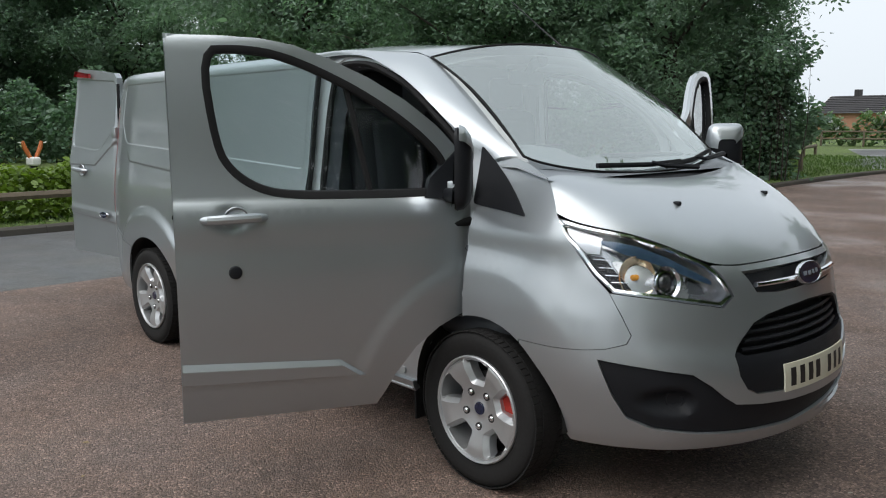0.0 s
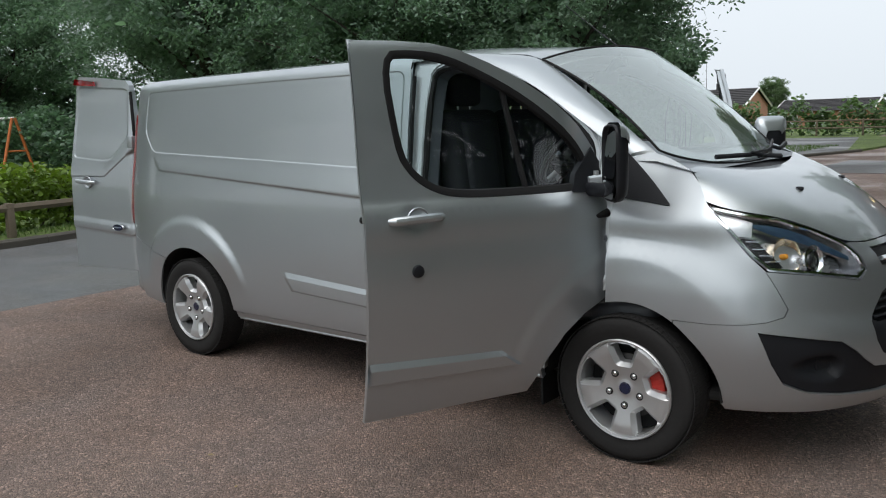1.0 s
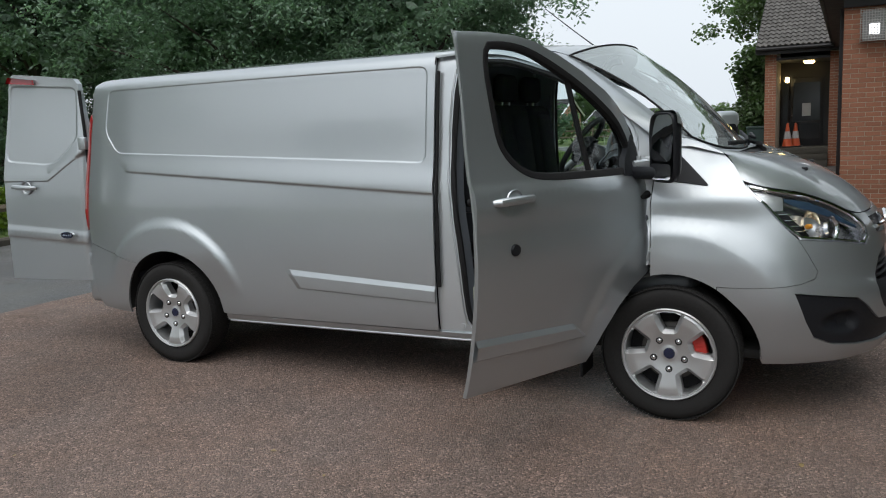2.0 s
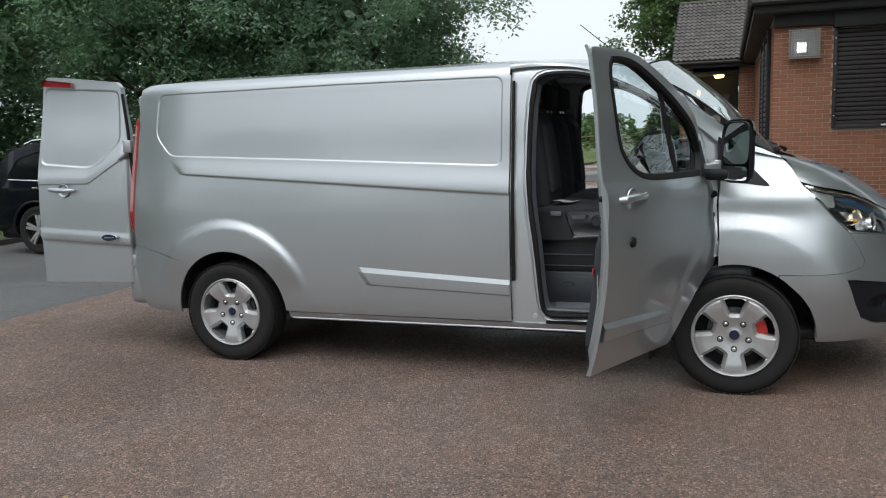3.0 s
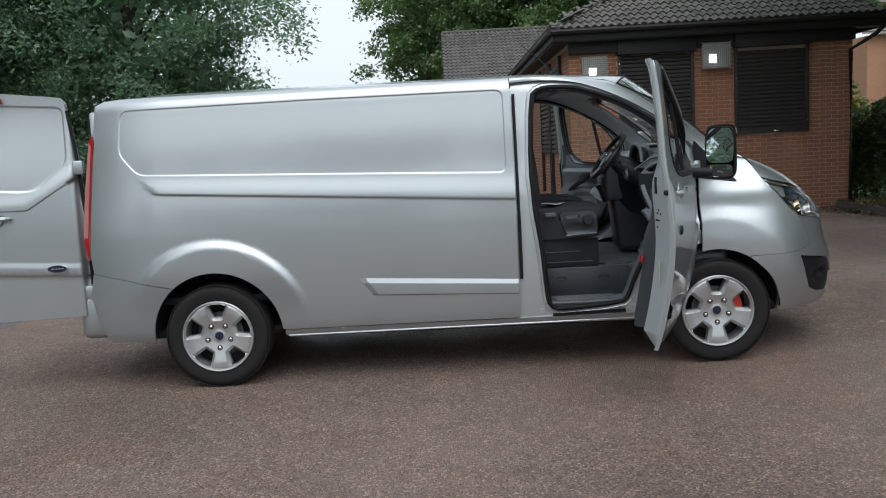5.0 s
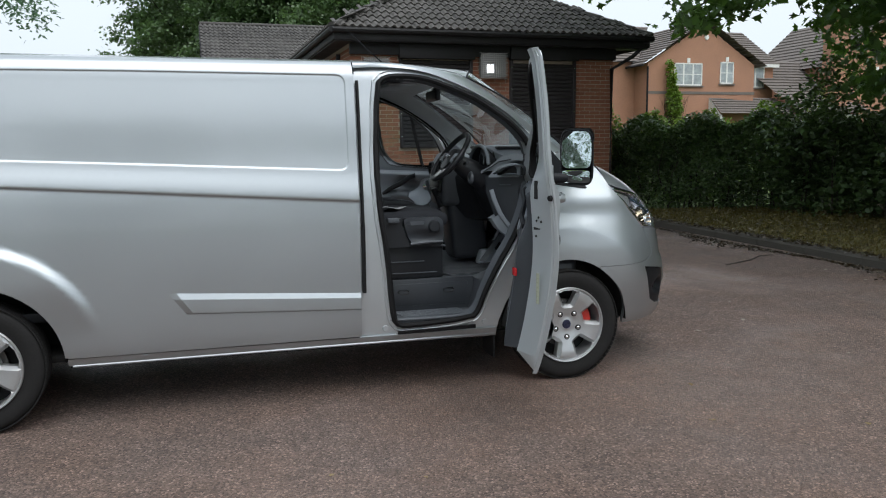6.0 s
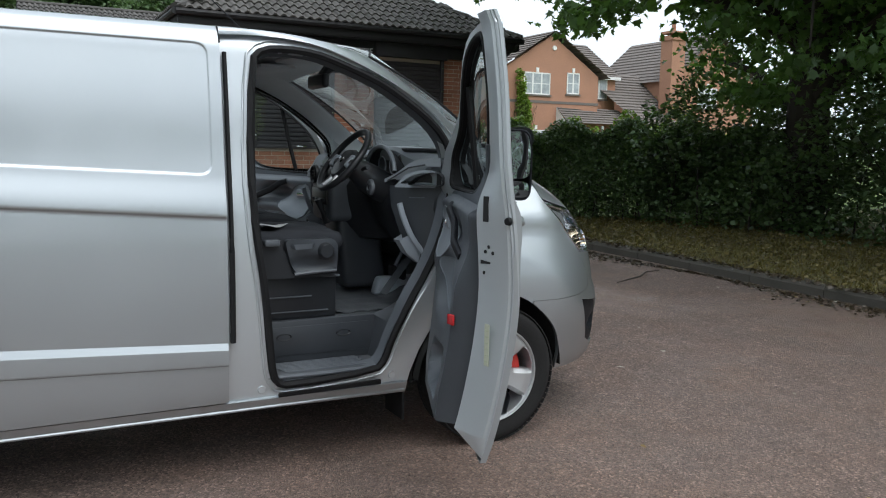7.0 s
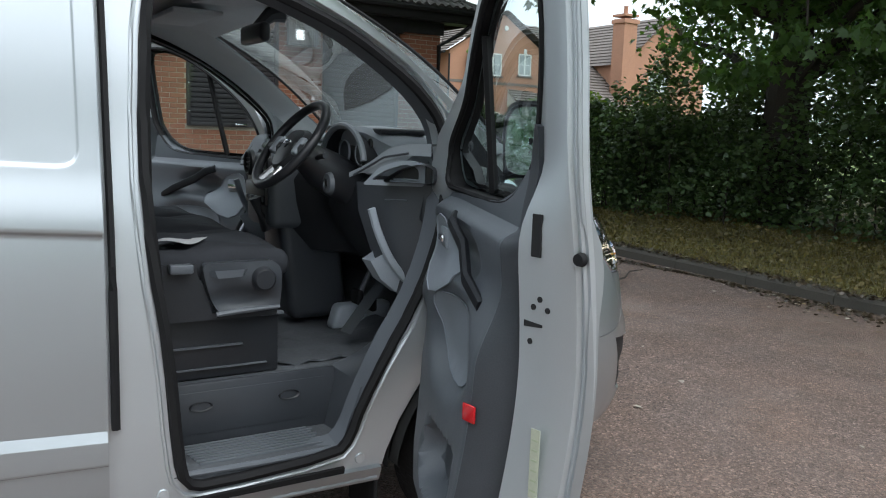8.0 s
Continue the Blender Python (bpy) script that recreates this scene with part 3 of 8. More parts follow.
# bonnet: from the scuttle to the nose
UF = [0.338, 0.44, 0.58, 0.72, 0.85, 0.96, 1.06, 1.20, MID_U]
ZF = [1.203, 1.178, 1.157, 1.136, 1.086, 1.018, 1.008, 1.012, 1.014]
front = [tuple(skin(u, z)) for u, z in zip(UF, ZF)]
front = front + [(x, -y, z) for x, y, z in front[-2::-1]]
rear = [(0.232, -0.785, 1.338), (0.235, -0.72, 1.346), (0.270, -0.60, 1.336), (0.315, -0.40, 1.320), (0.350, -0.2, 1.312), (0.362, 0, 1.308)]
rear = rear + [(x, -y, z) for x, y, z in rear[-2::-1]]
F, R = along(smooth_line(front, 2), 61), along(smooth_line(rear, 2), 61)
rows = []
for k in range(25):
    t = k / 24
    row = []
    for p, q in zip(R, F):
        p, q = Vector(p), Vector(q)
        span = q - p
        c1 = p + Vector((span.x * 0.42, span.y * 0.33, -0.055 * max(0, span.x) - 0.02 * abs(p.y)))
        c2 = q + Vector((-span.x * 0.18, -span.y * 0.25, 0.105 * min(1, span.x / 0.5) + 0.015))
        row.append(p * (1 - t) ** 3 + c1 * 3 * t * (1 - t) ** 2 + c2 * 3 * t * t * (1 - t) + q * t ** 3)
    rows.append(row)
bonnet = part_keep("bonnet", flip_out(loft(rows), lambda c: Vector((0.3, 0, 1))), SILVER, van)
lip = [rows[0], [p - Vector((0, 0, 0.03)) for p in rows[0]]]
part("bonnet_rear_edge", loft(lip), RUBBER, van)
for s in (-1, 1):
    p = min((q for row in rows for q in row), key=lambda q: math.hypot(q[0] - 0.572, q[1] - s * 0.37))
    part("washer_nozzle", box(p[0] - .016, p[0] + .016, p[1] - .010, p[1] + .010, p[2] - .006, p[2] + .012, 0.006), BLACK_PL, van, "small black washer nozzle")

# scuttle under the screen
sc = [[(x - 0.125, y * 0.97, z + 0.020) for x, y, z in R], [(x - 0.03, y, z - 0.03) for x, y, z in R], [(x + 0.02, y, z - 0.035) for x, y, z in R]]
part("scuttle", loft(sc), BLACK_PL, van, "black plastic scuttle below the windscreen")

# windscreen
base = [(0.075, -0.752, 1.418), (0.12, -0.70, 1.390), (0.185, -0.5, 1.352), (0.235, -0.25, 1.333), (0.25, 0, 1.328)]
base = base + [(x, -y, z) for x, y, z in base[-2::-1]]
WB, WT = along(smooth_line(base, 2), 41), along(FRONT_ROOF, 41)
rows = []
for k in range(13):
    t = k / 12
    row = []
    for p, q in zip(WB, WT):
        m = Vector(p).lerp(Vector(q), t)
        row.append(m + Vector((0.02, 0, 0.035)) * math.sin(math.pi * t))
    rows.append(row)
ws = part_keep("windscreen", flip_out(loft(rows), lambda c: Vector((1, 0, 0.5))), GLASS_D, van, "raked clear windscreen")
ws.visible_shadow = False
edge_pts = [r[0] for r in rows] + rows[-1][1:] + [r[-1] for r in rows[::-1]][1:] + rows[0][::-1][1:-1]
part("windscreen_edge", tube([Vector(p) for p in edge_pts], 0.006, 6, closed=True), RUBBER, van)

# wipers
for y0, y1, dz in ((-0.42, 0.24, 0), (0.02, 0.66, 0.0)):
    def on_screen(y, up):
        j = min(range(41), key=lambda i: abs(WB[i][1] - y))
        k = up * 12
        i = min(11, int(k))
        p = Vector(rows[i][j]).lerp(Vector(rows[i + 1][j]), k - i)
        return p + Vector((0.016, 0, 0.024))
    wiper = bmesh.new()
    tube([on_screen(y1, -0.02) + Vector((0.05, 0, 0.0)), on_screen((y0 * 2 + y1 * 3) / 5, -0.01) + Vector((.03, 0, .015)), on_screen((y0 + y1) / 2, 0.015) + Vector((.01, 0, .012))], [0.014, 0.011, 0.008], 6, bm=wiper)
    tube([on_screen(y0, 0.0), on_screen((y0 + y1) / 2, 0.015), on_screen(y1 - 0.03, 0.02)], 0.008, 6, bm=wiper, flat=1.6)
    part("wiper", wiper, BLACK_PL, van, "black windscreen wiper")

# aerial on the roof
part("aerial", tube([(-0.70, 0.50, 1.96), (-0.9, 0.47, 2.12), (-1.09, 0.44, 2.28)], [0.006, 0.004, 0.003], 6), BLACK_PL, van, "thin black roof aerial")

# ---- front bumper, lamps and grille ----
mir = lambda pts: [(2 * MID_U - u, z) for u, z in pts[::-1]]
top = [(0.228, 0.6905), (0.38, 0.6935), (0.51, 0.7005), (0.58, 0.7095), (0.648, 0.731), (0.663, 0.765), (0.628, 0.84), (0.583, 0.917), (0.77, 0.896), (0.90, 0.872), (0.974, 0.857), (1.014, 0.896), (0.996, 0.952), (0.963, 1.0135), (1.06, 1.0045), (1.20, 1.0085), (MID_U, 1.0105)]
bot = [(0.405, 0.40), (0.408, 0.33), (0.42, 0.305), (0.75, 0.305), (1.01, 0.31), (MID_U, 0.318)]
bumper = top + mir(top)[1:] + mir(arc(0, 0.338, 0.41, 8, 56, 10)[1:]) + [(2 * MID_U - u, z) for u, z in bot] + bot[::-1][1:] + arc(0, 0.338, 0.41, 8, 56, 10)[1:]
g_up = [(1.060, 0.985), (1.20, 0.988), (MID_U, 0.990)]
g_lo = [(1.105, 0.902), (1.20, 0.892), (MID_U, 0.889)]
upper_hole = g_up + mir(g_up)[1:] + mir(g_lo) + g_lo[::-1][1:]
l_up = [(0.99, 0.68), (1.03, 0.735), (1.08, 0.79), (1.14, 0.815), (1.23, 0.83), (MID_U, 0.838)]
l_lo = [(0.995, 0.60), (1.02, 0.545), (1.055, 0.522), (1.20, 0.513), (MID_U, 0.510)]
lower_hole = l_up + mir(l_up)[1:] + mir(l_lo) + l_lo[::-1][1:]
d_up = [(0.55, 0.67), (0.70, 0.645), (0.84, 0.62), (0.90, 0.57), (0.94, 0.525), (0.98, 0.492), (1.07, 0.48), (1.20, 0.470), (MID_U, 0.466)]
d_lo = [(0.59, 0.53), (0.63, 0.44), (0.71, 0.40), (0.85, 0.38), (0.99, 0.37), (1.21, 0.368), (MID_U, 0.368)]
dark_hole = d_up + mir(d_up)[1:] + mir(d_lo) + d_lo[::-1][1:]
nose_out = lambda c: Vector((1, c.y * 0.8, 0.1))
part_keep("front_bumper", flip_out(sheet(bumper, skin, 0.034, holes=[upper_hole, lower_hole, dark_hole], rim=0.02), nose_out), SILVER, van, "painted silver front bumper")


def shrink(poly, f, g=None):
    cu = MID_U
    cz = sum(p[1] for p in poly) / len(poly)
    return [(cu + (u - cu) * f, cz + (z - cz) * (g or f)) for u, z in poly]


def insert_at(u, z):
    """The insert's face, with a hollow scooped out at either end."""
    v = min(u, 2 * MID_U - u)
    e = math.hypot((v - 0.795) / (0.15 if v < 0.795 else 0.062), (z - 0.508) / 0.062)
    return skin_in(0.012 + 0.040 * (1 - sm(0.35, 1.0, e)))(u, z)


part_keep("bumper_insert", flip_out(sheet(shrink(dark_hole, 0.995, 0.97), insert_at, 0.018, rim=0.015), nose_out), BLACK_PL, van, "black textured lower bumper insert")
part_keep("grille_surround", flip_out(sheet(shrink(lower_hole, 0.99, 0.98), skin_in(0.008), 0.035, holes=[shrink([(u, z + 0.0) for u, z in (l_up + mir(l_up)[1:] + [(2 * MID_U - 1.02, 0.665), (1.02, 0.665)])], 0.955, 0.88)], rim=0.05), nose_out), BLACK_PL, van, "black grille surround and plate carrier")
part_keep("grille_backing", flip_out(sheet(shrink(lower_hole, 0.97, 0.95), skin_in(0.07), 0.06, rim=0), nose_out), DARK_IN, van)
for z in (0.69, 0.722, 0.754, 0.786):
    inset = 0.02 + max(0, z - 0.70) * 0.55
    pts = [skin_in(0.030)(1.02 + inset + k * (2 * (MID_U - 1.02 - inset)) / 20, z) for k in range(21)]
    part("grille_slat", tube(pts, 0.012, 6, flat=0.8), BLACK_PL, van)
part_keep("upper_grille", flip_out(sheet(shrink(upper_hole, 0.985, 0.95), skin_in(0.02), 0.035, rim=0), nose_out), BLACK_PL, van)
pts = [skin_in(-0.002)(1.10 + k * (2 * (MID_U - 1.10)) / 20, 0.932) for k in range(21)]
part("grille_bar", tube(pts, 0.013, 8, flat=0.8), CHROME, van, "chrome bar of the upper grille")


def oval_badge(parent, m, w, h):
    """A chrome-rimmed dark blue oval with plain strokes."""
    disc = turn_on([(0, -0.010), (0.90, -0.009), (0.95, -0.005)], 28)
    disc.transform(m @ Matrix.Diagonal((w / 2, 1, h / 2, 1)))
    rim_ = turn_on([(0.92, -0.008), (0.96, -0.012), (1.0, -0.009), (1.0, 0.004)], 28)
    rim_.transform(m @ Matrix.Diagonal((w / 2, 1, h / 2, 1)))
    b = part("badge", disc, BLUE_EN, parent, "dark blue oval badge")
    part("badge_rim", rim_, CHROME, b)
    bars = bmesh.new()
    for k, (a, c, z) in enumerate(((-0.30, -0.16, 0.0), (-0.10, 0.02, -0.02), (0.08, 0.16, 0.0), (0.22, 0.32, 0.02))):
        merge(bars, box(a * w, c * w, -0.0125, -0.010, (z - 0.09) * h, (z + 0.09) * h, 0.002), m)
    part("badge_strokes", bars, DASH_PL, b)
    return b


oval_badge(van, pose(skin(MID_U, 0.945).x + 0.012, 0, 0.945, 0, -14, 0) @ pose(0, 0, 0, 0, 0, 90), 0.21, 0.094)

# number plate with plain bars
plate = part_keep("number_plate", flip_out(sheet([(1.165, 0.619), (2 * MID_U - 1.165, 0.619), (2 * MID_U - 1.165, 0.508), (1.165, 0.508)], skin_in(-0.004), 0.03, rim=0.008), nose_out), PLATE_W, van, "cream reflective number plate with plain dark bars")
for u in (1.200, 1.243, 1.286, 1.326, 1.396, 1.442, 1.488):
    part_keep("plate_bar", flip_out(sheet([(u - 0.012, 0.600), (u + 0.012, 0.600), (u + 0.012, 0.528), (u - 0.012, 0.528)], skin_in(-0.0055), 0.03, rim=0.0), nose_out), INK, plate)

# round blanks in the hollows of the insert
for s in (1, -1):
    c = insert_at(0.79, 0.506)
    nrm = Vector((0.72, -0.69, 0))
    pk = turn_on([(0.040, 0.002), (0.038, -0.003), (0.034, -0.004), (0.031, 0.0), (0, 0.002)], 24)
    pk.transform(Matrix.Translation((c.x, c.y, c.z)) @ nrm.to_track_quat("-Y", "Z").to_matrix().to_4x4())
    if s < 0:
        pk.transform(Matrix.Diagonal((1, -1, 1, 1)))
    part("fog_lamp_blank", pk, BLACK_PL, van)

# headlamps
lamp = [(0.350, 1.188), (0.50, 1.165), (0.62, 1.148), (0.72, 1.133), (0.85, 1.083), (0.955, 1.015), (0.99, 0.952), (1.010, 0.897), (0.970, 0.864), (0.90, 0.878), (0.77, 0.902), (0.595, 0.924), (0.53, 0.985), (0.455, 1.09)]
lampz = sum(p[1] for p in lamp) / len(lamp)


def lamp_in(f, g=0.94):
    return [((u - 0.72) * f + 0.72, (z - lampz) * g + lampz) for u, z in lamp]


BEZEL = mat("chrome_bezel", (0.62, 0.63, 0.65), rough=0.28, metal=0.8, vary=0.2)
WARMREF = mat("warm_reflector", (0.80, 0.66, 0.46), rough=0.16, metal=1.0, vary=0.12, scale=30)
DARKPROJ = mat("projector_glass", (0.03, 0.032, 0.036), rough=0.04, coat=1.0)
BLUELAMP = mat("smoked_blue_lamp", (0.05, 0.09, 0.15), rough=0.15, metal=0.4, vary=0.5, scale=40, fine=160)
for side in (1, -1):
    head = []
    hl = part_keep("headlamp", flip_out(sheet(lamp_in(0.996, 0.998), skin_in(0.075), 0.04, rim=-0.072), nose_out), LAMP_IN, van, "large swept clear headlamp")
    head.append(hl)
    lens = part_keep("lens", flip_out(sheet(lamp_in(1.0, 1.004), skin_in(0.001), 0.04, rim=0.0), nose_out), LENS, hl)
    lens.visible_shadow = False
    head.append(lens)
    head.append(part("chrome_edge", tube([skin_in(0.012)(u, z) for u, z in dense(lamp_in(0.975, 0.955), 0.03)], 0.010, 6, closed=True), CHROME, hl))
    bow = [(0.40, 1.165), (0.50, 1.152), (0.60, 1.130), (0.56, 1.06), (0.50, 1.06), (0.44, 1.11)]
    head.append(part_keep("side_reflector", flip_out(sheet(bow, skin_in(0.030), 0.03), nose_out), BEZEL, hl))
    panel = [(0.485, 1.055), (0.575, 1.050), (0.66, 0.935), (0.60, 0.930), (0.545, 0.985)]
    head.append(part_keep("fin_panel", flip_out(sheet(panel, skin_in(0.034), 0.03), nose_out), BLACK_PL, hl))
    for k in range(4):
        zz = 0.960 + k * 0.027
        head.append(part("fin", tube([skin_in(0.026)(0.585 - 0.020 * k + j * 0.0105, zz) for j in range(7)], 0.0042, 5, flat=0.6), CHROME, hl))
    head.append(part_keep("bezel", flip_out(sheet(fillet([(0.60, 1.045), (0.72, 1.035), (0.84, 1.0), (0.90, 0.955), (0.945, 0.90), (0.90, 0.886), (0.78, 0.906), (0.665, 0.925)], 0.02), skin_in(0.058), 0.03, rim=0), nose_out), BEZEL, hl, "chrome lamp bezel"))
    for cu, cz, r, deep_, tint in ((0.685, 0.990, 0.072, 0.044, WARMREF), (0.785, 0.965, 0.056, 0.032, CHROME)):
        c = skin_in(deep_)(cu, cz)
        n = (skin(cu, cz) - skin_in(0.05)(cu, cz)).normalized()
        n = (n + Vector((0.9, 0, 0))).normalized()
        at = Matrix.Translation(c) @ n.to_track_quat("-Y", "Z").to_matrix().to_4x4()
        bowl = turn_on([(r * 1.12, -0.012), (r, -0.006), (r * .86, 0.010), (r * .6, 0.026), (r * .3, 0.034), (0, 0.036)], 26)
        bowl.transform(at)
        bowl_ = part("reflector_bowl", bowl, tint, hl)
        head.append(bowl_)
        if tint is CHROME:
            lens_ = turn_on([(0, -0.014), (r * 0.34, -0.010), (r * 0.58, 0.002), (r * 0.66, 0.012)], 24)
            lens_.transform(at)
            head.append(part("projector", lens_, DARKPROJ, hl, "dark glass projector lens"))
            ring__ = turn_on([(r * 0.64, 0.012), (r * 0.70, -0.006), (r * 0.80, -0.004), (r * 0.84, 0.012)], 24)
            ring__.transform(at)
            head.append(part("projector_ring", ring__, CHROME, hl))
        else:
            bulb = turn_on([(0, -0.012), (0.010, -0.008), (0.013, 0.006), (0.012, 0.03)], 12)
            bulb.transform(at)
            head.append(part("bulb", bulb, AMBER, hl))
    for k in range(5):
        f = k / 4
        q0, q1 = (0.858 + 0.010 * f, 0.985 - 0.078 * f), (0.905 + 0.030 * f, 0.955 - 0.055 * f)
        facet = loft([[skin_in(0.030)(q0[0], q0[1] + 0.008), skin_in(0.024)(q1[0], q1[1] + 0.007)], [skin_in(0.046)(q0[0], q0[1] - 0.008), skin_in(0.040)(q1[0], q1[1] - 0.007)]])
        head.append(part("reflector_facet", facet, CHROME, hl))
    blade = [[skin_in(0.016 + 0.010 * abs(v_ - 0.5))(u, z - (0.010 + 0.040 * wd_) * v_) for u, z, wd_ in ((0.585, 1.118, 0.2), (0.66, 1.112, 0.9), (0.74, 1.094, 1.0), (0.82, 1.058, 0.9), (0.89, 1.012, 0.7), (0.945, 0.968, 0.3))] for v_ in (0.0, 0.33, 0.67, 1.0)]
    head.append(part("light_blade", loft(blade), BLUELAMP, hl, "dark blue ribbed light blade"))
    if side == -1:
        for o in head:
            o.data.transform(Matrix.Diagonal((1, -1, 1, 1)))
            o.data.flip_normals()

# rear lamps
rl = [(-4.150, 0.88), (-4.172, 1.0), (-4.140, 1.35), (-4.098, 1.66), (-4.075, 1.70), (-4.055, 1.66), (-4.085, 1.45), (-4.115, 1.1), (-4.135, 0.90)]
lamp_at = lambda u, z, d=0.0: Vector((u, -half(-4.05, z) + 0.001 - d + max(0, -4.06 - u) * 0.28, z))
lampR = sheet(rl, lamp_at, 0.03, rim=0.06)
for o, s in zip(two("rear_lamp", lampR, WHITE_LENS, "tall narrow red and clear rear lamp"), (-1, 1)):
    for poly in ([(-4.098, 1.66), (-4.075, 1.70), (-4.055, 1.66), (-4.085, 1.45), (-4.115, 1.1), (-4.128, 1.02), (-4.139, 1.02), (-4.126, 1.12), (-4.098, 1.45), (-4.078, 1.64)], [(-4.150, 0.89), (-4.170, 1.0), (-4.168, 1.03), (-4.128, 1.03), (-4.136, 0.905)]):
        band = sheet(poly, lambda u, z: Vector((1, -s, 1)) * lamp_at(u, z, 0.003), 0.03, rim=0.0)
        part("red_lens", band, RED_LENS, o)

# underside, wheel houses, rear end
# three added blocks, hardly seen, that keep far-side light from under the van
part("undertray", box(-0.42, 0.55, -0.55, 0.55, 0.235, 0.30, 0.03), UNDER, van, "added black block that deepens the shade under the van")
part("fuel_tank", box(-2.55, -1.15, -0.50, 0.10, 0.22, 0.315, 0.04), UNDER, van)
part("spare_wheel_tray", box(-4.05, -3.62, -0.45, 0.45, 0.24, 0.315, 0.05), UNDER, van)
part("floor_pan", box(-4.1, 0.45, -0.80, 0.80, 0.31, 0.36, 0.02), UNDER, van)
for ax, r in ((0.0, 0.43), (-3.3, 0.45)):
    for s in (-1, 1):
        h = turn_on([(r, 0.0), (r, 0.34), (0.05, 0.34)], 24, arc=180)
        h.transform(Matrix.Translation((ax, s * 0.905 if s < 0 else 0.565, 0.338)))
        if s > 0:
            h.transform(Matrix.Translation((0, 0.0, 0)))
        part("wheel_house", h, UNDER, van)
two("arch_lip", loft([[skin(x, z) for x, z in arc(0, 0.338, 0.41, 2, 178, 30) if 1], [skin(x, z) + Vector((0, 0.05, 0)) for x, z in arc(0, 0.338, 0.415, 2, 178, 30)]]), UNDER)
two("arch_lip_rear", loft([[skin(x, z) + Vector((0, 0.004, 0)) for x, z in arc(-3.3, 0.338, 0.43, 0, 180, 30)], [skin(x, z) + Vector((0, 0.06, 0)) for x, z in arc(-3.3, 0.338, 0.435, 0, 180, 30)]]), UNDER)
part("rear_bumper", box(-4.28, -4.08, -0.80, 0.80, 0.33, 0.64, 0.05, 3), SILVER, van)
part("rear_frame", merge(merge(merge(box(-4.10, -4.02, -0.75, -0.66, 0.40, 1.86, 0.02), box(-4.10, -4.02, 0.66, 0.75, 0.40, 1.86, 0.02)), box(-4.05, -3.98, -0.72, 0.72, 1.82, 1.885, 0.02)), box(-4.10, -4.02, -0.75, 0.75, 0.40, 0.62, 0.02)), SILVER_IN, van, "bare silver rear door frame")
part("load_floor", box(-4.08, -1.30, -0.86, 0.86, 0.55, 0.60, 0.005), BLACK_PL, van)
part("bulkhead", box(-1.345, -1.31, -0.80, 0.80, 0.45, 1.91, 0.01), GREY_PL, van, "dark bulkhead behind the seats")
two("load_lining", sheet([(-4.0, 0.86), (-1.32, 0.86), (-1.32, 1.88), (-4.0, 1.88)], lambda u, z: Vector((u, -half(u, z) + 0.05, z)), 0.2, rim=0), HEADLIN)
part_keep("roof_lining", flip_out(loft([[(x, y * 0.96, z - 0.05) for x, y, z in r] for r in roof_rows[8:]]), lambda c: Vector((0, 0, -1))), HEADLIN, van)
two("mud_flap", box(-0.475, -0.46, -0.90, -0.70, 0.16, 0.36, 0.006), RUBBER)

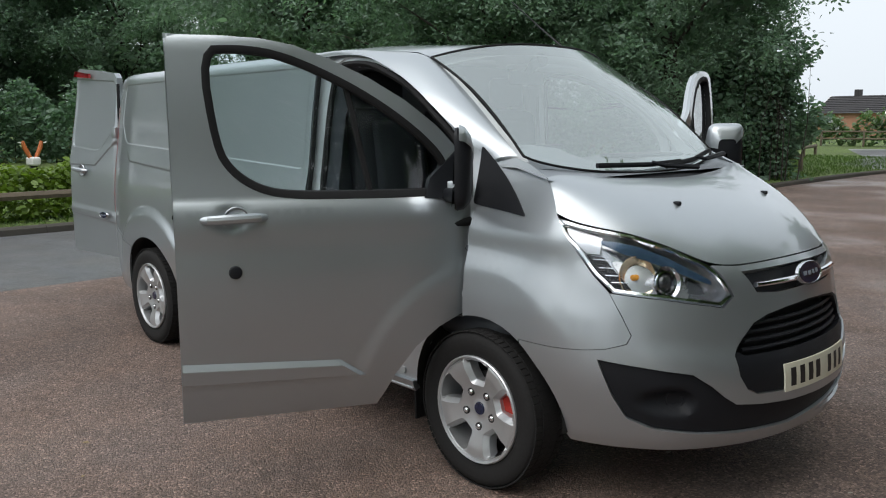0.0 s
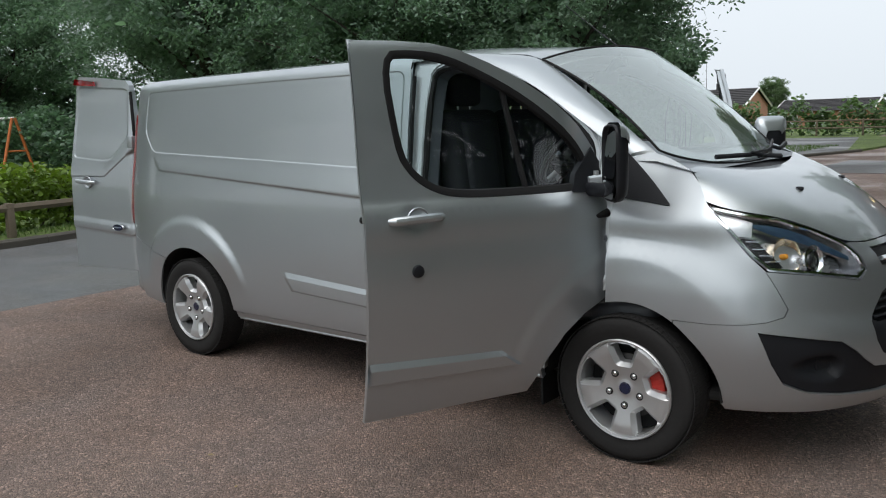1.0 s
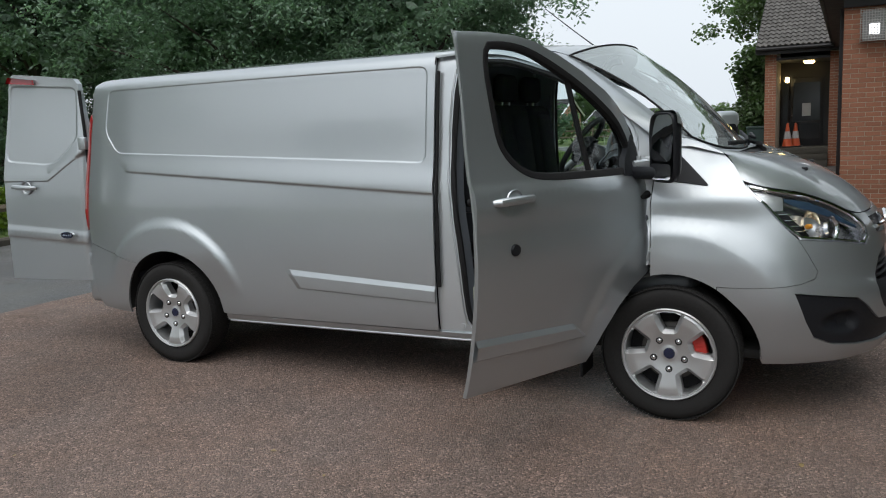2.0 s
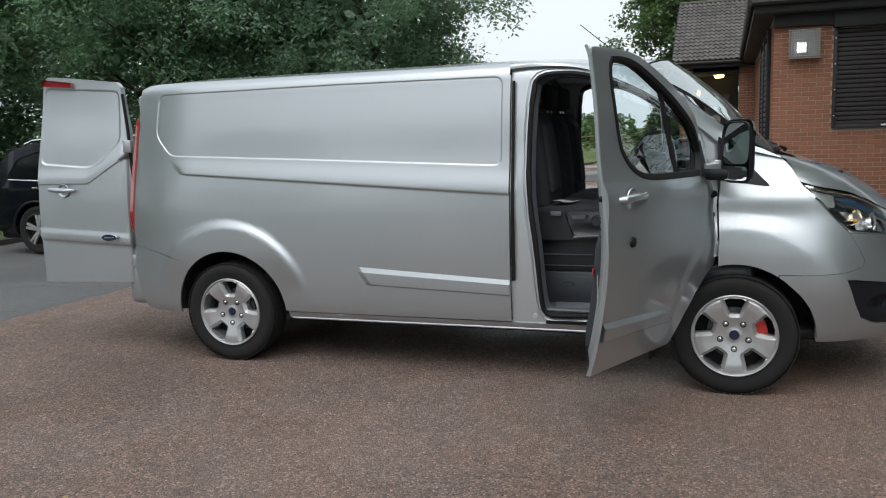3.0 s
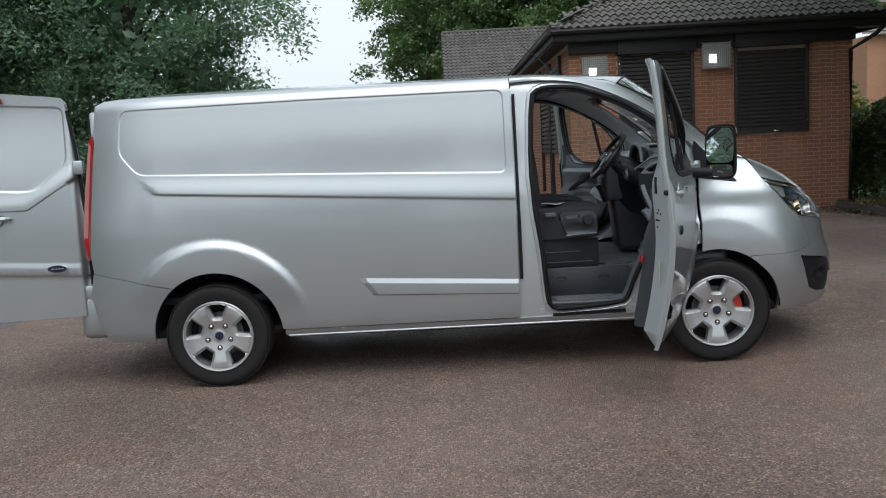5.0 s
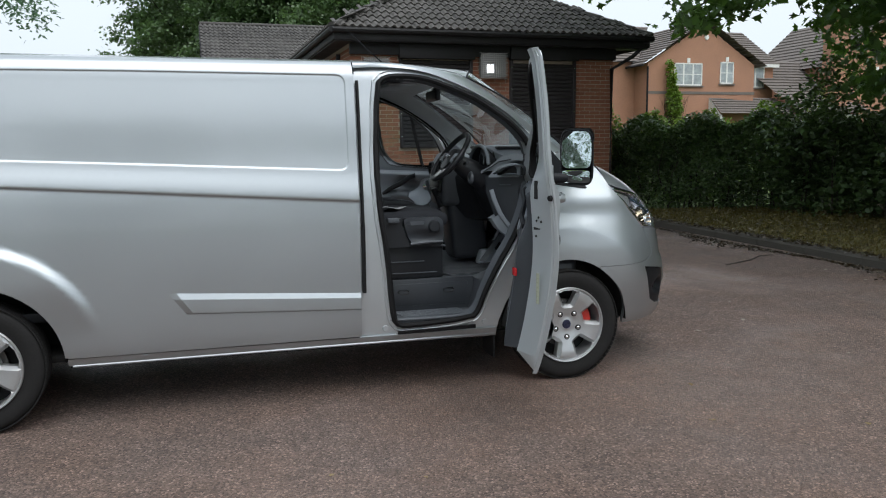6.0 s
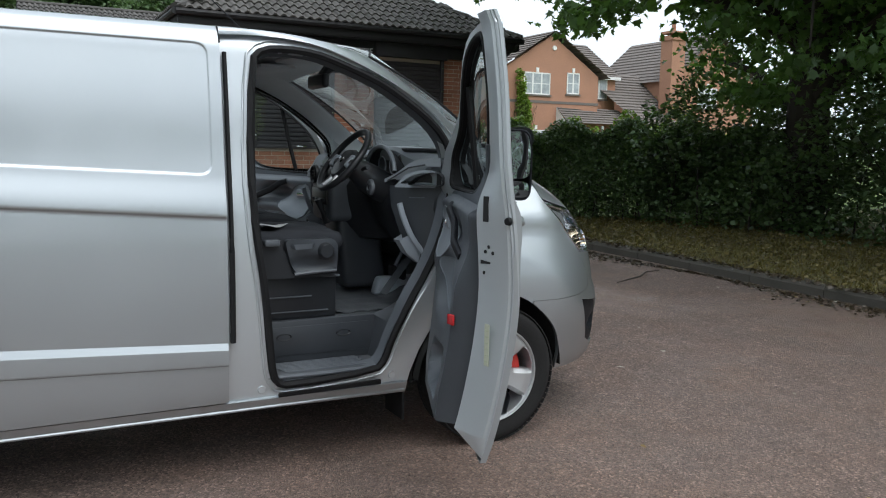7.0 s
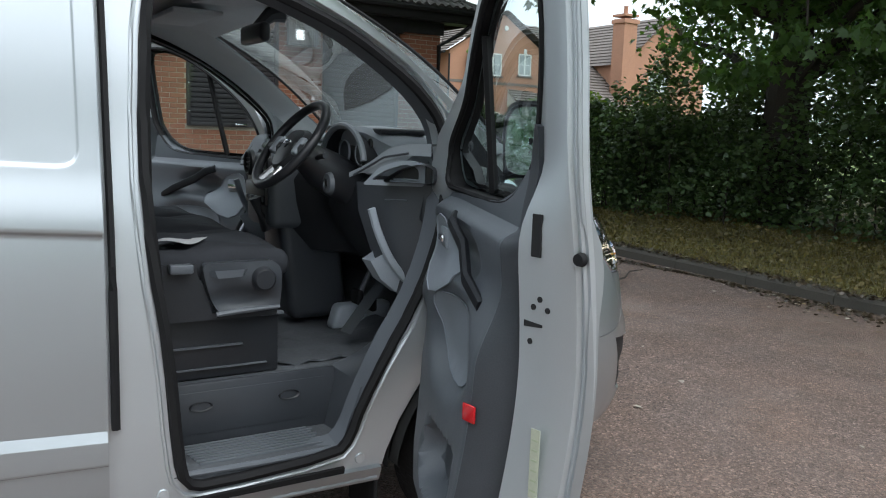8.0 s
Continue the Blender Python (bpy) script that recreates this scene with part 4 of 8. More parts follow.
# wheels
def make_wheel(name, caliper):
    w = new(name)
    w.parent = van
    tagged(w, "five-spoke silver alloy wheel with a black tyre")
    prof = [(0.235, -0.090), (0.262, -0.100), (0.300, -0.108), (0.325, -0.098), (0.336, -0.082), (0.341, -0.04), (0.342, 0.0), (0.341, 0.04), (0.336, 0.082), (0.30, 0.108), (0.235, 0.095)]
    ty = turn_on(prof, 56)
    tyre = part("tyre", ty, TYRE, w)
    blocks = bmesh.new()
    for k in range(72):
        a = 2 * math.pi * k / 72
        for y, sh in ((-0.075, 0.0), (-0.03, 0.5), (0.02, 0.0), (0.065, 0.5)):
            b = box(-0.0133, 0.0133, y - 0.0205, y + 0.0205, 0.336, 0.3426, 0.0015, 1)
            merge(blocks, b, Matrix.Rotation(a + sh * 0.11, 4, "Y"))
    part("tread", blocks, TYRE, tyre)
    rim_ = turn_on([(0.236, -0.088), (0.236, -0.100), (0.231, -0.105), (0.226, -0.103), (0.223, -0.093), (0.220, -0.080), (0.218, -0.02), (0.222, 0.08)], 56)
    part("rim", rim_, ALLOY, w)
    # one pressed face with five windows, bevelled towards them
    win5 = []
    for k in range(5):
        a = 2 * math.pi * k / 5
        shape = fillet([(-0.026, 0.122), (0.026, 0.122), (0.060, 0.204), (0.030, 0.216), (-0.030, 0.216), (-0.060, 0.204)], 0.004, 2)
        win5.append([(u * math.cos(a) + v * math.sin(a), -u * math.sin(a) + v * math.cos(a)) for u, v in shape])

    def face_at(u, v):
        r = math.hypot(u, v)
        y = -0.068 - 0.030 * min(1, max(0, (r - 0.055) / 0.12)) + 0.006 * sm(0.210, 0.222, r)
        near = min(-depth_in((u, v), w_) for w_ in win5)
        y += 0.024 * (1 - min(1, max(0, near) / 0.019)) * (1 - sm(0.204, 0.214, r))
        return Vector((u, y, v))
    disc_ = [(0.224 * math.cos(2 * math.pi * k / 72), 0.224 * math.sin(2 * math.pi * k / 72)) for k in range(72)]
    creases = [[p for p in ring_of(grown(w_, 0.019)) if math.hypot(*p) < 0.214] for w_ in win5] + [[(r_ * math.cos(2 * math.pi * k / 40), r_ * math.sin(2 * math.pi * k / 40)) for k in range(41)] for r_ in (0.056,)]
    part_keep("spokes", flip_out(sheet(disc_, face_at, 0.0125, holes=win5, lines=creases, rim=0.045, rim_dir=(0, -1, 0)), lambda c_: Vector((0, -1, 0))), ALLOY, w, sharp=15)
    hub = part("hub", turn_on([(0, -0.070), (0.036, -0.070), (0.046, -0.066), (0.050, -0.05)], 30), ALLOY, w)
    part("cap", turn_on([(0, -0.077), (0.026, -0.076), (0.031, -0.066)], 22), BLUE_EN, hub, "small dark blue oval centre cap")
    nut = turn_on([(0, -0.084), (0.010, -0.083), (0.0125, -0.06)], 8)
    seat_ = turn_on([(0.012, -0.0775), (0.0175, -0.0790), (0.019, -0.05)], 14)
    nm, sm_ = bpy.data.meshes.new("nut"), bpy.data.meshes.new("seat")
    nut.to_mesh(nm), seat_.to_mesh(sm_)
    nut.free(), seat_.free()
    for k in range(5):
        a = 2 * math.pi * (k + 0.5) / 5
        n = link("nut", nm, CHROME, hub)
        n.location = (0.080 * math.sin(a), 0, 0.080 * math.cos(a))
        n2 = link("nut_seat", sm_, INK, hub)
        n2.location = n.location
    part("brake_disc", turn_on([(0.05, -0.01), (0.15, -0.01), (0.15, 0.01), (0.05, 0.01)], 40), DISC, w)
    # near-black sheet standing for the unlit depth behind the wheel's windows
    part("backing", turn_on([(0, 0.03), (0.217, 0.03)], 32), DARK_IN, w)
    cal = bmesh.new()
    for k in range(7):
        a = radians(20 + k * 9) * -1 + radians(90)
        merge(cal, box(-0.02, 0.02, -0.042 if caliper > 0 else -0.02, 0.03, 0.115 if caliper > 0 else 0.125, 0.180 if caliper > 0 else 0.155, 0.008), Matrix.Rotation(radians(caliper + (k - 3) * (8 if caliper > 0 else 4)), 4, "Y"))
    part("brake_caliper", cal, RED_CAL if caliper > 0 else DISC, w, "red brake caliper" if caliper > 0 else "dull steel brake caliper")
    return w


for x, cal in ((0.0, 72), (-3.3, -72)):
    wheel = make_wheel("wheel", cal)
    wheel.matrix_basis = pose(x, -0.865, 0.342)
    w = copy_thing(wheel, pose(x, 0.865, 0.342, 0, 0, 180))
    w.parent = van

# ---- doors of the van ----
HINGE = (-0.150, -0.895)
OPEN = 67.4


REAR = -1.338
DOOR_O = [(REAR, 0.362), (REAR, 0.9)] + [(REAR + 0.004, 1.86), (-1.325, 1.884), (-1.29, 1.893)] + DOOR[3:]


def tuck(z):
    """How far the foot of the door curves in under the body."""
    return 0.088 * max(0.0, (0.98 - z) / 0.62) ** 1.5


def dh(x, z):
    """Half width over the door, which stands a little proud of the pillar at its top."""
    return half(x, z) + 0.022 * sm(1.25, 1.85, z) * sm(-0.7, -1.2, x) - tuck(z)


def deep(z):
    """Depth of the door's shell, slim round the window."""
    return 0.088 - 0.040 * sm(1.22, 1.40, z)


def door_pt(d):
    """Door skin, closed, moved inwards by d, with the door's own lower moulding."""
    def fn(x, z):
        y = -dh(x, z) + d
        if d < 0.02:
            lip_ = 1.235 + (x + 1.29) * -0.01
            y -= 0.014 * sm(lip_ + 0.05, lip_ - 0.01, z) * sm(1.05, 1.19, z) if z > 1.0 else 0
            y += 0.012 * math.exp(-(((x + 1.118) / 0.060) ** 2 + ((z - 1.196) / 0.045) ** 2) ** 2)
            r = math.hypot(x, z - 0.338)
            y -= 0.012 * (1 - sm(0.60, 0.675, r)) * sm(0.36, 0.62, z) if r < 0.7 else 0
        return Vector((x, y, z))
    return fn


def shell_pt(x, z):
    return Vector((x, -dh(x, z) + deep(z), z))


DOOR_MOULD = [(-1.333, 0.624), (-0.70, 0.580), (-0.58, 0.495), (-1.333, 0.530)]
PANE = rounded([(-1.205, 1.835), (-1.08, 1.845), (-0.93, 1.832), (-0.76, 1.772), (-0.55, 1.665), (-0.36, 1.53), (-0.235, 1.415), (-0.222, 1.36), (-0.222, 1.300), (-0.240, 1.274), (-0.34, 1.270), (-0.60, 1.272), (-0.90, 1.278), (-1.02, 1.31), (-1.11, 1.375), (-1.165, 1.47)], 2)


def build_cab_door(name, label):
    d = thing(name, label, "van door")
    d.parent = van
    del d["category"]
    out = lambda c: Vector((0, -1, 0))
    inn = lambda c: Vector((0, 1, 0))
    fair(part_keep("skin", flip_out(sheet(DOOR_O, door_pt(0.0), 0.024, holes=[PANE], lines=[[(REAR + 0.004, z_), (-0.12, z_ - 0.01)] for z_ in (1.285, 1.26, 1.235, 1.20)], rim=0.022, rim_dir=(0, -1, 0)), out), SILVER, d), door_pt(0.0))
    inner = [(max(-1.225, (x + 0.75) * 0.975 - 0.75), max(0.436, (z - 1.1) * 0.978 + 1.1)) for x, z in DOOR_O]
    part_keep("inner_panel", flip_out(sheet(inner, shell_pt, 0.03, holes=[grown(PANE, 0.010)], rim=0.03, rim_dir=(0, 1, 0)), inn), SILVER_IN, d, "bare silver inner door shell")
    part_keep("door_moulding", moulding(DOOR_MOULD, door_pt(0.0), 1), SILVER, d, "low silver rubbing bar", sharp=9)
    # bare edge with latch holes, folded in steps
    zs = [0.440 + k * 0.0356 for k in range(42)]
    prof = lambda z: [(REAR, 0.004), (REAR + 0.001, 0.014), (REAR + 0.008, 0.018), (REAR + 0.009, 0.025), (REAR + 0.015, 0.027), (REAR + 0.017, 0.021), (REAR + 0.023, 0.024), (REAR + 0.026, 0.036), (REAR + 0.030 + 0.03 * (1 - sm(1.2, 1.4, z)), 0.038 + 0.030 * (1 - sm(1.2, 1.4, z))), (REAR + 0.112 + 0.03 * (1 - sm(1.15, 1.45, z)), deep(z) + 0.006 + 0.030 * (1 - sm(1.15, 1.45, z)))]
    edge = loft([[Vector((prof(z)[k][0], -dh(-1.30, z) + prof(z)[k][1], z)) for z in zs] for k in range(10)])
    shut = part("shut_face", edge, SILVER_IN, d, "bare silver door edge with latch holes", sharp=25)

    foot = [door_pt(0.004 + 0.0012 * k)(REAR + 0.003 + k * 0.0022, 0.368) for k in range(10)]
    part("lower_return", loft([[Vector((p[0], -dh(-1.30, zs[0]) + p[1], zs[0] + 0.002)) for p in prof(zs[0])], foot]), SILVER_IN, d)

    def on_face(f, z):
        """A place on the inner slope of the shut face and its turn."""
        a, b = prof(z)[-2], prof(z)[-1]
        p = Vector((a[0] + (b[0] - a[0]) * f, -dh(-1.30, z) + a[1] + (b[1] - a[1]) * f, z))
        return Matrix.Translation(p) @ Matrix.Rotation(math.atan2(b[1] - a[1], b[0] - a[0]), 4, "Z")
    for f, dz, w_, h_, rnd in ((0.42, 1.108, 0.013, 0.013, 1), (0.22, 1.088, 0.013, 0.013, 1), (0.60, 1.090, 0.013, 0.013, 1), (0.62, 1.052, 0.050, 0.014, 0), (0.70, 1.015, 0.013, 0.013, 1), (0.50, 1.240, 0.026, 0.088, 0)):
        hole = box(-w_ / 2, w_ / 2, -0.003, 0.002, -h_ / 2, h_ / 2, 0.001, 1) if not rnd else turn_on([(0, 0.002), (w_ / 2, 0.002), (w_ / 2, -0.003)], 12)
        if w_ == 0.050:
            for v in hole.verts:
                v.co.z *= 1.0 if v.co.x > 0 else 0.45
        hole.transform(on_face(f, dz))
        part("latch_hole", hole, DARK_IN, shut)
    stop = turn_on([(0, 0.010), (0.012, 0.009), (0.015, -0.004)], 14)
    stop.transform(Matrix.Translation((REAR + 0.010, -dh(-1.30, 1.2) + 0.030, 1.205)) @ Matrix.Rotation(radians(35), 4, "Z"))
    part("rubber_stop", stop, RUBBER, shut)
    lb_ = box(-0.012, 0.012, 0.0012, 0.003, 0.0, 0.15, 0.0)
    lb_.transform(on_face(0.10, 0.69))
    lab = part("label", lb_, LABELY, shut, "pale yellow tyre label with plain bars")
    for k in range(6):
        lb_ = box(-0.008, 0.008, 0.003, 0.0036, 0.014 + k * 0.022, 0.018 + k * 0.022, 0)
        lb_.transform(on_face(0.10, 0.69))
        part("label_bar", lb_, LABEL_INK, lab)
    ring = dense(PANE, 0.03)
    strip = [[door_pt(e_)(x, z) for x, z in grown(ring, g_)] for g_, e_ in ((0.017, 0.0005), (0.015, -0.004), (0.0, -0.005), (-0.013, 0.0), (-0.016, 0.024))]
    part("window_frame", loft(strip, closed=True) if len({len(r) for r in strip}) == 1 else tube(strip[2], 0.016, 6, closed=True), RUBBER, d, "black window seal")
    ring2 = grown(ring, 0.006)
    part("window_reveal", loft([[door_pt(0.010)(x, z) for x, z in ring2 + ring2[:1]], [shell_pt(x, z) for x, z in ring2 + ring2[:1]]]), RUBBER, d)
    part("inner_seal", tube([shell_pt(x, z) for x, z in ring2], 0.009, 6, closed=True), RUBBER, d)
    g = part_keep("window_glass", flip_out(sheet(PANE, door_pt(0.026), 0.05, rim=0), out), GLASS, d, "clear side window")
    g.visible_shadow = False
    part("divider", tube([door_pt(0.028)(-0.555, 1.275), door_pt(0.028)(-0.60, 1.50), door_pt(0.028)(-0.635, 1.700)], 0.014, 6), RUBBER, d, "black window divider bar")
    # handle
    hy = -half(-1.12, 1.194)
    h = part("handle", tube([(-1.235, hy - 0.010, 1.192), (-1.215, hy - 0.030, 1.194), (-1.12, hy - 0.036, 1.197), (-1.02, hy - 0.030, 1.198), (-0.995, hy - 0.008, 1.197)], [0.013, 0.018, 0.019, 0.018, 0.013], 10, flat=1.0), SILVER, d, "silver pull handle")
    part("handle_cup", turn_on([(0.052, 0.003), (0.049, -0.002), (0.038, 0.010), (0, 0.016)], 24), SILVER, h).location = (-1.105, hy - 0.009, 1.190)
    part("lock", turn_on([(0, -0.012), (0.013, -0.013), (0.024, -0.010), (0.027, 0.002)], 18), BLACK_PL, d, "round black lock barrel").location = (-1.118, -half(-1.11, 0.985), 0.985)
    # trim
    T = fillet([(-1.120, 0.445), (-1.120, 0.85), (-1.120, 1.22), (-1.120, 1.379), (-1.03, 1.315), (-0.90, 1.280), (-0.60, 1.262), (-0.27, 1.255), (-0.245, 1.15), (-0.26, 0.90), (-0.42, 0.70), (-0.56, 0.50), (-0.60, 0.445)], 0.03)

    POCKET = fillet([(-1.04, 0.70), (-0.66, 0.66), (-0.62, 0.56), (-0.70, 0.475), (-1.0, 0.475), (-1.05, 0.55)], 0.05)

    def trim_y(x, z):
        """The trim bulges inwards from the shell: a shelf under the window, a hollow below it, a deep pocket."""
        full = 0.205 - 0.060 * sm(0.92, 1.12, z) - 0.015 * sm(0.55, 0.42, z)
        full -= 0.055 * sm(1.205, 1.248, z)
        full -= 0.055 * math.exp(-(((x + 0.72) / 0.27) ** 2 + ((z - 0.885) / 0.12) ** 2) ** 3)
        full -= 0.050 * math.exp(-(((x + 0.66) / 0.17) ** 2 + ((z - 1.115) / 0.060) ** 2) ** 2)
        full -= 0.060 * sm(-0.38, -0.26, x) * sm(0.95, 0.75, z)
        if z < 0.75:
            full -= 0.070 * sm(0.0, 0.035, depth_in((x, z), POCKET))
        side = 0.100 + (full - 0.100) * sm(-1.188, -1.115, x)
        side = max(side * sm(1.34, 1.26, z), deep(z) + 0.008) if z > 1.2 else side
        return Vector((x, tuck(z) - half(x, z) + side, z))
    part_keep("trim_panel", flip_out(sheet(T, trim_y, 0.02, lines=[[(-1.115, z_), (-0.27, z_)] for z_ in (1.205, 1.213, 1.220, 1.227, 1.234, 1.241, 1.248)], rim=0.06, rim_dir=(0, 1, 0)), inn), GREY_PL, d, "charcoal moulded door trim")
    band = [(-1.178, 0.445), (-1.185, 0.85), (-1.185, 1.22), (-1.190, 1.46), (-1.172, 1.465), (-1.121, 1.380), (-1.121, 0.445)]
    part_keep("trim_edge", flip_out(sheet(band, trim_y, 0.018, rim=0.05, rim_dir=(0, 1, 0)), inn), CHAR_PL, d, "dark side band of the door trim")
    arm = [(-0.98, 0.985), (-0.50, 0.995), (-0.42, 0.93), (-0.62, 0.775), (-0.94, 0.80)]
    part_keep("grey_insert", flip_out(sheet(rounded(arm, 2), lambda x, z: trim_y(x, z) + Vector((0, 0.003, 0)), 0.03, rim=0.003), inn), TRIM_L, d, "lighter grey trim insert")
    part("pull", tube([trim_y(-0.53, 1.205) + Vector((0, -0.004, 0)), trim_y(-0.58, 1.19) + Vector((0, 0.018, 0)), trim_y(-0.70, 1.14) + Vector((0, 0.055, 0)), trim_y(-0.86, 1.08) + Vector((0, 0.028, 0)), trim_y(-0.98, 1.035) + Vector((0, -0.004, 0))], [0.012, 0.014, 0.015, 0.014, 0.012], 8, flat=1.5), BLACK_PL, d, "black pull grip")
    lever_panel = rounded([(-0.66, 1.045), (-0.50, 1.12), (-0.42, 1.18), (-0.29, 1.195), (-0.265, 1.12), (-0.27, 0.99), (-0.40, 0.945)], 1)
    part_keep("lever_panel", flip_out(sheet(lever_panel, lambda x, z: trim_y(x, z) + Vector((0, 0.004, 0)), 0.025, rim=0.004), inn), MID_PL, d, "pale grey panel round the lever")
    lv = part("inner_lever", box(-0.42, -0.30, trim_y(-0.36, 1.12).y - 0.006, trim_y(-0.36, 1.12).y + 0.012, 1.090, 1.155, 0.010), MID_PL, d, "pale lever plate")
    part("chrome_lever", box(-0.405, -0.335, trim_y(-0.36, 1.12).y + 0.011, trim_y(-0.36, 1.12).y + 0.024, 1.110, 1.132, 0.006), CHROME, lv)
    # pocket floor in a darker plastic, which paints in the hollow's shade
    part_keep("door_pocket", flip_out(sheet(grown(POCKET, -0.045), lambda x, z: trim_y(x, z) + Vector((0, 0.003, 0)), 0.02, rim=0.0), inn), CHAR_PL, d, "lower door pocket floor with shade put into its colour")
    rf = box(-0.021, 0.021, -0.003, 0.004, -0.020, 0.020, 0.003)
    rf.transform(Matrix.Translation(trim_y(-1.122, 0.825) + Vector((0, 0.003, 0))) @ Matrix.Rotation(radians(28), 4, "Z"))
    part("reflector", rf, mat("red_reflector", (0.5, 0.01, 0.015), rough=0.2, coat=0.7) if "red_reflector" not in bpy.data.materials else bpy.data.materials["red_reflector"], d, "small red reflector")
    # mirror
    def ring_at(x, w_, h_, zc):
        return [Vector((x, -1.10 + w_ * a, zc + h_ * b)) for a, b in fillet([(-1, -1), (0.9, -1), (1.0, 0.6), (0.75, 1), (-0.85, 1), (-1, 0.5)], 0.45, 4)]
    mirror = part("mirror_housing", loft([ring_at(x, w_, h_, zc) for x, w_, h_, zc in ((-0.247, 0.094, 0.150, 1.38), (-0.256, 0.095, 0.152, 1.38), (-0.258, 0.100, 0.160, 1.378), (-0.248, 0.104, 0.165, 1.376), (-0.222, 0.099, 0.158, 1.374), (-0.198, 0.080, 0.13, 1.37), (-0.186, 0.048, 0.08, 1.37), (-0.184, 0.005, 0.01, 1.37))], closed=True), BLACK_PL, d, "tall black door mirror with a silver cap")
    tilt = lambda r: [Vector((v.x + (v.y + 1.10) * 0.05 + (v.z - 1.38) * 0.06, v.y, v.z)) for v in r]
    part("glass", loft([tilt(r) for r in [ring_at(-0.2575, 0.097, 0.110, 1.423), ring_at(-0.2551, 0.004, 0.004, 1.422)]], closed=True), MIRROR, mirror)
    part("lower_glass", loft([tilt(r) for r in [ring_at(-0.2575, 0.094, 0.038, 1.264), ring_at(-0.2553, 0.004, 0.002, 1.268)]], closed=True), MIRROR, mirror)
    part("cap", loft([[Vector((x, -1.10 + w_ * a, 1.40 + h_ * b)) for a, b in fillet([(-1, -0.35), (-1, 1), (0.80, 1), (1.0, 0.5), (1.0, -0.35)], 0.4, 4)[5:-5]] for x, w_, h_ in ((-0.240, 0.106, 0.150), (-0.218, 0.103, 0.142), (-0.194, 0.084, 0.110), (-0.181, 0.050, 0.06))]), SILVER, mirror)
    for o in [mirror] + list(mirror.children):
        o.data.transform(Matrix.Translation((-0.22, -1.10, 0)) @ Matrix.Rotation(radians(-22), 4, "Z") @ Matrix.Translation((0.22, 1.10, 0)))
    part("arm", box(-0.245, -0.185, -1.06, -half(-0.2, 1.3) + 0.02, 1.222, 1.285, 0.026, 3), BLACK_PL, mirror)
    part("base", part_box_tri(), BLACK_PL, mirror)
    return d


def part_box_tri():
    return sheet([(-0.33, 1.25), (-0.095, 1.23), (-0.095, 1.36), (-0.16, 1.44), (-0.30, 1.33)], door_pt(-0.008), 0.04, rim=0.03)


def swing(d, hx, hy, a):
    """Opens a door about its upright hinge."""
    d.matrix_basis = Matrix.Translation((hx, hy, 0)) @ Matrix.Rotation(radians(a), 4, "Z") @ Matrix.Translation((-hx, -hy, 0))


# hinges and check strap between the pillar and the open doors
for z in (1.285, 0.83):
    hin = merge(box(-0.125, -0.085, -0.915, -0.885, z - 0.045, z + 0.045, 0.008), tube([(-0.105, -0.905, z), (-0.145, -0.930, z), (-0.168, -0.962, z)], [0.020, 0.017, 0.015], 8, flat=1.8))
    merge(hin, tube([(-0.150, -0.925, z - 0.050), (-0.150, -0.925, z + 0.050)], 0.012, 10))
    two("door_hinge", hin, SILVER_IN, "bare silver door hinge")
two("check_strap", tube([(-0.115, -0.875, 1.02), (-0.16, -0.93, 1.02), (-0.19, -1.00, 1.02)], [0.008, 0.010, 0.010], 6, flat=2.2), GREY_PL, "dark door check strap")
two("cable_gaiter", tube([(-0.12, -0.87, 1.14), (-0.145, -0.93, 1.13), (-0.17, -0.97, 1.14)], [0.020, 0.016, 0.020], 10), RUBBER, "black rubber cable gaiter")

cab_door = build_cab_door("driver_door", "open silver driver's door")
far_door = copy_thing(cab_door, Matrix.Identity(4))
far_door.name = "passenger_door"
far_door.parent = van
far_door["label"] = "open silver passenger door"
flipped = {}
for o in far_door.children_recursive:
    if o.data.name not in flipped:
        me = o.data.copy()
        me.transform(Matrix.Diagonal((1, -1, 1, 1)))
        me.flip_normals()
        flipped[o.data.name] = me
    o.data = flipped[o.data.name]
    o.location.y *= -1
swing(cab_door, *HINGE, OPEN)
swing(far_door, HINGE[0], -HINGE[1], -OPEN)

# rear barn door, swung out behind the van
RD = [(0.0, 0.50), (0.0, 1.30), (0.027, 1.62), (0.068, 1.93), (0.10, 1.968), (0.42, 2.005), (0.655, 2.026), (0.685, 2.008), (0.705, 1.93), (0.752, 1.45), (0.762, 1.38), (0.772, 0.98), (0.768, 0.50)]
RD_PANE = fillet([(0.082, 1.905), (0.655, 1.945), (0.690, 1.93), (0.742, 1.385), (0.37, 1.352), (0.265, 1.365), (0.078, 1.54)], 0.05)


def rear_pt(d):
    def fn(s, z):
        r = 0.085 * sm(0.9, 1.98, z) ** 1.5
        bend = -0.05 * sm(0.08, 0.0, s) ** 2
        q = depth_in((s, z), RD_PANE)
        dent = -0.006 * sm(-0.004, 0.012, q)
        low = 1.36 if s > 0.35 else 1.36 + (0.35 - s) * 0.62
        shoulder = 0.009 * sm(low + 0.0, low - 0.10, z) * sm(low - 0.130, low - 0.120, z)
        zl = z + 0.055 * (1 - s / 0.77)
        ledge = 0.012 * sm(0.925, 0.870, zl) * sm(0.822, 0.832, zl)
        return Vector((-s, -(dent + shoulder + bend + ledge * 0.7 - d) + r, z))
    return fn


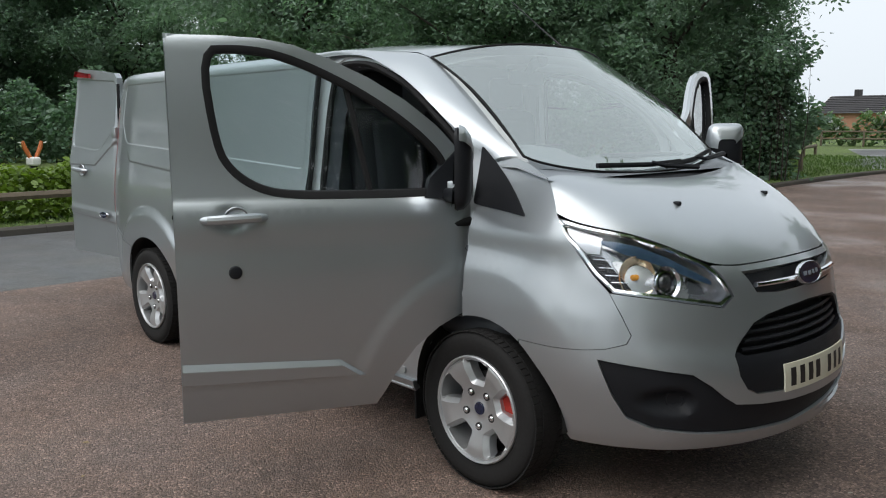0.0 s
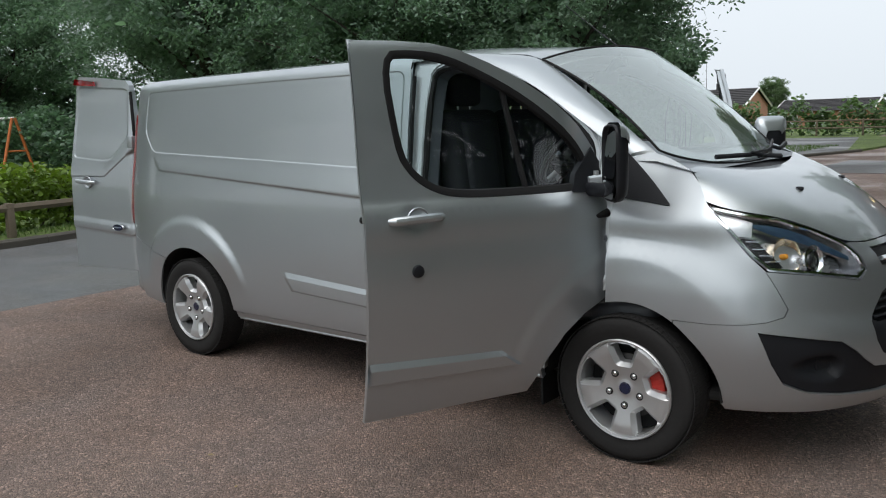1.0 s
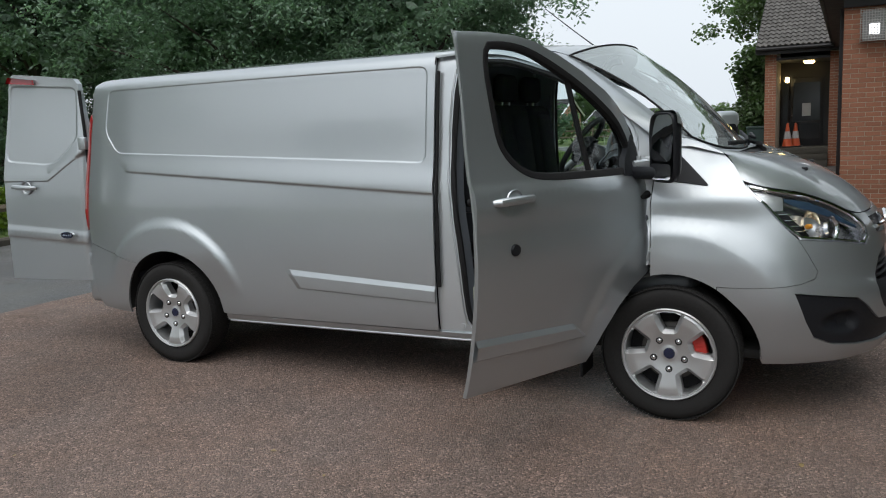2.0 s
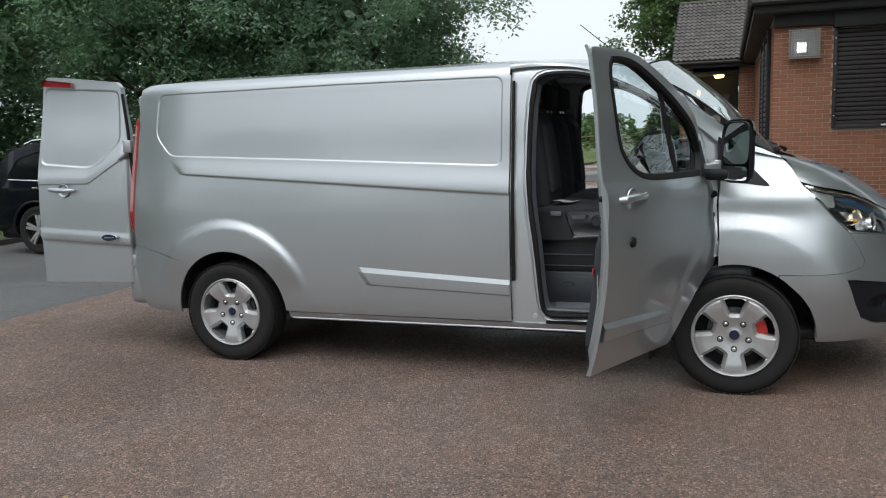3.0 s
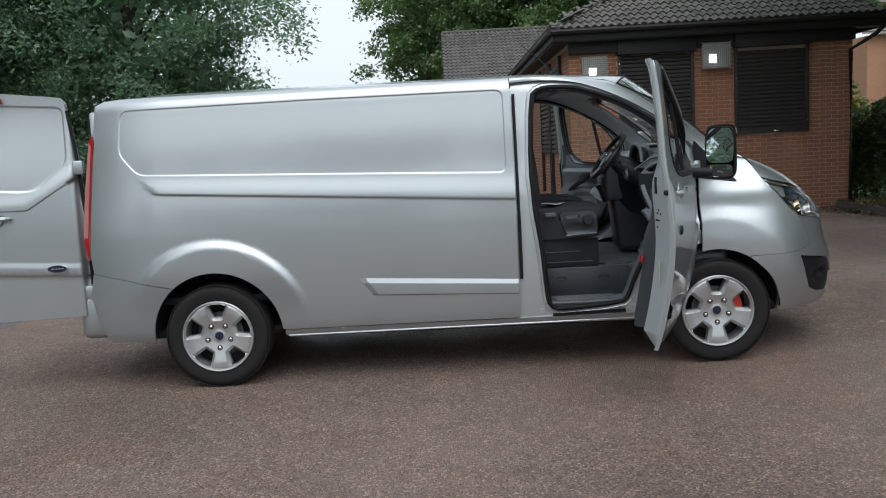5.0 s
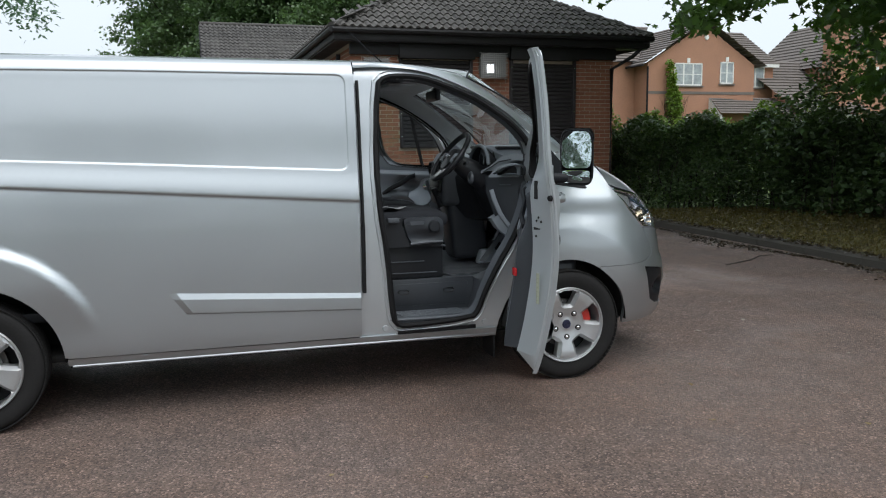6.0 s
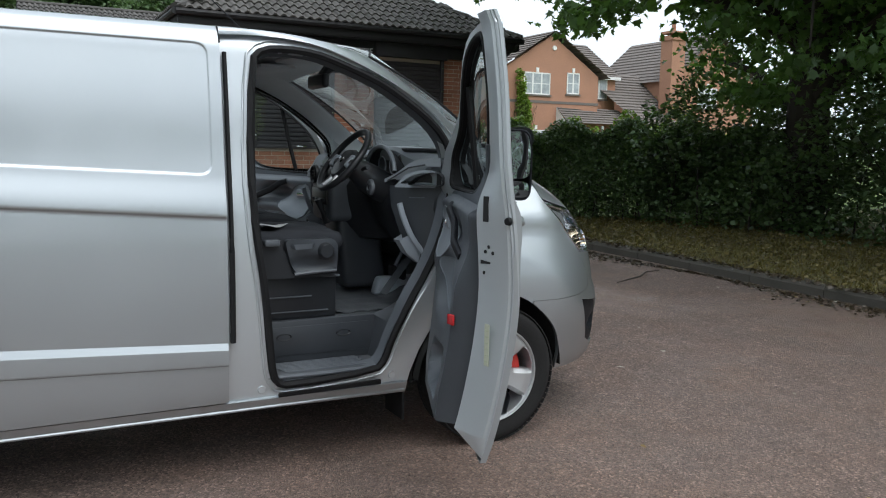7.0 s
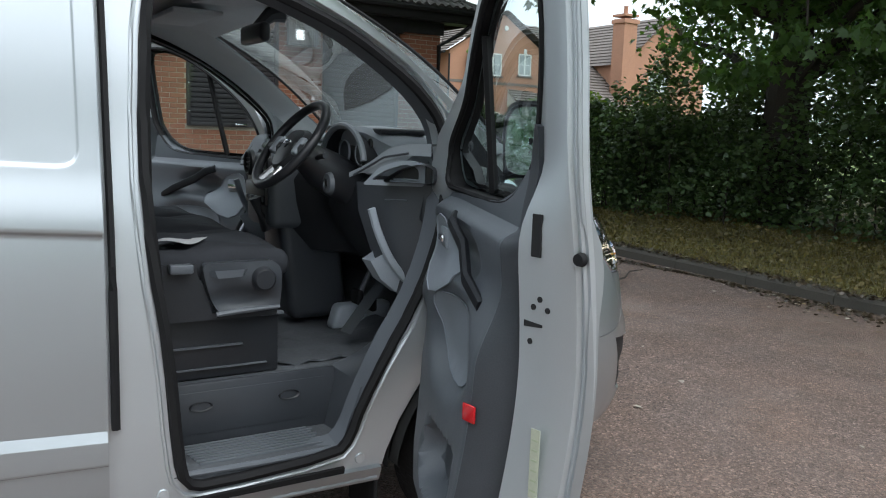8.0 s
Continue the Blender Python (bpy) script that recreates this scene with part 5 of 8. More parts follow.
rd = thing("rear_door", "open silver rear barn door", "van door")
rd.parent = van
del rd["category"]
rout = lambda c: Vector((0, -1, 0))
rlines = [ring_of(grown(RD_PANE, d_)) for d_ in (0.006, 0.0, -0.006, -0.012, -0.018)] + [[(0.012, z_ - 0.054), (0.755, z_ - 0.001)] for z_ in (0.925, 0.905, 0.885, 0.870, 0.832, 0.827, 0.822)] + [[(0.10, 1.36 + 0.155 - d_), (0.35, 1.36 - d_), (0.745, 1.36 - d_)] for d_ in (0.07, 0.10, 0.118, 0.125, 0.132)]
fair(part_keep("skin", flip_out(sheet(RD, rear_pt(0), 0.024, lines=rlines, rim=0.05, rim_dir=(0, -1, 0)), rout), SILVER, rd), lambda x, z: rear_pt(0)(-x, z))
part_keep("inner_panel", flip_out(sheet([((s - .39) * .985 + .39, (z - 1.2) * .985 + 1.2) for s, z in RD], lambda s, z: Vector((-s, 0.055 + 0.085 * sm(0.9, 1.98, z) ** 1.5, z)), 0.08, rim=0.01), lambda c: Vector((0, 1, 0))), SILVER_IN, rd)
part_keep("brake_lamp", flip_out(sheet([(0.455, 1.977), (0.674, 2.006), (0.699, 1.960), (0.447, 1.940)], rear_pt(-0.012), 0.03, rim=0.02), rout), RED_LENS, rd, "red high brake lamp")
h = part("handle", tube([(-0.455, -0.012, 1.186), (-0.475, -0.036, 1.188), (-0.57, -0.040, 1.193), (-0.645, -0.034, 1.199), (-0.66, -0.012, 1.200)], [0.012, 0.017, 0.018, 0.017, 0.012], 10, flat=1.0), SILVER, rd, "silver pull handle")
part("handle_cup", turn_on([(0.050, 0.002), (0.047, -0.003), (0.036, 0.010), (0, 0.016)], 24), SILVER, h).location = (-0.55, -0.009, 1.187)
oval_badge(rd, pose(-0.188, -0.026, 0.838), 0.125, 0.050)
for z in (1.50, 0.66):
    part("hinge", box(-0.03, 0.035, -0.012, 0.03, z - 0.045, z + 0.045, 0.008), SILVER, rd, "silver door hinge")
part("door_seal", tube([(0.012, 0.03, 0.55), (0.012, 0.03, 1.2), (-0.02, 0.06, 1.62), (-0.06, 0.09, 1.88)], 0.012, 6), RUBBER, rd)
rd.matrix_basis = pose(-4.178, -0.812, 0, 0, 0, 7.5)
closed = sheet([(0.02, 0.62), (0.02, 1.3), (0.05, 1.65), (0.09, 1.90), (0.45, 1.95), (0.76, 1.965), (0.79, 1.6), (0.80, 0.62)], lambda s, z: Vector((-4.165 + 0.10 * sm(0.9, 1.95, z) ** 1.5, 0.80 - s, z)), 0.06, rim=0.05, rim_dir=(-1, 0, 0))
part("closed_rear_door", closed, SILVER, van)

# ---- cab interior ----
def soft_box(x0, x1, y0, y1, z0, z1, r=0.05, lean=0.0):
    b = box(x0, x1, y0, y1, z0, z1, r, 4)
    if lean:
        for v in b.verts:
            v.co.x += (v.co.z - z0) * lean
    return b


def cushion_mesh(x0, x1, y0, y1, z0, z1, r, crown=0.012, seams=(), lean=0.0):
    """An upholstered pad: puffed faces with sewn grooves across it."""
    b = box(x0, x1, y0, y1, z0, z1, r, 4)
    bmesh.ops.subdivide_edges(b, edges=[e for e in b.edges if e.calc_length() > 0.12], cuts=7, use_grid_fill=True)
    cx, cy, cz = (x0 + x1) / 2, (y0 + y1) / 2, (z0 + z1) / 2
    for v in b.verts:
        fx, fy, fz = (v.co.x - cx) / (x1 - x0) * 2, (v.co.y - cy) / (y1 - y0) * 2, (v.co.z - cz) / (z1 - z0) * 2
        k = crown * (1 - fx * fx * 0.9) * (1 - fy * fy * 0.9) if z1 - z0 < x1 - x0 else crown * (1 - fz * fz * 0.9) * (1 - fy * fy * 0.9)
        dip = sum(0.007 * math.exp(-((abs(v.co.y - cy) - s) / 0.012) ** 2) for s in seams)
        if z1 - z0 < x1 - x0:
            v.co.z += (k - dip) if fz > 0 else 0
            v.co.z += 0.006 * math.sin(v.co.x * 19 + v.co.y * 11) if fz > 0 else 0
        else:
            v.co.x += (k - dip) if fx > 0 else 0
        if lean:
            v.co.x += (v.co.z - z0) * lean
    return b


part("cab_floor", box(-1.31, 0.0, -0.68, 0.68, 0.60, 0.635, 0.01), MATTING, van, "dark rubber cab floor mat")
mat_bm = sheet(fillet([(-0.70, -0.62), (-0.16, -0.60), (-0.14, -0.22), (-0.50, -0.20), (-0.70, -0.24)], 0.05), lambda u, v: Vector((u, v, 0.640 + 0.012 * (math.sin(u * 31 + v * 9) * math.sin(v * 23)) ** 2 + 0.05 * sm(-0.30, -0.14, u))), 0.03, rim=0.006, rim_dir=(0, 0, 1))
part_keep("footwell_mat", flip_out(mat_bm, lambda c_: Vector((0, 0, 1))), MATTING, van, "worn rubber footwell mat")
part("footwell_front", loft([[(-0.02, -0.80, 0.62), (-0.02, 0.80, 0.62)], [(0.10, -0.80, 0.75), (0.10, 0.80, 0.75)], [(0.13, -0.78, 1.25), (0.13, 0.78, 1.25)]]), CAB_PL, van)
for s in (-1, 1):
    step_ = part("step_well", box(-1.15, -0.54, min(s * 0.68, s * 0.905), max(s * 0.68, s * 0.905), 0.395, 0.442, 0.012), MATTING, van, "ribbed rubber door step")
    for k in range(8):
        y = s * (0.712 + k * 0.021)
        part("rib", box(-1.06 + 0.004 * k, -0.64 + 0.012 * (k % 2), y - 0.0055, y + 0.0055, 0.440, 0.449, 0.003), GREY_PL, step_)
    part("step_edge", tube([(-1.12, s * 0.905, 0.440), (-0.85, s * 0.908, 0.436), (-0.58, s * 0.905, 0.440)], 0.010, 8), GREY_PL, step_)
    riser = part("step_riser", box(-1.16, -0.53, s * 0.685 - 0.012, s * 0.685 + 0.012, 0.43, 0.640, 0.008), CHAR_PL, van, "dark plastic step riser with two finger slots")
    part("riser_panel", box(-1.10, -0.57, s * 0.697 - 0.003, s * 0.697 + 0.003, 0.475, 0.612, 0.003), CHAR_PL, riser)
    for x in (-0.985, -0.695):
        slot_ = part("slot", turn_on([(0.0, s * -0.004), (0.026, s * -0.003), (0.032, s * 0.003), (0.036, s * 0.005), (0.038, 0)], 18), CAB_PL, riser)
        slot_.matrix_basis = Matrix.Translation((x, s * 0.7, 0.565)) @ Matrix.Diagonal((1, 1, 0.42, 1))
    part("step_front", loft([[(-0.575, s * 0.66, 0.43), (-0.565, s * 0.80, 0.43), (-0.60, s * 0.90, 0.43)], [(-0.53, s * 0.66, 0.635), (-0.51, s * 0.80, 0.62), (-0.53, s * 0.90, 0.62)], [(-0.44, s * 0.66, 0.665), (-0.42, s * 0.78, 0.70), (-0.40, s * 0.89, 0.76)], [(-0.25, s * 0.66, 0.70), (-0.25, s * 0.78, 0.84), (-0.20, s * 0.89, 0.95)]]), CHAR_PL, van)
    part("arch_cover", soft_box(-0.36, 0.10, min(s * 0.60, s * 0.88), max(s * 0.60, s * 0.88), 0.60, 0.76, 0.07, 0.15), CHAR_PL, van)


def seat(name, label, y, w, covers=True):
    """A cab seat on its box."""
    t = new(name)
    t.parent = van
    tagged(t, label)
    part("seat_box", box(-1.20, -0.715, y - w / 2 + 0.035, y + w / 2 - 0.02, 0.638, 0.87, 0.012), CAB_PL, t)
    part("cushion", cushion_mesh(-1.24, -0.685, y - w / 2, y + w / 2, 0.955, 1.052, 0.040, 0.016, (w / 2 - 0.10,)), FABRIC, t, "dark grey woven seat cushion")
    part("cushion_panel", cushion_mesh(-1.20, -0.72, y - w / 2 + 0.105, y + w / 2 - 0.105, 1.00, 1.057, 0.02, 0.016), FABRIC_L, t, "patterned grey centre panel")
    part("backrest", cushion_mesh(-1.23, -1.10, y - w / 2, y + w / 2, 1.02, 1.64, 0.055, 0.014, (w / 2 - 0.10,), lean=-0.13), FABRIC, t, "dark grey woven backrest")
    part("backrest_panel", cushion_mesh(-1.20, -1.090, y - w / 2 + 0.105, y + w / 2 - 0.105, 1.12, 1.58, 0.03, 0.014, lean=-0.13), FABRIC_L, t, "patterned grey centre panel")
    part("headrest", soft_box(-1.30, -1.21, y - 0.13, y + 0.13, 1.66, 1.84, 0.05), FABRIC, t)
    for k in (-0.06, 0.06):
        part("headrest_post", tube([(-1.262, y + k, 1.60), (-1.256, y + k, 1.70)], 0.007, 6), CHROME, t)
    part("seat_base", box(-1.22, -0.72, y - w / 2 + 0.005, y + w / 2 - 0.005, 0.85, 0.965, 0.02, 3), CHAR_PL, t)
    if not covers:
        return t
    yc = y - w / 2 - 0.035
    cover = [(-0.985, 1.020), (-0.76, 1.022), (-0.735, 0.995), (-0.735, 0.90), (-0.742, 0.862), (-0.93, 0.858), (-0.955, 0.90), (-0.975, 0.96)]
    lid = lambda u, z: Vector((u, yc - 0.012 * math.exp(-(((u + 0.80) / 0.09) ** 2 + ((z - 0.965) / 0.05) ** 2)) + 0.018 * math.exp(-(((u + 0.86) / 0.10) ** 2 + ((z - 0.905) / 0.035) ** 2) ** 2), z))
    side = part_keep("side_cover", flip_out(sheet(fillet(cover, 0.022), lid, 0.016, rim=0.05, rim_dir=(0, -1, 0)), lambda c_: Vector((0, -1, 0))), CHAR_PL, t, "moulded seat side cover")
    back = [(-1.21, 1.018), (-1.00, 1.018), (-0.995, 0.985), (-0.965, 0.90), (-0.95, 0.862), (-0.742, 0.856), (-0.745, 0.842), (-1.21, 0.842)]
    part_keep("base_cover", flip_out(sheet(back, lambda u, z: Vector((u, yc + 0.014, z)), 0.04, rim=0.04, rim_dir=(0, -1, 0)), lambda c_: Vector((0, -1, 0))), CAB_PL, t)
    part("cover_ledge", tube([(-0.945, yc - 0.006, 0.862), (-0.86, yc - 0.010, 0.870), (-0.742, yc - 0.006, 0.872)], [0.008, 0.010, 0.006], 8), GREY_PL, side)
    part("lever", loft([[(-0.965, yc - 0.012, 1.000), (-0.965, yc - 0.012, 0.985)], [(-0.955, yc - 0.032, 1.002), (-0.945, yc - 0.030, 0.978)], [(-0.865, yc - 0.034, 1.004), (-0.870, yc - 0.030, 0.980)], [(-0.850, yc - 0.012, 1.002), (-0.855, yc - 0.012, 0.985)]]), GREY_PL, side)
    knob = part("knob", turn_on([(0, -0.030), (0.030, -0.029), (0.036, -0.022), (0.040, 0.004)], 24), CAB_PL, side, "round seat knob")
    knob.location = (-0.797, yc - 0.004, 0.966)
    part("belt_buckle", box(-1.085, -1.015, yc - 0.022, yc + 0.012, 0.995, 1.024, 0.006), GREY_PL, t)
    part("base_line", box(-1.19, -0.84, y - w / 2 + 0.024, y - w / 2 + 0.036, 0.742, 0.747, 0.0), GREY_PL, t)
    part("base_line", box(-1.19, -0.76, y - w / 2 + 0.024, y - w / 2 + 0.036, 0.672, 0.676, 0.0), GREY_PL, t)
    part("base_lip", box(-0.79, -0.705, y - w / 2 + 0.015, y - w / 2 + 0.040, 0.832, 0.842, 0.003), GREY_PL, t)
    return t


seat("driver_seat", "dark fabric driver seat with patterned panels", -0.44, 0.50)
seat("passenger_seat", "dark fabric passenger seat with patterned panels", 0.10, 0.44, False)
seat("passenger_seat", "dark fabric passenger seat with patterned panels", 0.56, 0.44, False)

# dashboard: grey upper moulding, black lower half
dash, low_dash = [], []
for k in range(49):
    y = -0.80 + 1.60 * k / 48
    hood = math.exp(-((y + 0.42) / 0.19) ** 4)
    mid = math.exp(-((y - 0.02) / 0.20) ** 4)
    side = sm(0.58, 0.74, abs(y))
    xf = -0.30 - 0.06 * hood + 0.06 * side - 0.20 * mid
    zt = 1.395 + 0.060 * hood - 0.045 * mid - 0.01 * side
    dash.append([(0.26, y, 1.325), (0.08, y, 1.372), (-0.10, y, zt - 0.012), (xf + 0.10, y, zt), (xf + 0.02, y, zt - 0.004), (xf, y, zt - 0.022), (xf + 0.015, y, zt - 0.075), (xf + 0.035 * (1 - mid), y, 1.275)])
    low_dash.append([(xf + 0.034 * (1 - mid), y, 1.279), (xf - 0.02, y, 1.235), (xf - 0.03 + 0.03 * mid, y, 1.15), (xf + 0.02, y, 1.04), (xf + 0.10, y, 0.95), (0.05, y, 0.88)])
dashboard = part_keep("dashboard", flip_out(loft(dash), lambda c_: Vector((-1, 0, 1))), DASH_PL, van, "dark grey moulded dashboard")
part_keep("lower_dash", flip_out(loft(low_dash), lambda c_: Vector((-1, 0, 0))), CAB_PL, dashboard, "black lower half of the dashboard")
part("upper_tray", soft_box(-0.24, -0.02, 0.20, 0.66, 1.378, 1.396, 0.008), CAB_PL, dashboard)
part("top_tray", soft_box(-0.33, -0.14, -0.60, -0.50, 1.425, 1.446, 0.008), CAB_PL, dashboard)
part("top_tray", soft_box(-0.36, -0.20, -0.26, -0.14, 1.43, 1.452, 0.008), CAB_PL, dashboard)
clus = part("instrument_hood", loft([[(-0.395 + 0.055 * j, -0.42 + (0.175 - 0.012 * j) * math.cos(radians(a)), 1.315 + (0.130 - 0.012 * j) * math.sin(radians(a))) for a in range(0, 181, 10)] for j in range(3)] + [[(-0.285, -0.42 + 0.02 * math.cos(radians(a)), 1.33 + 0.02 * math.sin(radians(a))) for a in range(0, 181, 10)]]), CAB_PL, dashboard, "black instrument hood")
part("hood_brow", tube([(-0.392, -0.42 + 0.182 * math.cos(radians(a)), 1.318 + 0.134 * math.sin(radians(a))) for a in range(6, 175, 8)], 0.012, 8), DASH_PL, clus)
part("instrument_glass", box(-0.345, -0.335, -0.56, -0.28, 1.30, 1.41, 0.004), INK, clus)
for y in (-0.49, -0.35):
    dial = part("dial", turn_on([(0, -0.003), (0.040, -0.003), (0.044, 0.0)], 24, axis="X"), CHAR_PL, clus)
    dial.location = (-0.347, y, 1.355)
    part("dial_rim", turn_on([(0.040, -0.004), (0.044, -0.007), (0.047, 0.0)], 24, axis="X"), MID_PL, dial)
part("centre_console", soft_box(-0.56, -0.30, -0.13, 0.17, 1.04, 1.33, 0.035, 0.0), GREY_PL, dashboard)
part("console_foot", soft_box(-0.46, -0.20, -0.10, 0.14, 0.66, 1.08, 0.04, -0.12), CHAR_PL, dashboard)
for y in (-0.075, 0.115):
    vent = part("vent", turn_on([(0, 0.004), (0.036, 0.0), (0.044, -0.012), (0.052, -0.006), (0.054, 0.01)], 22, axis="X"), CAB_PL, dashboard, "round black air vent")
    vent.location = (-0.562, y, 1.29)
    for k in (-0.018, 0.0, 0.018):
        part("vent_slat", box(-0.004, 0.004, -0.034, 0.034, k - 0.003, k + 0.003, 0.001), CHAR_PL, vent)
part("radio", box(-0.572, -0.548, -0.10, 0.14, 1.13, 1.22, 0.008), INK, dashboard)
for k in range(4):
    part("radio_button", box(-0.580, -0.570, -0.085 + k * 0.055, -0.05 + k * 0.055, 1.145, 1.165, 0.004), GREY_PL, dashboard)
part("gear_lever", tube([(-0.54, -0.05, 1.04), (-0.58, -0.06, 1.10), (-0.60, -0.06, 1.16)], [0.030, 0.012, 0.024], 12), CAB_PL, dashboard)

# pod with an arched opening beside each door
for s in (-1, 1):
    along_pod = lambda q, z, d=0.0: Vector((-0.42 + 0.664 * q - 0.747 * d, s * (0.62 + 0.747 * q - 0.664 * d), z))
    face = fillet([(0.026, 1.252), (0.253, 1.256), (0.253, 1.330), (0.205, 1.342), (0.150, 1.336), (0.090, 1.316)], 0.016)
    hole = fillet([(0.058, 1.271), (0.232, 1.273), (0.230, 1.316), (0.188, 1.330), (0.112, 1.307)], 0.014)
    inn_ = lambda c_: Vector((-1, -s, 0))
    pod = part_keep("door_side_pod", flip_out(sheet(face, lambda q, z: along_pod(q, z, 0.012), 0.014, holes=[hole], rim=0.03), inn_), MID_PL, dashboard, "grey pod with an arched opening")
    part_keep("pod_opening", flip_out(sheet(grown(hole, 0.004), lambda q, z: along_pod(q, z, -0.055), 0.03, rim=-0.062), inn_), CAB_PL, pod)
    part("pod_tray", tube([along_pod(0.12, 1.276, -0.01), along_pod(0.17, 1.276, 0.0), along_pod(0.215, 1.276, -0.01)], [0.006, 0.012, 0.006], 8, flat=0.5), MID_PL, pod)
    crown = [[along_pod(q, z, d) for q, z in smooth_line([(-0.02, 1.292), (0.05, 1.325), (0.125, 1.384), (0.20, 1.398), (0.275, 1.400)], 2)] for d in (-0.10, -0.04, 0.0, 0.014)]
    crown.append([along_pod(q, z, 0.014) for q, z in smooth_line([(-0.02, 1.275), (0.045, 1.300), (0.110, 1.340), (0.20, 1.360), (0.275, 1.358)], 2)])
    part_keep("pod_top", flip_out(loft(crown), lambda c_: Vector((-0.6, -0.6 * s, 0.6))), DASH_PL, pod, "grey sloping top of the pod")
    part("pod_seam", tube([along_pod(q, z, 0.018) for q, z in ((0.0, 1.283), (0.05, 1.312), (0.112, 1.350), (0.20, 1.366))], 0.004, 6), CHAR_PL, pod)
    knee = [[along_pod(q, z, d) for q, z, d in row] for row in (((-0.06, 1.262, -0.05), (0.02, 1.262, 0.004), (0.14, 1.262, 0.004), (0.262, 1.262, -0.002)), ((-0.06, 1.16, -0.06), (0.03, 1.16, -0.004), (0.14, 1.16, -0.006), (0.265, 1.16, -0.01)), ((-0.04, 1.02, -0.09), (0.06, 1.02, -0.05), (0.15, 1.02, -0.05), (0.27, 1.02, -0.05)), ((0.0, 0.86, -0.16), (0.10, 0.86, -0.13), (0.17, 0.86, -0.13), (0.29, 0.86, -0.12)))]
    part_keep("knee_panel", flip_out(loft(knee), inn_), CHAR_PL, dashboard, "dark panel below the pod")
    part("panel_line", tube([along_pod(0.10, 1.205, 0.001), along_pod(0.18, 1.207, 0.001)], 0.003, 5), GREY_PL, dashboard)
    rail_ = [(-0.425, 1.180), (-0.400, 1.10), (-0.345, 0.99), (-0.262, 0.905)]
    part("grab_bin", tube([(x, s * 0.735, z) for x, z in smooth_line(rail_, 2)], 0.010, 8, flat=1.5), MID_PL, dashboard, "grey side rail of the door bin")
    pock = [[(x, s * yy, z) for x, yy, z in row] for row in (((-0.350, 0.735, 1.035), (-0.415, 0.715, 1.00), (-0.425, 0.670, 1.00), (-0.36, 0.650, 1.03)), ((-0.315, 0.735, 0.965), (-0.375, 0.715, 0.935), (-0.385, 0.680, 0.935), (-0.33, 0.655, 0.96)), ((-0.265, 0.735, 0.905), (-0.315, 0.715, 0.885), (-0.320, 0.690, 0.885), (-0.28, 0.665, 0.90)))]
    part("drawer_bin", loft(pock, closed=True), MID_PL, dashboard, "small grey pocket")
ign = part("ignition", turn_on([(0, 0.002), (0.015, 0.0), (0.018, -0.008), (0.024, -0.009), (0.036, -0.004), (0.042, 0.010)], 24, axis="X"), GREY_PL, dashboard, "ignition barrel")
ign.location = (-0.485, -0.505, 1.247)
part("key_slot", turn_on([(0, -0.006), (0.009, -0.006), (0.011, 0.0)], 14, axis="X"), INK, ign)
for y in (-0.30, -0.42):
    pedal = part("pedal", tube([(-0.08, y, 1.02), (-0.20, y, 0.90), (-0.25, y, 0.80)], [0.010, 0.010, 0.012], 8), GREY_PL, dashboard)
    part("pedal_pad", box(-0.275, -0.250, y - 0.035, y + 0.035, 0.755, 0.815, 0.008), RUBBER, pedal)
part("accelerator", loft([[(-0.40, -0.54, 0.70), (-0.41, -0.47, 0.70)], [(-0.30, -0.545, 0.83), (-0.31, -0.475, 0.83)], [(-0.22, -0.54, 0.93), (-0.22, -0.48, 0.93)]]), CHAR_PL, dashboard)
part("foot_rest", soft_box(-0.34, -0.10, -0.24, -0.16, 0.64, 0.74, 0.02, 0.3), MID_PL, dashboard)

# steering wheel
st = new("steering_wheel")
st.parent = van
tagged(st, "black three-spoke steering wheel with grey trim")
WHEEL_PL = mat("worn_wheel_leather", (0.020, 0.021, 0.024), rough=0.36, vary=0.2, scale=9, fine=180, bump=0.0004)
rm = bmesh.new()
ring_r = [(0.178 * math.cos(2 * math.pi * k / 48), 0.178 * math.sin(2 * math.pi * k / 48), 0) for k in range(48)]
tube(ring_r, 0.0165, 12, closed=True, bm=rm)
part("rim", rm, WHEEL_PL, st)
pad = part("airbag_pad", loft([[(w_ * a * 0.92 - 0.012, w_ * b, z) for a, b in fillet([(-1.15, -.55), (-1.15, .55), (-0.2, 1.05), (0.85, 0.95), (1.05, 0.4), (1.05, -0.4), (0.85, -0.95), (-0.2, -1.05)], 0.45)] for w_, z in ((0.088, -0.050), (0.088, -0.012), (0.076, 0.004), (0.045, 0.010), (0.01, 0.011))], closed=True), WHEEL_PL, st)
oval_badge(pad, pose(0, 0, 0.006, -90, 0, 0) @ pose(0, 0, 0, 0, -90, 0), 0.055, 0.024)
for s in (-1, 1):
    arm_ = part("spoke", tube([(-0.01, s * 0.065, -0.022), (-0.012, s * 0.11, -0.014), (-0.02, s * 0.168, -0.004)], [0.034, 0.028, 0.020], 10, flat=1.0), WHEEL_PL, st)
    part("switch_panel", soft_box(-0.045, 0.025, min(s * 0.088, s * 0.128), max(s * 0.088, s * 0.128), -0.010, 0.016, 0.010), MID_PL, arm_, "silver switch panel")
    low = part("lower_spoke", tube([(-0.075, s * 0.030, -0.022), (-0.12, s * 0.038, -0.012), (-0.168, s * 0.048, -0.004)], [0.018, 0.015, 0.013], 8), ALLOY, st, "silver lower spoke")
st.matrix_basis = Matrix.Translation((-0.590, -0.42, 1.380)) @ Matrix.Rotation(radians(-52), 4, "Y")
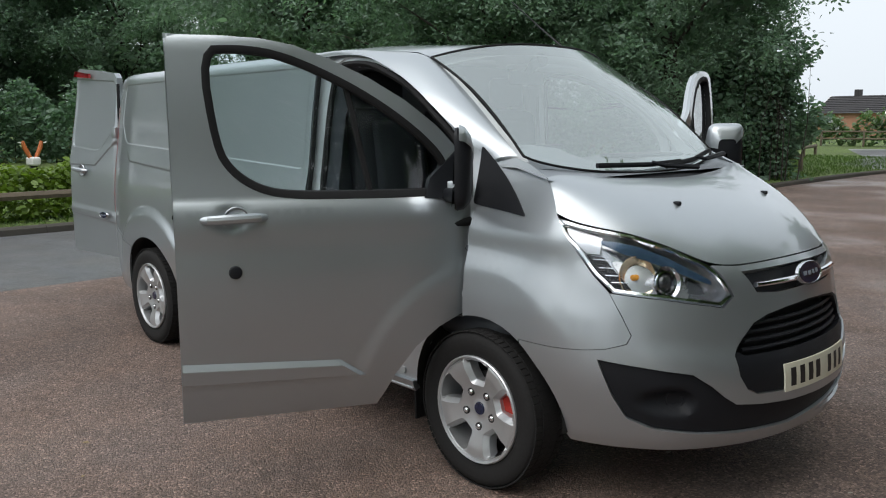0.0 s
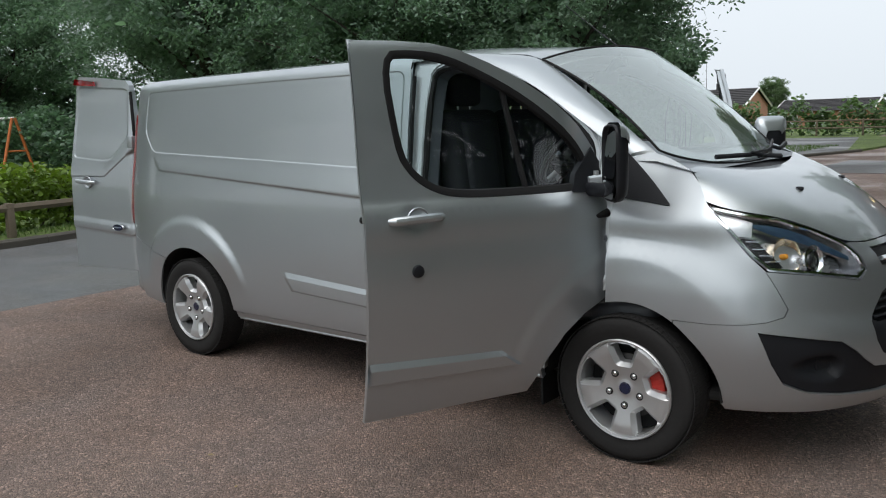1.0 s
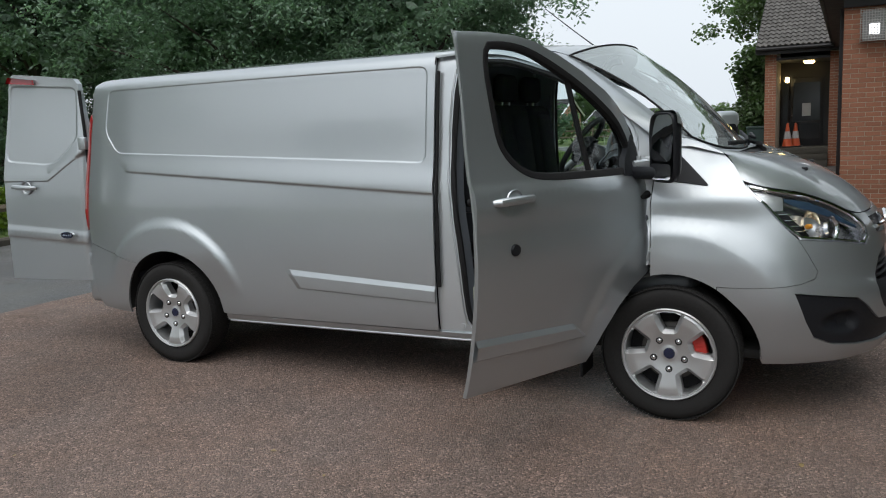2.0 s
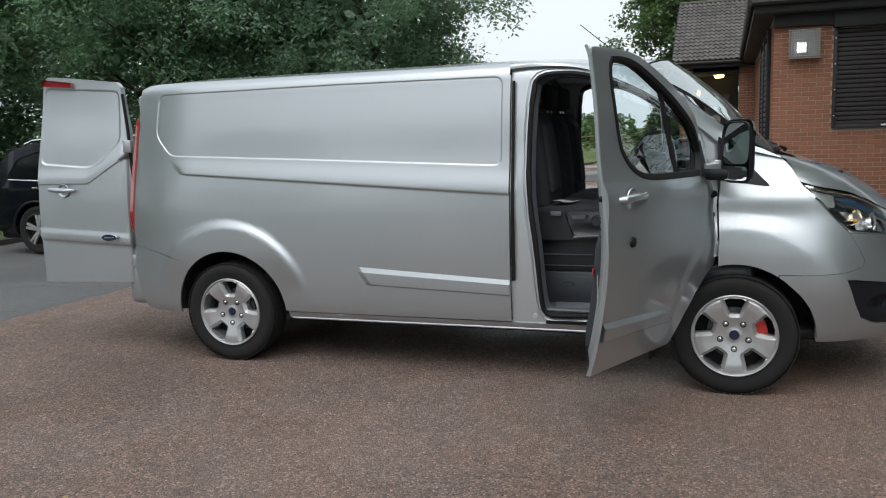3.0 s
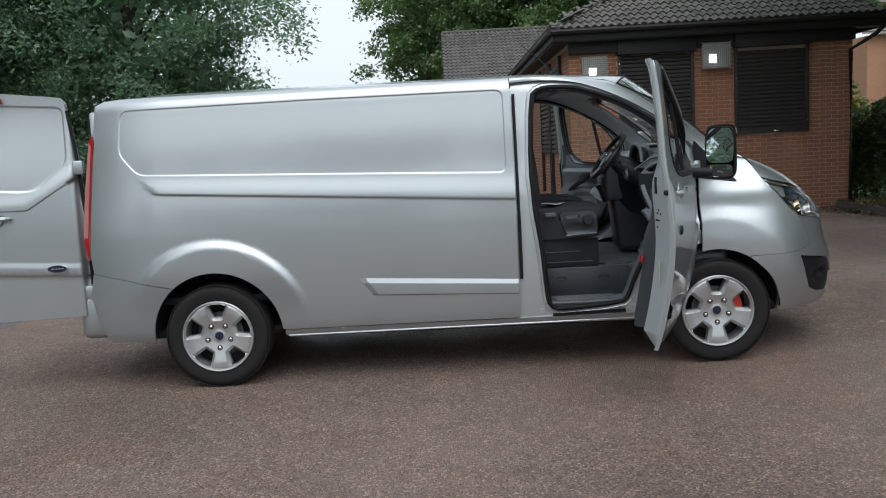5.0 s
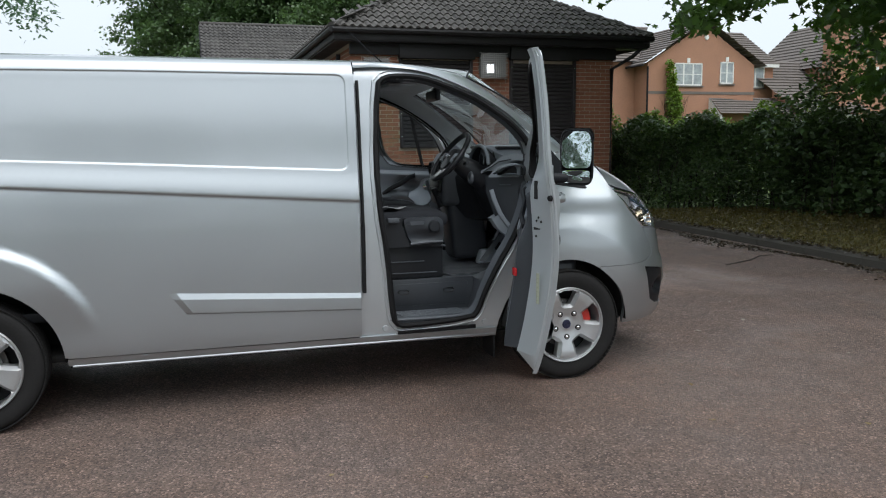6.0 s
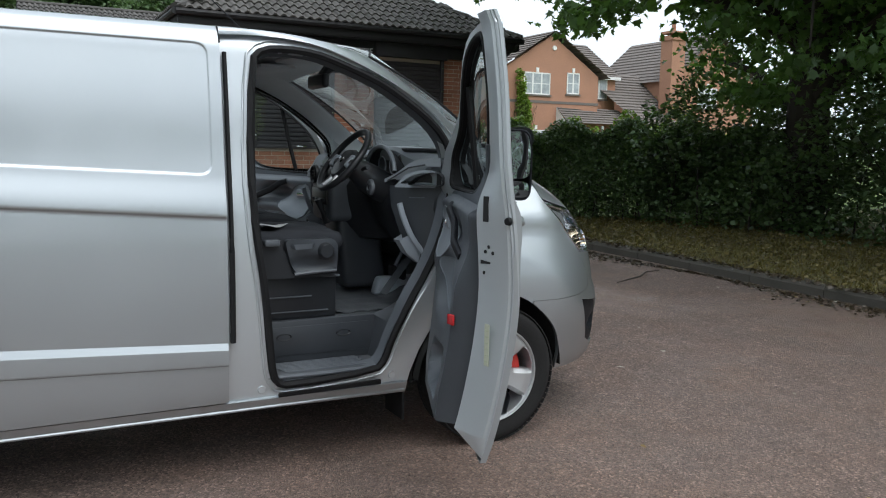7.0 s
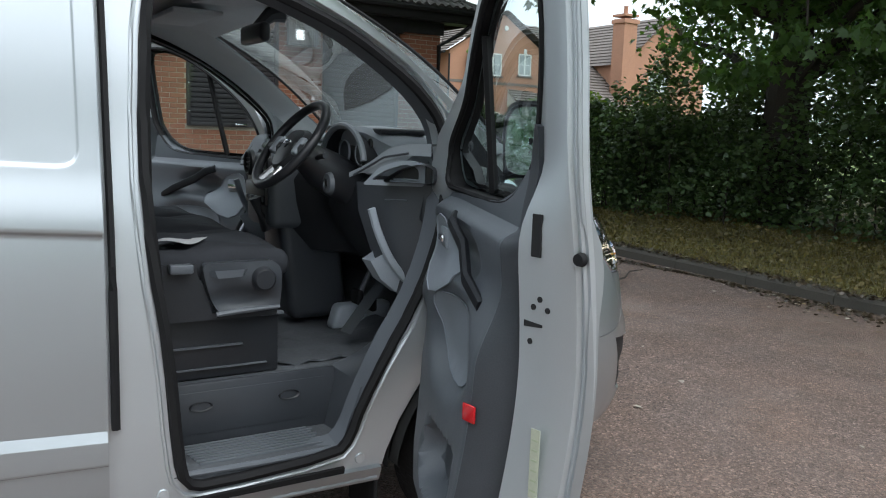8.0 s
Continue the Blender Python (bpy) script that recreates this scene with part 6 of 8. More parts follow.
part("steering_column", loft([[(x, -0.42 + w_ * math.cos(radians(a)), z + h_ * math.sin(radians(a))) for a in range(0, 360, 20)] for x, z, w_, h_ in ((-0.575, 1.355, 0.050, 0.050), (-0.52, 1.318, 0.072, 0.075), (-0.42, 1.265, 0.085, 0.090), (-0.30, 1.21, 0.085, 0.085))], closed=True), CAB_PL, van)
for s in (-1, 1):
    part("stalk", tube([(-0.50, -0.42, 1.325), (-0.525, -0.42 + s * 0.10, 1.340), (-0.53, -0.42 + s * 0.17, 1.348)], [0.012, 0.008, 0.011], 8), CAB_PL, van)

# rear-view mirror and sensor on the screen
rv = part("rear_view_mirror", soft_box(-0.60, -0.56, -0.13, 0.13, 1.755, 1.83, 0.018), CAB_PL, van, "black interior mirror")
part("stem", tube([(-0.57, 0, 1.82), (-0.52, 0, 1.87), (-0.47, 0, 1.885)], [0.02, 0.03, 0.04], 8), CAB_PL, rv)
two("pillar_trim", loft([[Vector(p) + Vector((-0.015, 0.075, -0.02)) for p in A[10:]], [Vector(p).lerp(Vector(q), 0.5) + Vector((-0.02, 0.07, -0.02)) for p, q in zip(A[10:], B[10:])], [Vector(p) + Vector((-0.03, 0.055, -0.03)) for p in B[10:]], [Vector(p) + Vector((-0.005, 0.075, -0.028)) for p in B[10:]]]), HEADLIN, "pale grey pillar trim")
two("sun_visor", soft_box(-0.86, -0.66, -0.62, -0.14, 1.865, 1.885, 0.01), HEADLIN)
two("seat_belt", tube([(-1.19, -0.80, 1.72), (-1.20, -0.80, 1.30), (-1.19, -0.82, 0.95), (-1.17, -0.80, 0.70)], 0.014, 6, flat=0.3), MID_PL)
paper = sheet([(-1.10, -0.60), (-0.985, -0.50), (-0.925, -0.565), (-1.02, -0.66)], lambda u, v: Vector((u, v, 1.076 + 0.02 * abs(u + 1.01) + 0.006 * math.sin(u * 40))), 0.02, rim=0.001, rim_dir=(0, 0, 1))
part("papers", paper, mat("white_paper", (0.42, 0.43, 0.44), rough=0.8), van, "folded white paper on the driver seat")
two("belt_latch", box(-1.178, -1.160, -0.895, -0.878, 1.02, 1.06, 0.006), CHROME)

# ---- ground ----
def ground_mat(name, stones, base, scale, rough=0.85, deep=0.004, wet=0.0):
    m = bpy.data.materials.new(name)
    m.use_nodes = True
    nt = m.node_tree
    b = nt.nodes["Principled BSDF"]
    tc = nt.nodes.new("ShaderNodeTexCoord")
    vo = nt.nodes.new("ShaderNodeTexVoronoi")
    vo.inputs["Scale"].default_value = scale
    big = nt.nodes.new("ShaderNodeTexNoise")
    big.inputs["Scale"].default_value, big.inputs["Detail"].default_value = 0.35, 8
    mid = nt.nodes.new("ShaderNodeTexNoise")
    mid.inputs["Scale"].default_value, mid.inputs["Detail"].default_value = 9, 6
    for n in (vo, big, mid):
        nt.links.new(tc.outputs["Object"], n.inputs["Vector"])
    ramp = nt.nodes.new("ShaderNodeValToRGB")
    ramp.color_ramp.elements[0].color = (*[c * 0.18 for c in stones], 1)
    ramp.color_ramp.elements[1].color = (*[min(1, c * 2.25) for c in stones], 1)
    e = ramp.color_ramp.elements.new(0.72)
    e.color = (*stones, 1)
    nt.links.new(vo.outputs["Color"], ramp.inputs[0])
    mx = nt.nodes.new("ShaderNodeMix")
    mx.data_type = "RGBA"
    mx.inputs["A"].default_value = (*base, 1)
    nt.links.new(ramp.outputs[0], mx.inputs["B"])
    f = nt.nodes.new("ShaderNodeMapRange")
    f.inputs["From Min"].default_value, f.inputs["From Max"].default_value = 0.3, 0.7
    f.inputs["To Min"].default_value, f.inputs["To Max"].default_value = 0.6, 1.0
    nt.links.new(mid.outputs[0], f.inputs["Value"])
    nt.links.new(f.outputs[0], mx.inputs["Factor"])
    g = nt.nodes.new("ShaderNodeMapRange")
    g.inputs["From Min"].default_value, g.inputs["From Max"].default_value = 0.3, 0.7
    g.inputs["To Min"].default_value, g.inputs["To Max"].default_value = 0.64, 1.28
    nt.links.new(big.outputs[0], g.inputs["Value"])
    sc = nt.nodes.new("ShaderNodeVectorMath")
    sc.operation = "SCALE"
    nt.links.new(mx.outputs["Result"], sc.inputs[0])
    nt.links.new(g.outputs[0], sc.inputs["Scale"])
    last = sc.outputs[0]
    if wet:
        # patches of redder and of greyer stones
        hue = nt.nodes.new("ShaderNodeTexNoise")
        hue.inputs["Scale"].default_value, hue.inputs["Detail"].default_value = 1.7, 7
        nt.links.new(tc.outputs["Object"], hue.inputs["Vector"])
        tint = nt.nodes.new("ShaderNodeValToRGB")
        tint.color_ramp.elements[0].position, tint.color_ramp.elements[0].color = 0.36, (1.035, 0.995, 0.965, 1)
        tint.color_ramp.elements[1].position, tint.color_ramp.elements[1].color = 0.64, (0.975, 1.0, 1.025, 1)
        nt.links.new(hue.outputs[0], tint.inputs[0])
        ti = nt.nodes.new("ShaderNodeVectorMath")
        ti.operation = "MULTIPLY"
        nt.links.new(last, ti.inputs[0])
        nt.links.new(tint.outputs[0], ti.inputs[1])
        last = ti.outputs[0]
    nt.links.new(last, b.inputs["Base Color"])
    b.inputs["Roughness"].default_value = rough
    if wet:
        w = nt.nodes.new("ShaderNodeMapRange")
        w.inputs["From Min"].default_value, w.inputs["From Max"].default_value = 0.45, 0.6
        w.inputs["To Min"].default_value, w.inputs["To Max"].default_value = rough, rough - wet
        nt.links.new(big.outputs[0], w.inputs["Value"])
        nt.links.new(w.outputs[0], b.inputs["Roughness"])
    bp = nt.nodes.new("ShaderNodeBump")
    bp.inputs["Distance"].default_value = deep
    bp.inputs["Strength"].default_value = 0.8
    grit = nt.nodes.new("ShaderNodeTexNoise")
    grit.inputs["Scale"].default_value, grit.inputs["Detail"].default_value = scale * 2.2, 4
    nt.links.new(tc.outputs["Object"], grit.inputs["Vector"])
    hm = nt.nodes.new("ShaderNodeMath")
    hm.operation = "MULTIPLY_ADD"
    hm.inputs[1].default_value = 0.9
    nt.links.new(grit.outputs[0], hm.inputs[0])
    nt.links.new(vo.outputs["Distance"], hm.inputs[2])
    nt.links.new(hm.outputs[0], bp.inputs["Height"])
    bp.invert = True
    nt.links.new(bp.outputs[0], b.inputs["Normal"])
    return m


CHIPS = ground_mat("red_brown_chippings", (0.270, 0.193, 0.160), (0.106, 0.078, 0.066), 104, rough=0.8, wet=0.50, deep=0.013)
ASPHALT = ground_mat("grey_asphalt", (0.13, 0.132, 0.135), (0.085, 0.088, 0.092), 140, rough=0.7, deep=0.002, wet=0.3)
GRASS = ground_mat("short_grass", (0.13, 0.19, 0.045), (0.08, 0.12, 0.03), 30, rough=0.95, deep=0.02)
DRYGRASS = ground_mat("dry_mossy_grass", (0.185, 0.165, 0.058), (0.085, 0.080, 0.028), 40, rough=0.95, deep=0.02)
KERB = mat("concrete_kerb", (0.066, 0.060, 0.050), rough=0.9, vary=0.35, scale=3, fine=60, bump=0.003)


def flat(name, pts, z, material, label, category="ground", thick=0.0):
    bm = bmesh.new()
    f = bm.faces.new([bm.verts.new((x, y, z)) for x, y in pts])
    if f.normal.z < 0:
        f.normal_flip()
    if thick:
        r = bmesh.ops.extrude_face_region(bm, geom=[f])
        bmesh.ops.translate(bm, vec=(0, 0, -thick), verts=[v for v in r["geom"] if isinstance(v, bmesh.types.BMVert)])
    bm.normal_update()
    return tagged(part(name, bm, material, None, smooth=False), label, category, kind="structure")


flat("ground", [(-1200, -1200), (1200, -1200), (1200, 1200), (-1200, 1200)], -0.03, GRASS, "wide grass ground reaching to the horizon")
flat("car_park", [(-6.12, -30), (5.9, -30), (5.9, 9.6), (6.0, 60), (-9.5, 60), (-7.0, 26), (-6.75, 16), (-6.05, 2.0), (-6.1, 0.3)], 0.0, CHIPS, "red-brown chipped car park surface", thick=0.05)
flat("road", [(-60, -30), (-6.12, -30), (-6.1, 0.3), (-6.05, 2.0), (-6.75, 16), (-13, 16), (-10.9, 8), (-10.75, 3), (-10.45, 1.2), (-10.4, -1), (-10.8, -14), (-60, -20)], -0.004, ASPHALT, "smooth grey asphalt drive", thick=0.05)
flat("verge", [(5.45, -30), (5.35, -6), (5.3, 0), (5.5, 3), (5.6, 6.5), (5.75, 9.4), (30, 9.4), (60, 9), (60, -30)], 0.10, DRYGRASS, "verge of dry mossy grass", thick=0.2)

flat("grass_bed", [(-1.5, 14.6), (-0.2, 15.2), (-0.2, 18.5), (-1.5, 18.1)], 0.03, GRASS, "small bed of bright grass before the porch", thick=0.08)
flat("porch_path", [(-4.6, 18.2), (-1.5, 18.35), (0.62, 18.7), (0.62, 22.6), (-4.6, 24.0)], 0.012, ASPHALT, "grey paved path to the porch", thick=0.05)

# ---- brick hall ----
MORTAR = mat("mortar", (0.40, 0.35, 0.28), rough=0.95, vary=0.15, scale=6, fine=80)
BRICK = mat("red_brick", (0.292, 0.124, 0.073), rough=0.9, vary=0.38, scale=4, fine=60, bump=0.002, objrand=0.9, island=0.9)
SHUT = mat("brown_shutter_paint", (0.027, 0.023, 0.025), rough=0.55, vary=0.2, scale=3, fine=80)
BARGE = mat("black_stained_timber", (0.014, 0.014, 0.016), rough=0.6, vary=0.3, scale=6, fine=60)
TILE = mat("dark_roof_tile", (0.082, 0.077, 0.072), rough=0.85, vary=0.8, scale=3.5, fine=28, bump=0.004, objrand=0.6, island=0.7)


def wall_box(name, x0, x1, y0, y1, z0, z1, material, label):
    return tagged(part(name, box(x0, x1, y0, y1, z0, z1), material, None, smooth=False), label, "wall", kind="structure")


wall_front = wall_box("wall_front", 0.655, 5.985, 9.56, 9.80, 0, 3.30, MORTAR, "red brick front wall of the hall")
wall_side = wall_box("wall_side", 0.655, 0.90, 9.80, 20.98, 0, 3.30, MORTAR, "brick and timber side wall of the hall")
wall_east = wall_box("wall_east", 5.74, 5.985, 9.80, 16.0, 0, 3.30, MORTAR, "brick east wall of the hall")

# ---- hall: shutters, lamps, bricks and roof ----
def shutter(x0, x1, z0, z1):
    t = thing("roller_shutter", "closed dark brown roller shutter in the brick wall", "shutter", group="shutters")
    n = int((z1 - z0 - 0.06) / 0.075)
    for k in range(n):
        z = z0 + 0.05 + k * 0.075
        b = loft([[(x, 9.555 - d, z + dz) for x in (x0 + 0.05, x1 - 0.05)] for d, dz in ((0, 0), (0.018, 0.012), (0.022, 0.037), (0.018, 0.062), (0, 0.075))])
        part("slat", b, SHUT, t, smooth=True)
    part("guide", box(x0, x0 + 0.06, 9.50, 9.558, z0, z1, 0.006), SHUT, t)
    part("guide", box(x1 - 0.06, x1, 9.50, 9.558, z0, z1, 0.006), SHUT, t)
    part("bottom_bar", box(x0 + 0.05, x1 - 0.05, 9.50, 9.556, z0, z0 + 0.06, 0.006), SHUT, t)
    part("box_cover", box(x0 - 0.02, x1 + 0.02, 9.40, 9.558, z1, z1 + 0.26, 0.01), BARGE, t)
    part("lock_plate", box((x0 + x1) / 2 + 0.02, (x0 + x1) / 2 + 0.20, 9.492, 9.50, z0 + 0.02, z0 + 0.05, 0.003), CHROME, t)
    for k in range(4):
        for x in (x0 + 0.03, x1 - 0.03):
            part("bolt", box(x - 0.012, x + 0.012, 9.494, 9.50, z0 + 0.2 + k * 0.42, z0 + 0.224 + k * 0.42, 0.003), CHROME, t)
    return t


shutter(1.57, 3.00, 1.40, 3.04)
shutter(3.76, 5.15, 1.45, 3.06)


def flood(x0, x1, z0, z1, lit):
    t = thing("caged_floodlight", "grey wall floodlight behind a wire cage", "floodlight", group="floodlights")
    part("housing", box(x0 + 0.02, x1 - 0.02, 9.40, 9.556, z0 + 0.02, z1 - 0.02, 0.02), mat("floodlight_grey", (0.25, 0.25, 0.25), rough=0.6) if "floodlight_grey" not in bpy.data.materials else bpy.data.materials["floodlight_grey"], t)
    part("lamp_window", box(x0 + 0.12, x0 + 0.26, 9.392, 9.40, z0 + 0.10, z0 + 0.25, 0.004), GLOWL if lit else MID_PL, t)
    cage = bmesh.new()
    k = 0
    while x0 + k * 0.038 <= x1:
        tube([(x0 + k * 0.038, 9.36, z0), (x0 + k * 0.038, 9.36, z1)], 0.005, 4, bm=cage)
        k += 1
    k = 0
    while z0 + k * 0.038 <= z1:
        tube([(x0, 9.36, z0 + k * 0.038), (x1, 9.36, z0 + k * 0.038)], 0.005, 4, bm=cage)
        k += 1
    for x in (x0, x1):
        for k in range(9):
            tube([(x, 9.36, z0 + k * (z1 - z0) / 8), (x, 9.55, z0 + k * (z1 - z0) / 8)], 0.005, 4, bm=cage)
    tagged(part("wire_cage", cage, mat("cage_wire", (0.45, 0.45, 0.44), rough=0.5, metal=0.4) if "cage_wire" not in bpy.data.materials else bpy.data.materials["cage_wire"], t), kind="stuff")


GLOWL = glow("lit_floodlight", (0.95, 0.97, 1.0), 3.0)
flood(0.88, 1.36, 2.57, 3.04, True)
flood(3.12, 3.65, 2.70, 3.17, True)

# roof: rows of tiles on the slopes of a hipped roof
EX0, EX1, EY, EZ, PITCH = 0.30, 6.64, 9.20, 3.52, radians(29)
AX, AY = 3.47, 12.4
AZ = EZ + (AX - EX0) * math.tan(PITCH)


def tile_mesh(w=0.30, ln=0.36):
    prof = [(-0.5, 0.030), (-0.40, 0.044), (-0.30, 0.040), (-0.19, 0.010), (-0.08, 0.002), (0.0, 0.030), (0.10, 0.046), (0.20, 0.040), (0.30, 0.010), (0.42, 0.002), (0.5, 0.024)]
    bm = loft([[(a * w, -ln * 0.5, h + 0.040) for a, h in prof], [(a * w, ln * 0.5, h) for a, h in prof]])
    f = loft([[(a * w, -ln * 0.5, h + 0.040) for a, h in prof], [(a * w, -ln * 0.5, h + 0.008) for a, h in prof]])
    merge(bm, f)
    me = bpy.data.meshes.new("tile")
    bm.to_mesh(me)
    bm.free()
    me.materials.append(TILE)
    me.shade_smooth()
    return me


def slope(origin, along_, up, length, run, keep, name_parent, as_parts):
    """Tiles from the eave upwards; keep(s, r) says where the slope has them."""
    a, u = Vector(along_).normalized(), Vector(up).normalized()
    n = a.cross(u)
    basis = Matrix((a, u, n)).transposed().to_4x4()
    me = tile_mesh() if "tile" not in bpy.data.meshes else bpy.data.meshes["tile"]
    count = 0
    rest = bmesh.new()
    r = 0.12
    while r < run:
        s = 0.15
        while s < length:
            if keep(s, r):
                m = Matrix.Translation(Vector(origin) + a * s + u * r + n * random.uniform(0, 0.006)) @ basis @ pose(0, 0, 0, 0, 0, random.uniform(-1.2, 1.2))
                if count < as_parts:
                    o = new("tile", me)
                    o.parent = name_parent
                    o.matrix_basis = m
                    count += 1
                else:
                    rest_ = bmesh.new()
                    rest_.from_mesh(me)
                    rest_.transform(m)
                    tmp = bpy.data.meshes.new("t")
                    rest_.to_mesh(tmp)
                    rest_.free()
                    rest.from_mesh(tmp)
                    bpy.data.meshes.remove(tmp)
            s += 0.30
        r += 0.25
    if rest.verts:
        ob = part_keep("tiles", rest, TILE, name_parent)
        tagged(ob, kind="stuff")
    else:
        rest.free()


hall_roof = thing("roof", "hipped roof of dark weathered clay pantiles", "roof", kind="structure")
apex1, apex2 = Vector((AX, AY, AZ)), Vector((AX, 22.5, AZ))
c = [Vector((EX0, EY, EZ)), Vector((EX1, EY, EZ)), Vector((EX1, 22.5, EZ)), Vector((EX0, 22.5, EZ))]
deck = bmesh.new()
for poly in ((c[0], c[1], apex1), (c[1], c[2], apex2, apex1), (c[3], c[0], apex1, apex2), (c[3], c[2], c[1], c[0])):
    deck.faces.new([deck.verts.new(p) for p in poly])
part("roof_deck", deck, BARGE, hall_roof, smooth=False)
sl = math.hypot(AY - EY, AZ - EZ)
slope((EX0, EY, EZ + 0.01), (1, 0, 0), (0, AY - EY, AZ - EZ), EX1 - EX0, sl, lambda s, r: s > r / sl * (AX - EX0) - 0.1 and s < (EX1 - EX0) - r / sl * (EX1 - AX) + 0.1, hall_roof, 290)
sl2 = math.hypot(AX - EX0, AZ - EZ)
slope((EX0, 22.5, EZ + 0.01), (0, -1, 0), (AX - EX0, 0, AZ - EZ), 22.5 - EY, sl2, lambda s, r: s < (22.5 - EY) - r / sl2 * (AY - EY) + 0.1, hall_roof, 0)
for p in (c[0], c[1]):
    ridge = bmesh.new()
    d = apex1 - p
    k = 0
    while k * 0.38 < d.length:
        q = p + d * (k * 0.38 / d.length)
        q2 = p + d * min(1, ((k * 0.38 + 0.40) / d.length))
        tube([q + Vector((0, 0, 0.035)), q2 + Vector((0, 0, 0.02))], [0.115, 0.10], 8, bm=ridge, flat=0.6)
        k += 1
    part("hip_tiles", ridge, TILE, hall_roof)
gutter = thing("fascia", "black timber fascia, soffit and gutter under the eaves", "fascia", kind="structure")
part("board", box(EX0 + 0.02, EX1 - 0.02, EY + 0.03, EY + 0.06, EZ - 0.20, EZ - 0.005, 0.004), BARGE, gutter)
part("board", box(EX0 + 0.02, EX0 + 0.05, EY + 0.06, 20.7, EZ - 0.20, EZ - 0.005, 0.004), BARGE, gutter)
part("board", box(EX1 - 0.05, EX1 - 0.02, EY + 0.06, 16.4, EZ - 0.20, EZ - 0.005, 0.004), BARGE, gutter)
part("soffit", box(EX0 + 0.05, EX1 - 0.05, EY + 0.06, 9.60, EZ - 0.22, EZ - 0.19, 0.0), BARGE, gutter)
part("soffit", box(EX0 + 0.05, 0.70, 9.60, 20.7, EZ - 0.22, EZ - 0.19, 0.0), BARGE, gutter)
part("gutter", tube([(EX0 - 0.02, EY - 0.03, EZ - 0.03), (EX1 + 0.02, EY - 0.03, EZ - 0.03)], 0.055, 8), BARGE, gutter)
part("gutter", tube([(EX0 - 0.03, EY - 0.03, EZ - 0.03), (EX0 - 0.03, 20.7, EZ - 0.05)], 0.055, 8), BARGE, gutter)
part("downpipe", tube([(EX1 - 0.05, EY + 0.0, EZ - 0.05), (EX1 - 0.30, 9.40, EZ - 0.35), (5.93, 9.50, EZ - 0.6), (5.93, 9.50, 0.1)], 0.04, 8), BARGE, gutter)
part("header_beam", box(0.64, 6.0, 9.46, 9.556, 3.10, 3.32, 0.004), BARGE, gutter)
# timber louvres on the side wall
lou = thing("louvre_screen", "dark timber louvres along the side of the hall", "louvres")
for y0 in (10.6, 12.4):
    for k in range(18):
        part("louvre", box(0.60, 0.652, y0, y0 + 1.5, 1.25 + k * 0.10, 1.32 + k * 0.10, 0.006), BARGE, lou)
    part("post", box(0.58, 0.654, y0 - 0.08, y0, 0.3, 3.2, 0.006), BARGE, lou)
    part("post", box(0.58, 0.654, y0 + 1.5, y0 + 1.58, 0.3, 3.2, 0.006), BARGE, lou)

# rear wing of the hall with the lit entrance
wing_roof = thing("roof", "low gabled wing roof of dark weathered pantiles", "roof", kind="structure")
WX0, WX1, WY, WZ, RY, RZ = -1.70, 3.4, 20.7, 3.42, 24.4, 5.56
wd = bmesh.new()
for poly in (((WX0, WY, WZ), (WX1, WY, WZ), (WX1, RY, RZ), (WX0, RY, RZ)), ((WX0, RY, RZ), (WX1, RY, RZ), (WX1, 28.1, WZ), (WX0, 28.1, WZ))):
    wd.faces.new([wd.verts.new(p) for p in poly])
part("roof_deck", wd, BARGE, wing_roof, smooth=False)
slope((WX0, WY - 0.05, WZ + 0.015), (1, 0, 0), (0, RY - WY, RZ - WZ), 5.1, 4.25, lambda s, r: True, wing_roof, 220)
part("ridge_tiles", tube([(WX0 + k * 0.4, RY, RZ + 0.05 + 0.008 * (k % 2)) for k in range(13)], 0.11, 8, flat=0.7), TILE, wing_roof)
part("verge_board", slab([(WX0 - 0.03, WY, WZ - 0.18), (WX0 - 0.03, WY, WZ), (WX0 - 0.03, RY, RZ), (WX0 - 0.03, RY, RZ - 0.18)], (0.03, 0, 0)), BARGE, wing_roof, smooth=False)
part("fascia_board", box(WX0, 0.66, WY - 0.03, WY, WZ - 0.20, WZ, 0.004), BARGE, wing_roof)
part("wing_gutter", tube([(WX0, WY - 0.09, WZ - 0.05), (0.62, WY - 0.09, WZ - 0.05)], 0.055, 8), BARGE, wing_roof)
wall_box("wall_wing", -1.49, -1.18, 20.98, 27.8, 0, 3.4, MORTAR, "brick end wall of the hall wing")
wall_box("wall_wing_2", 0.22, 3.3, 20.98, 21.25, 0, 3.4, MORTAR, "brick wall beside the entrance")
wall_box("wall_porch", -1.18, 0.22, 22.6, 22.8, 0, 3.4, BARGE, "dark timber wall of the entrance porch")
wall_box("ceiling_porch", -1.18, 0.22, 20.9, 22.6, 3.05, 3.12, BARGE, "dark porch ceiling")
DARKPANE = mat("dark_pane", (0.02, 0.022, 0.024), rough=0.1)
dr = thing("entrance_door", "dark glazed entrance door with a white notice", "door")
part("leaf", box(-0.88, 0.02, 22.53, 22.59, 0.54, 2.58, 0.01), BARGE, dr)
part("pane", box(-0.80, -0.06, 22.52, 22.53, 0.75, 2.45, 0.0), DARKPANE, dr)
part("glazing_bar", box(-0.80, -0.06, 22.505, 22.52, 1.22, 1.30, 0.004), BARGE, dr)
part("notice", box(-0.55, -0.31, 22.496, 22.503, 1.45, 1.83, 0.0), bpy.data.materials["white_paper"], dr, "white paper notice")
part("handle", tube([(-0.83, 22.50, 1.40), (-0.83, 22.46, 1.42), (-0.83, 22.46, 1.72), (-0.83, 22.50, 1.74)], 0.014, 8), CHROME, dr)
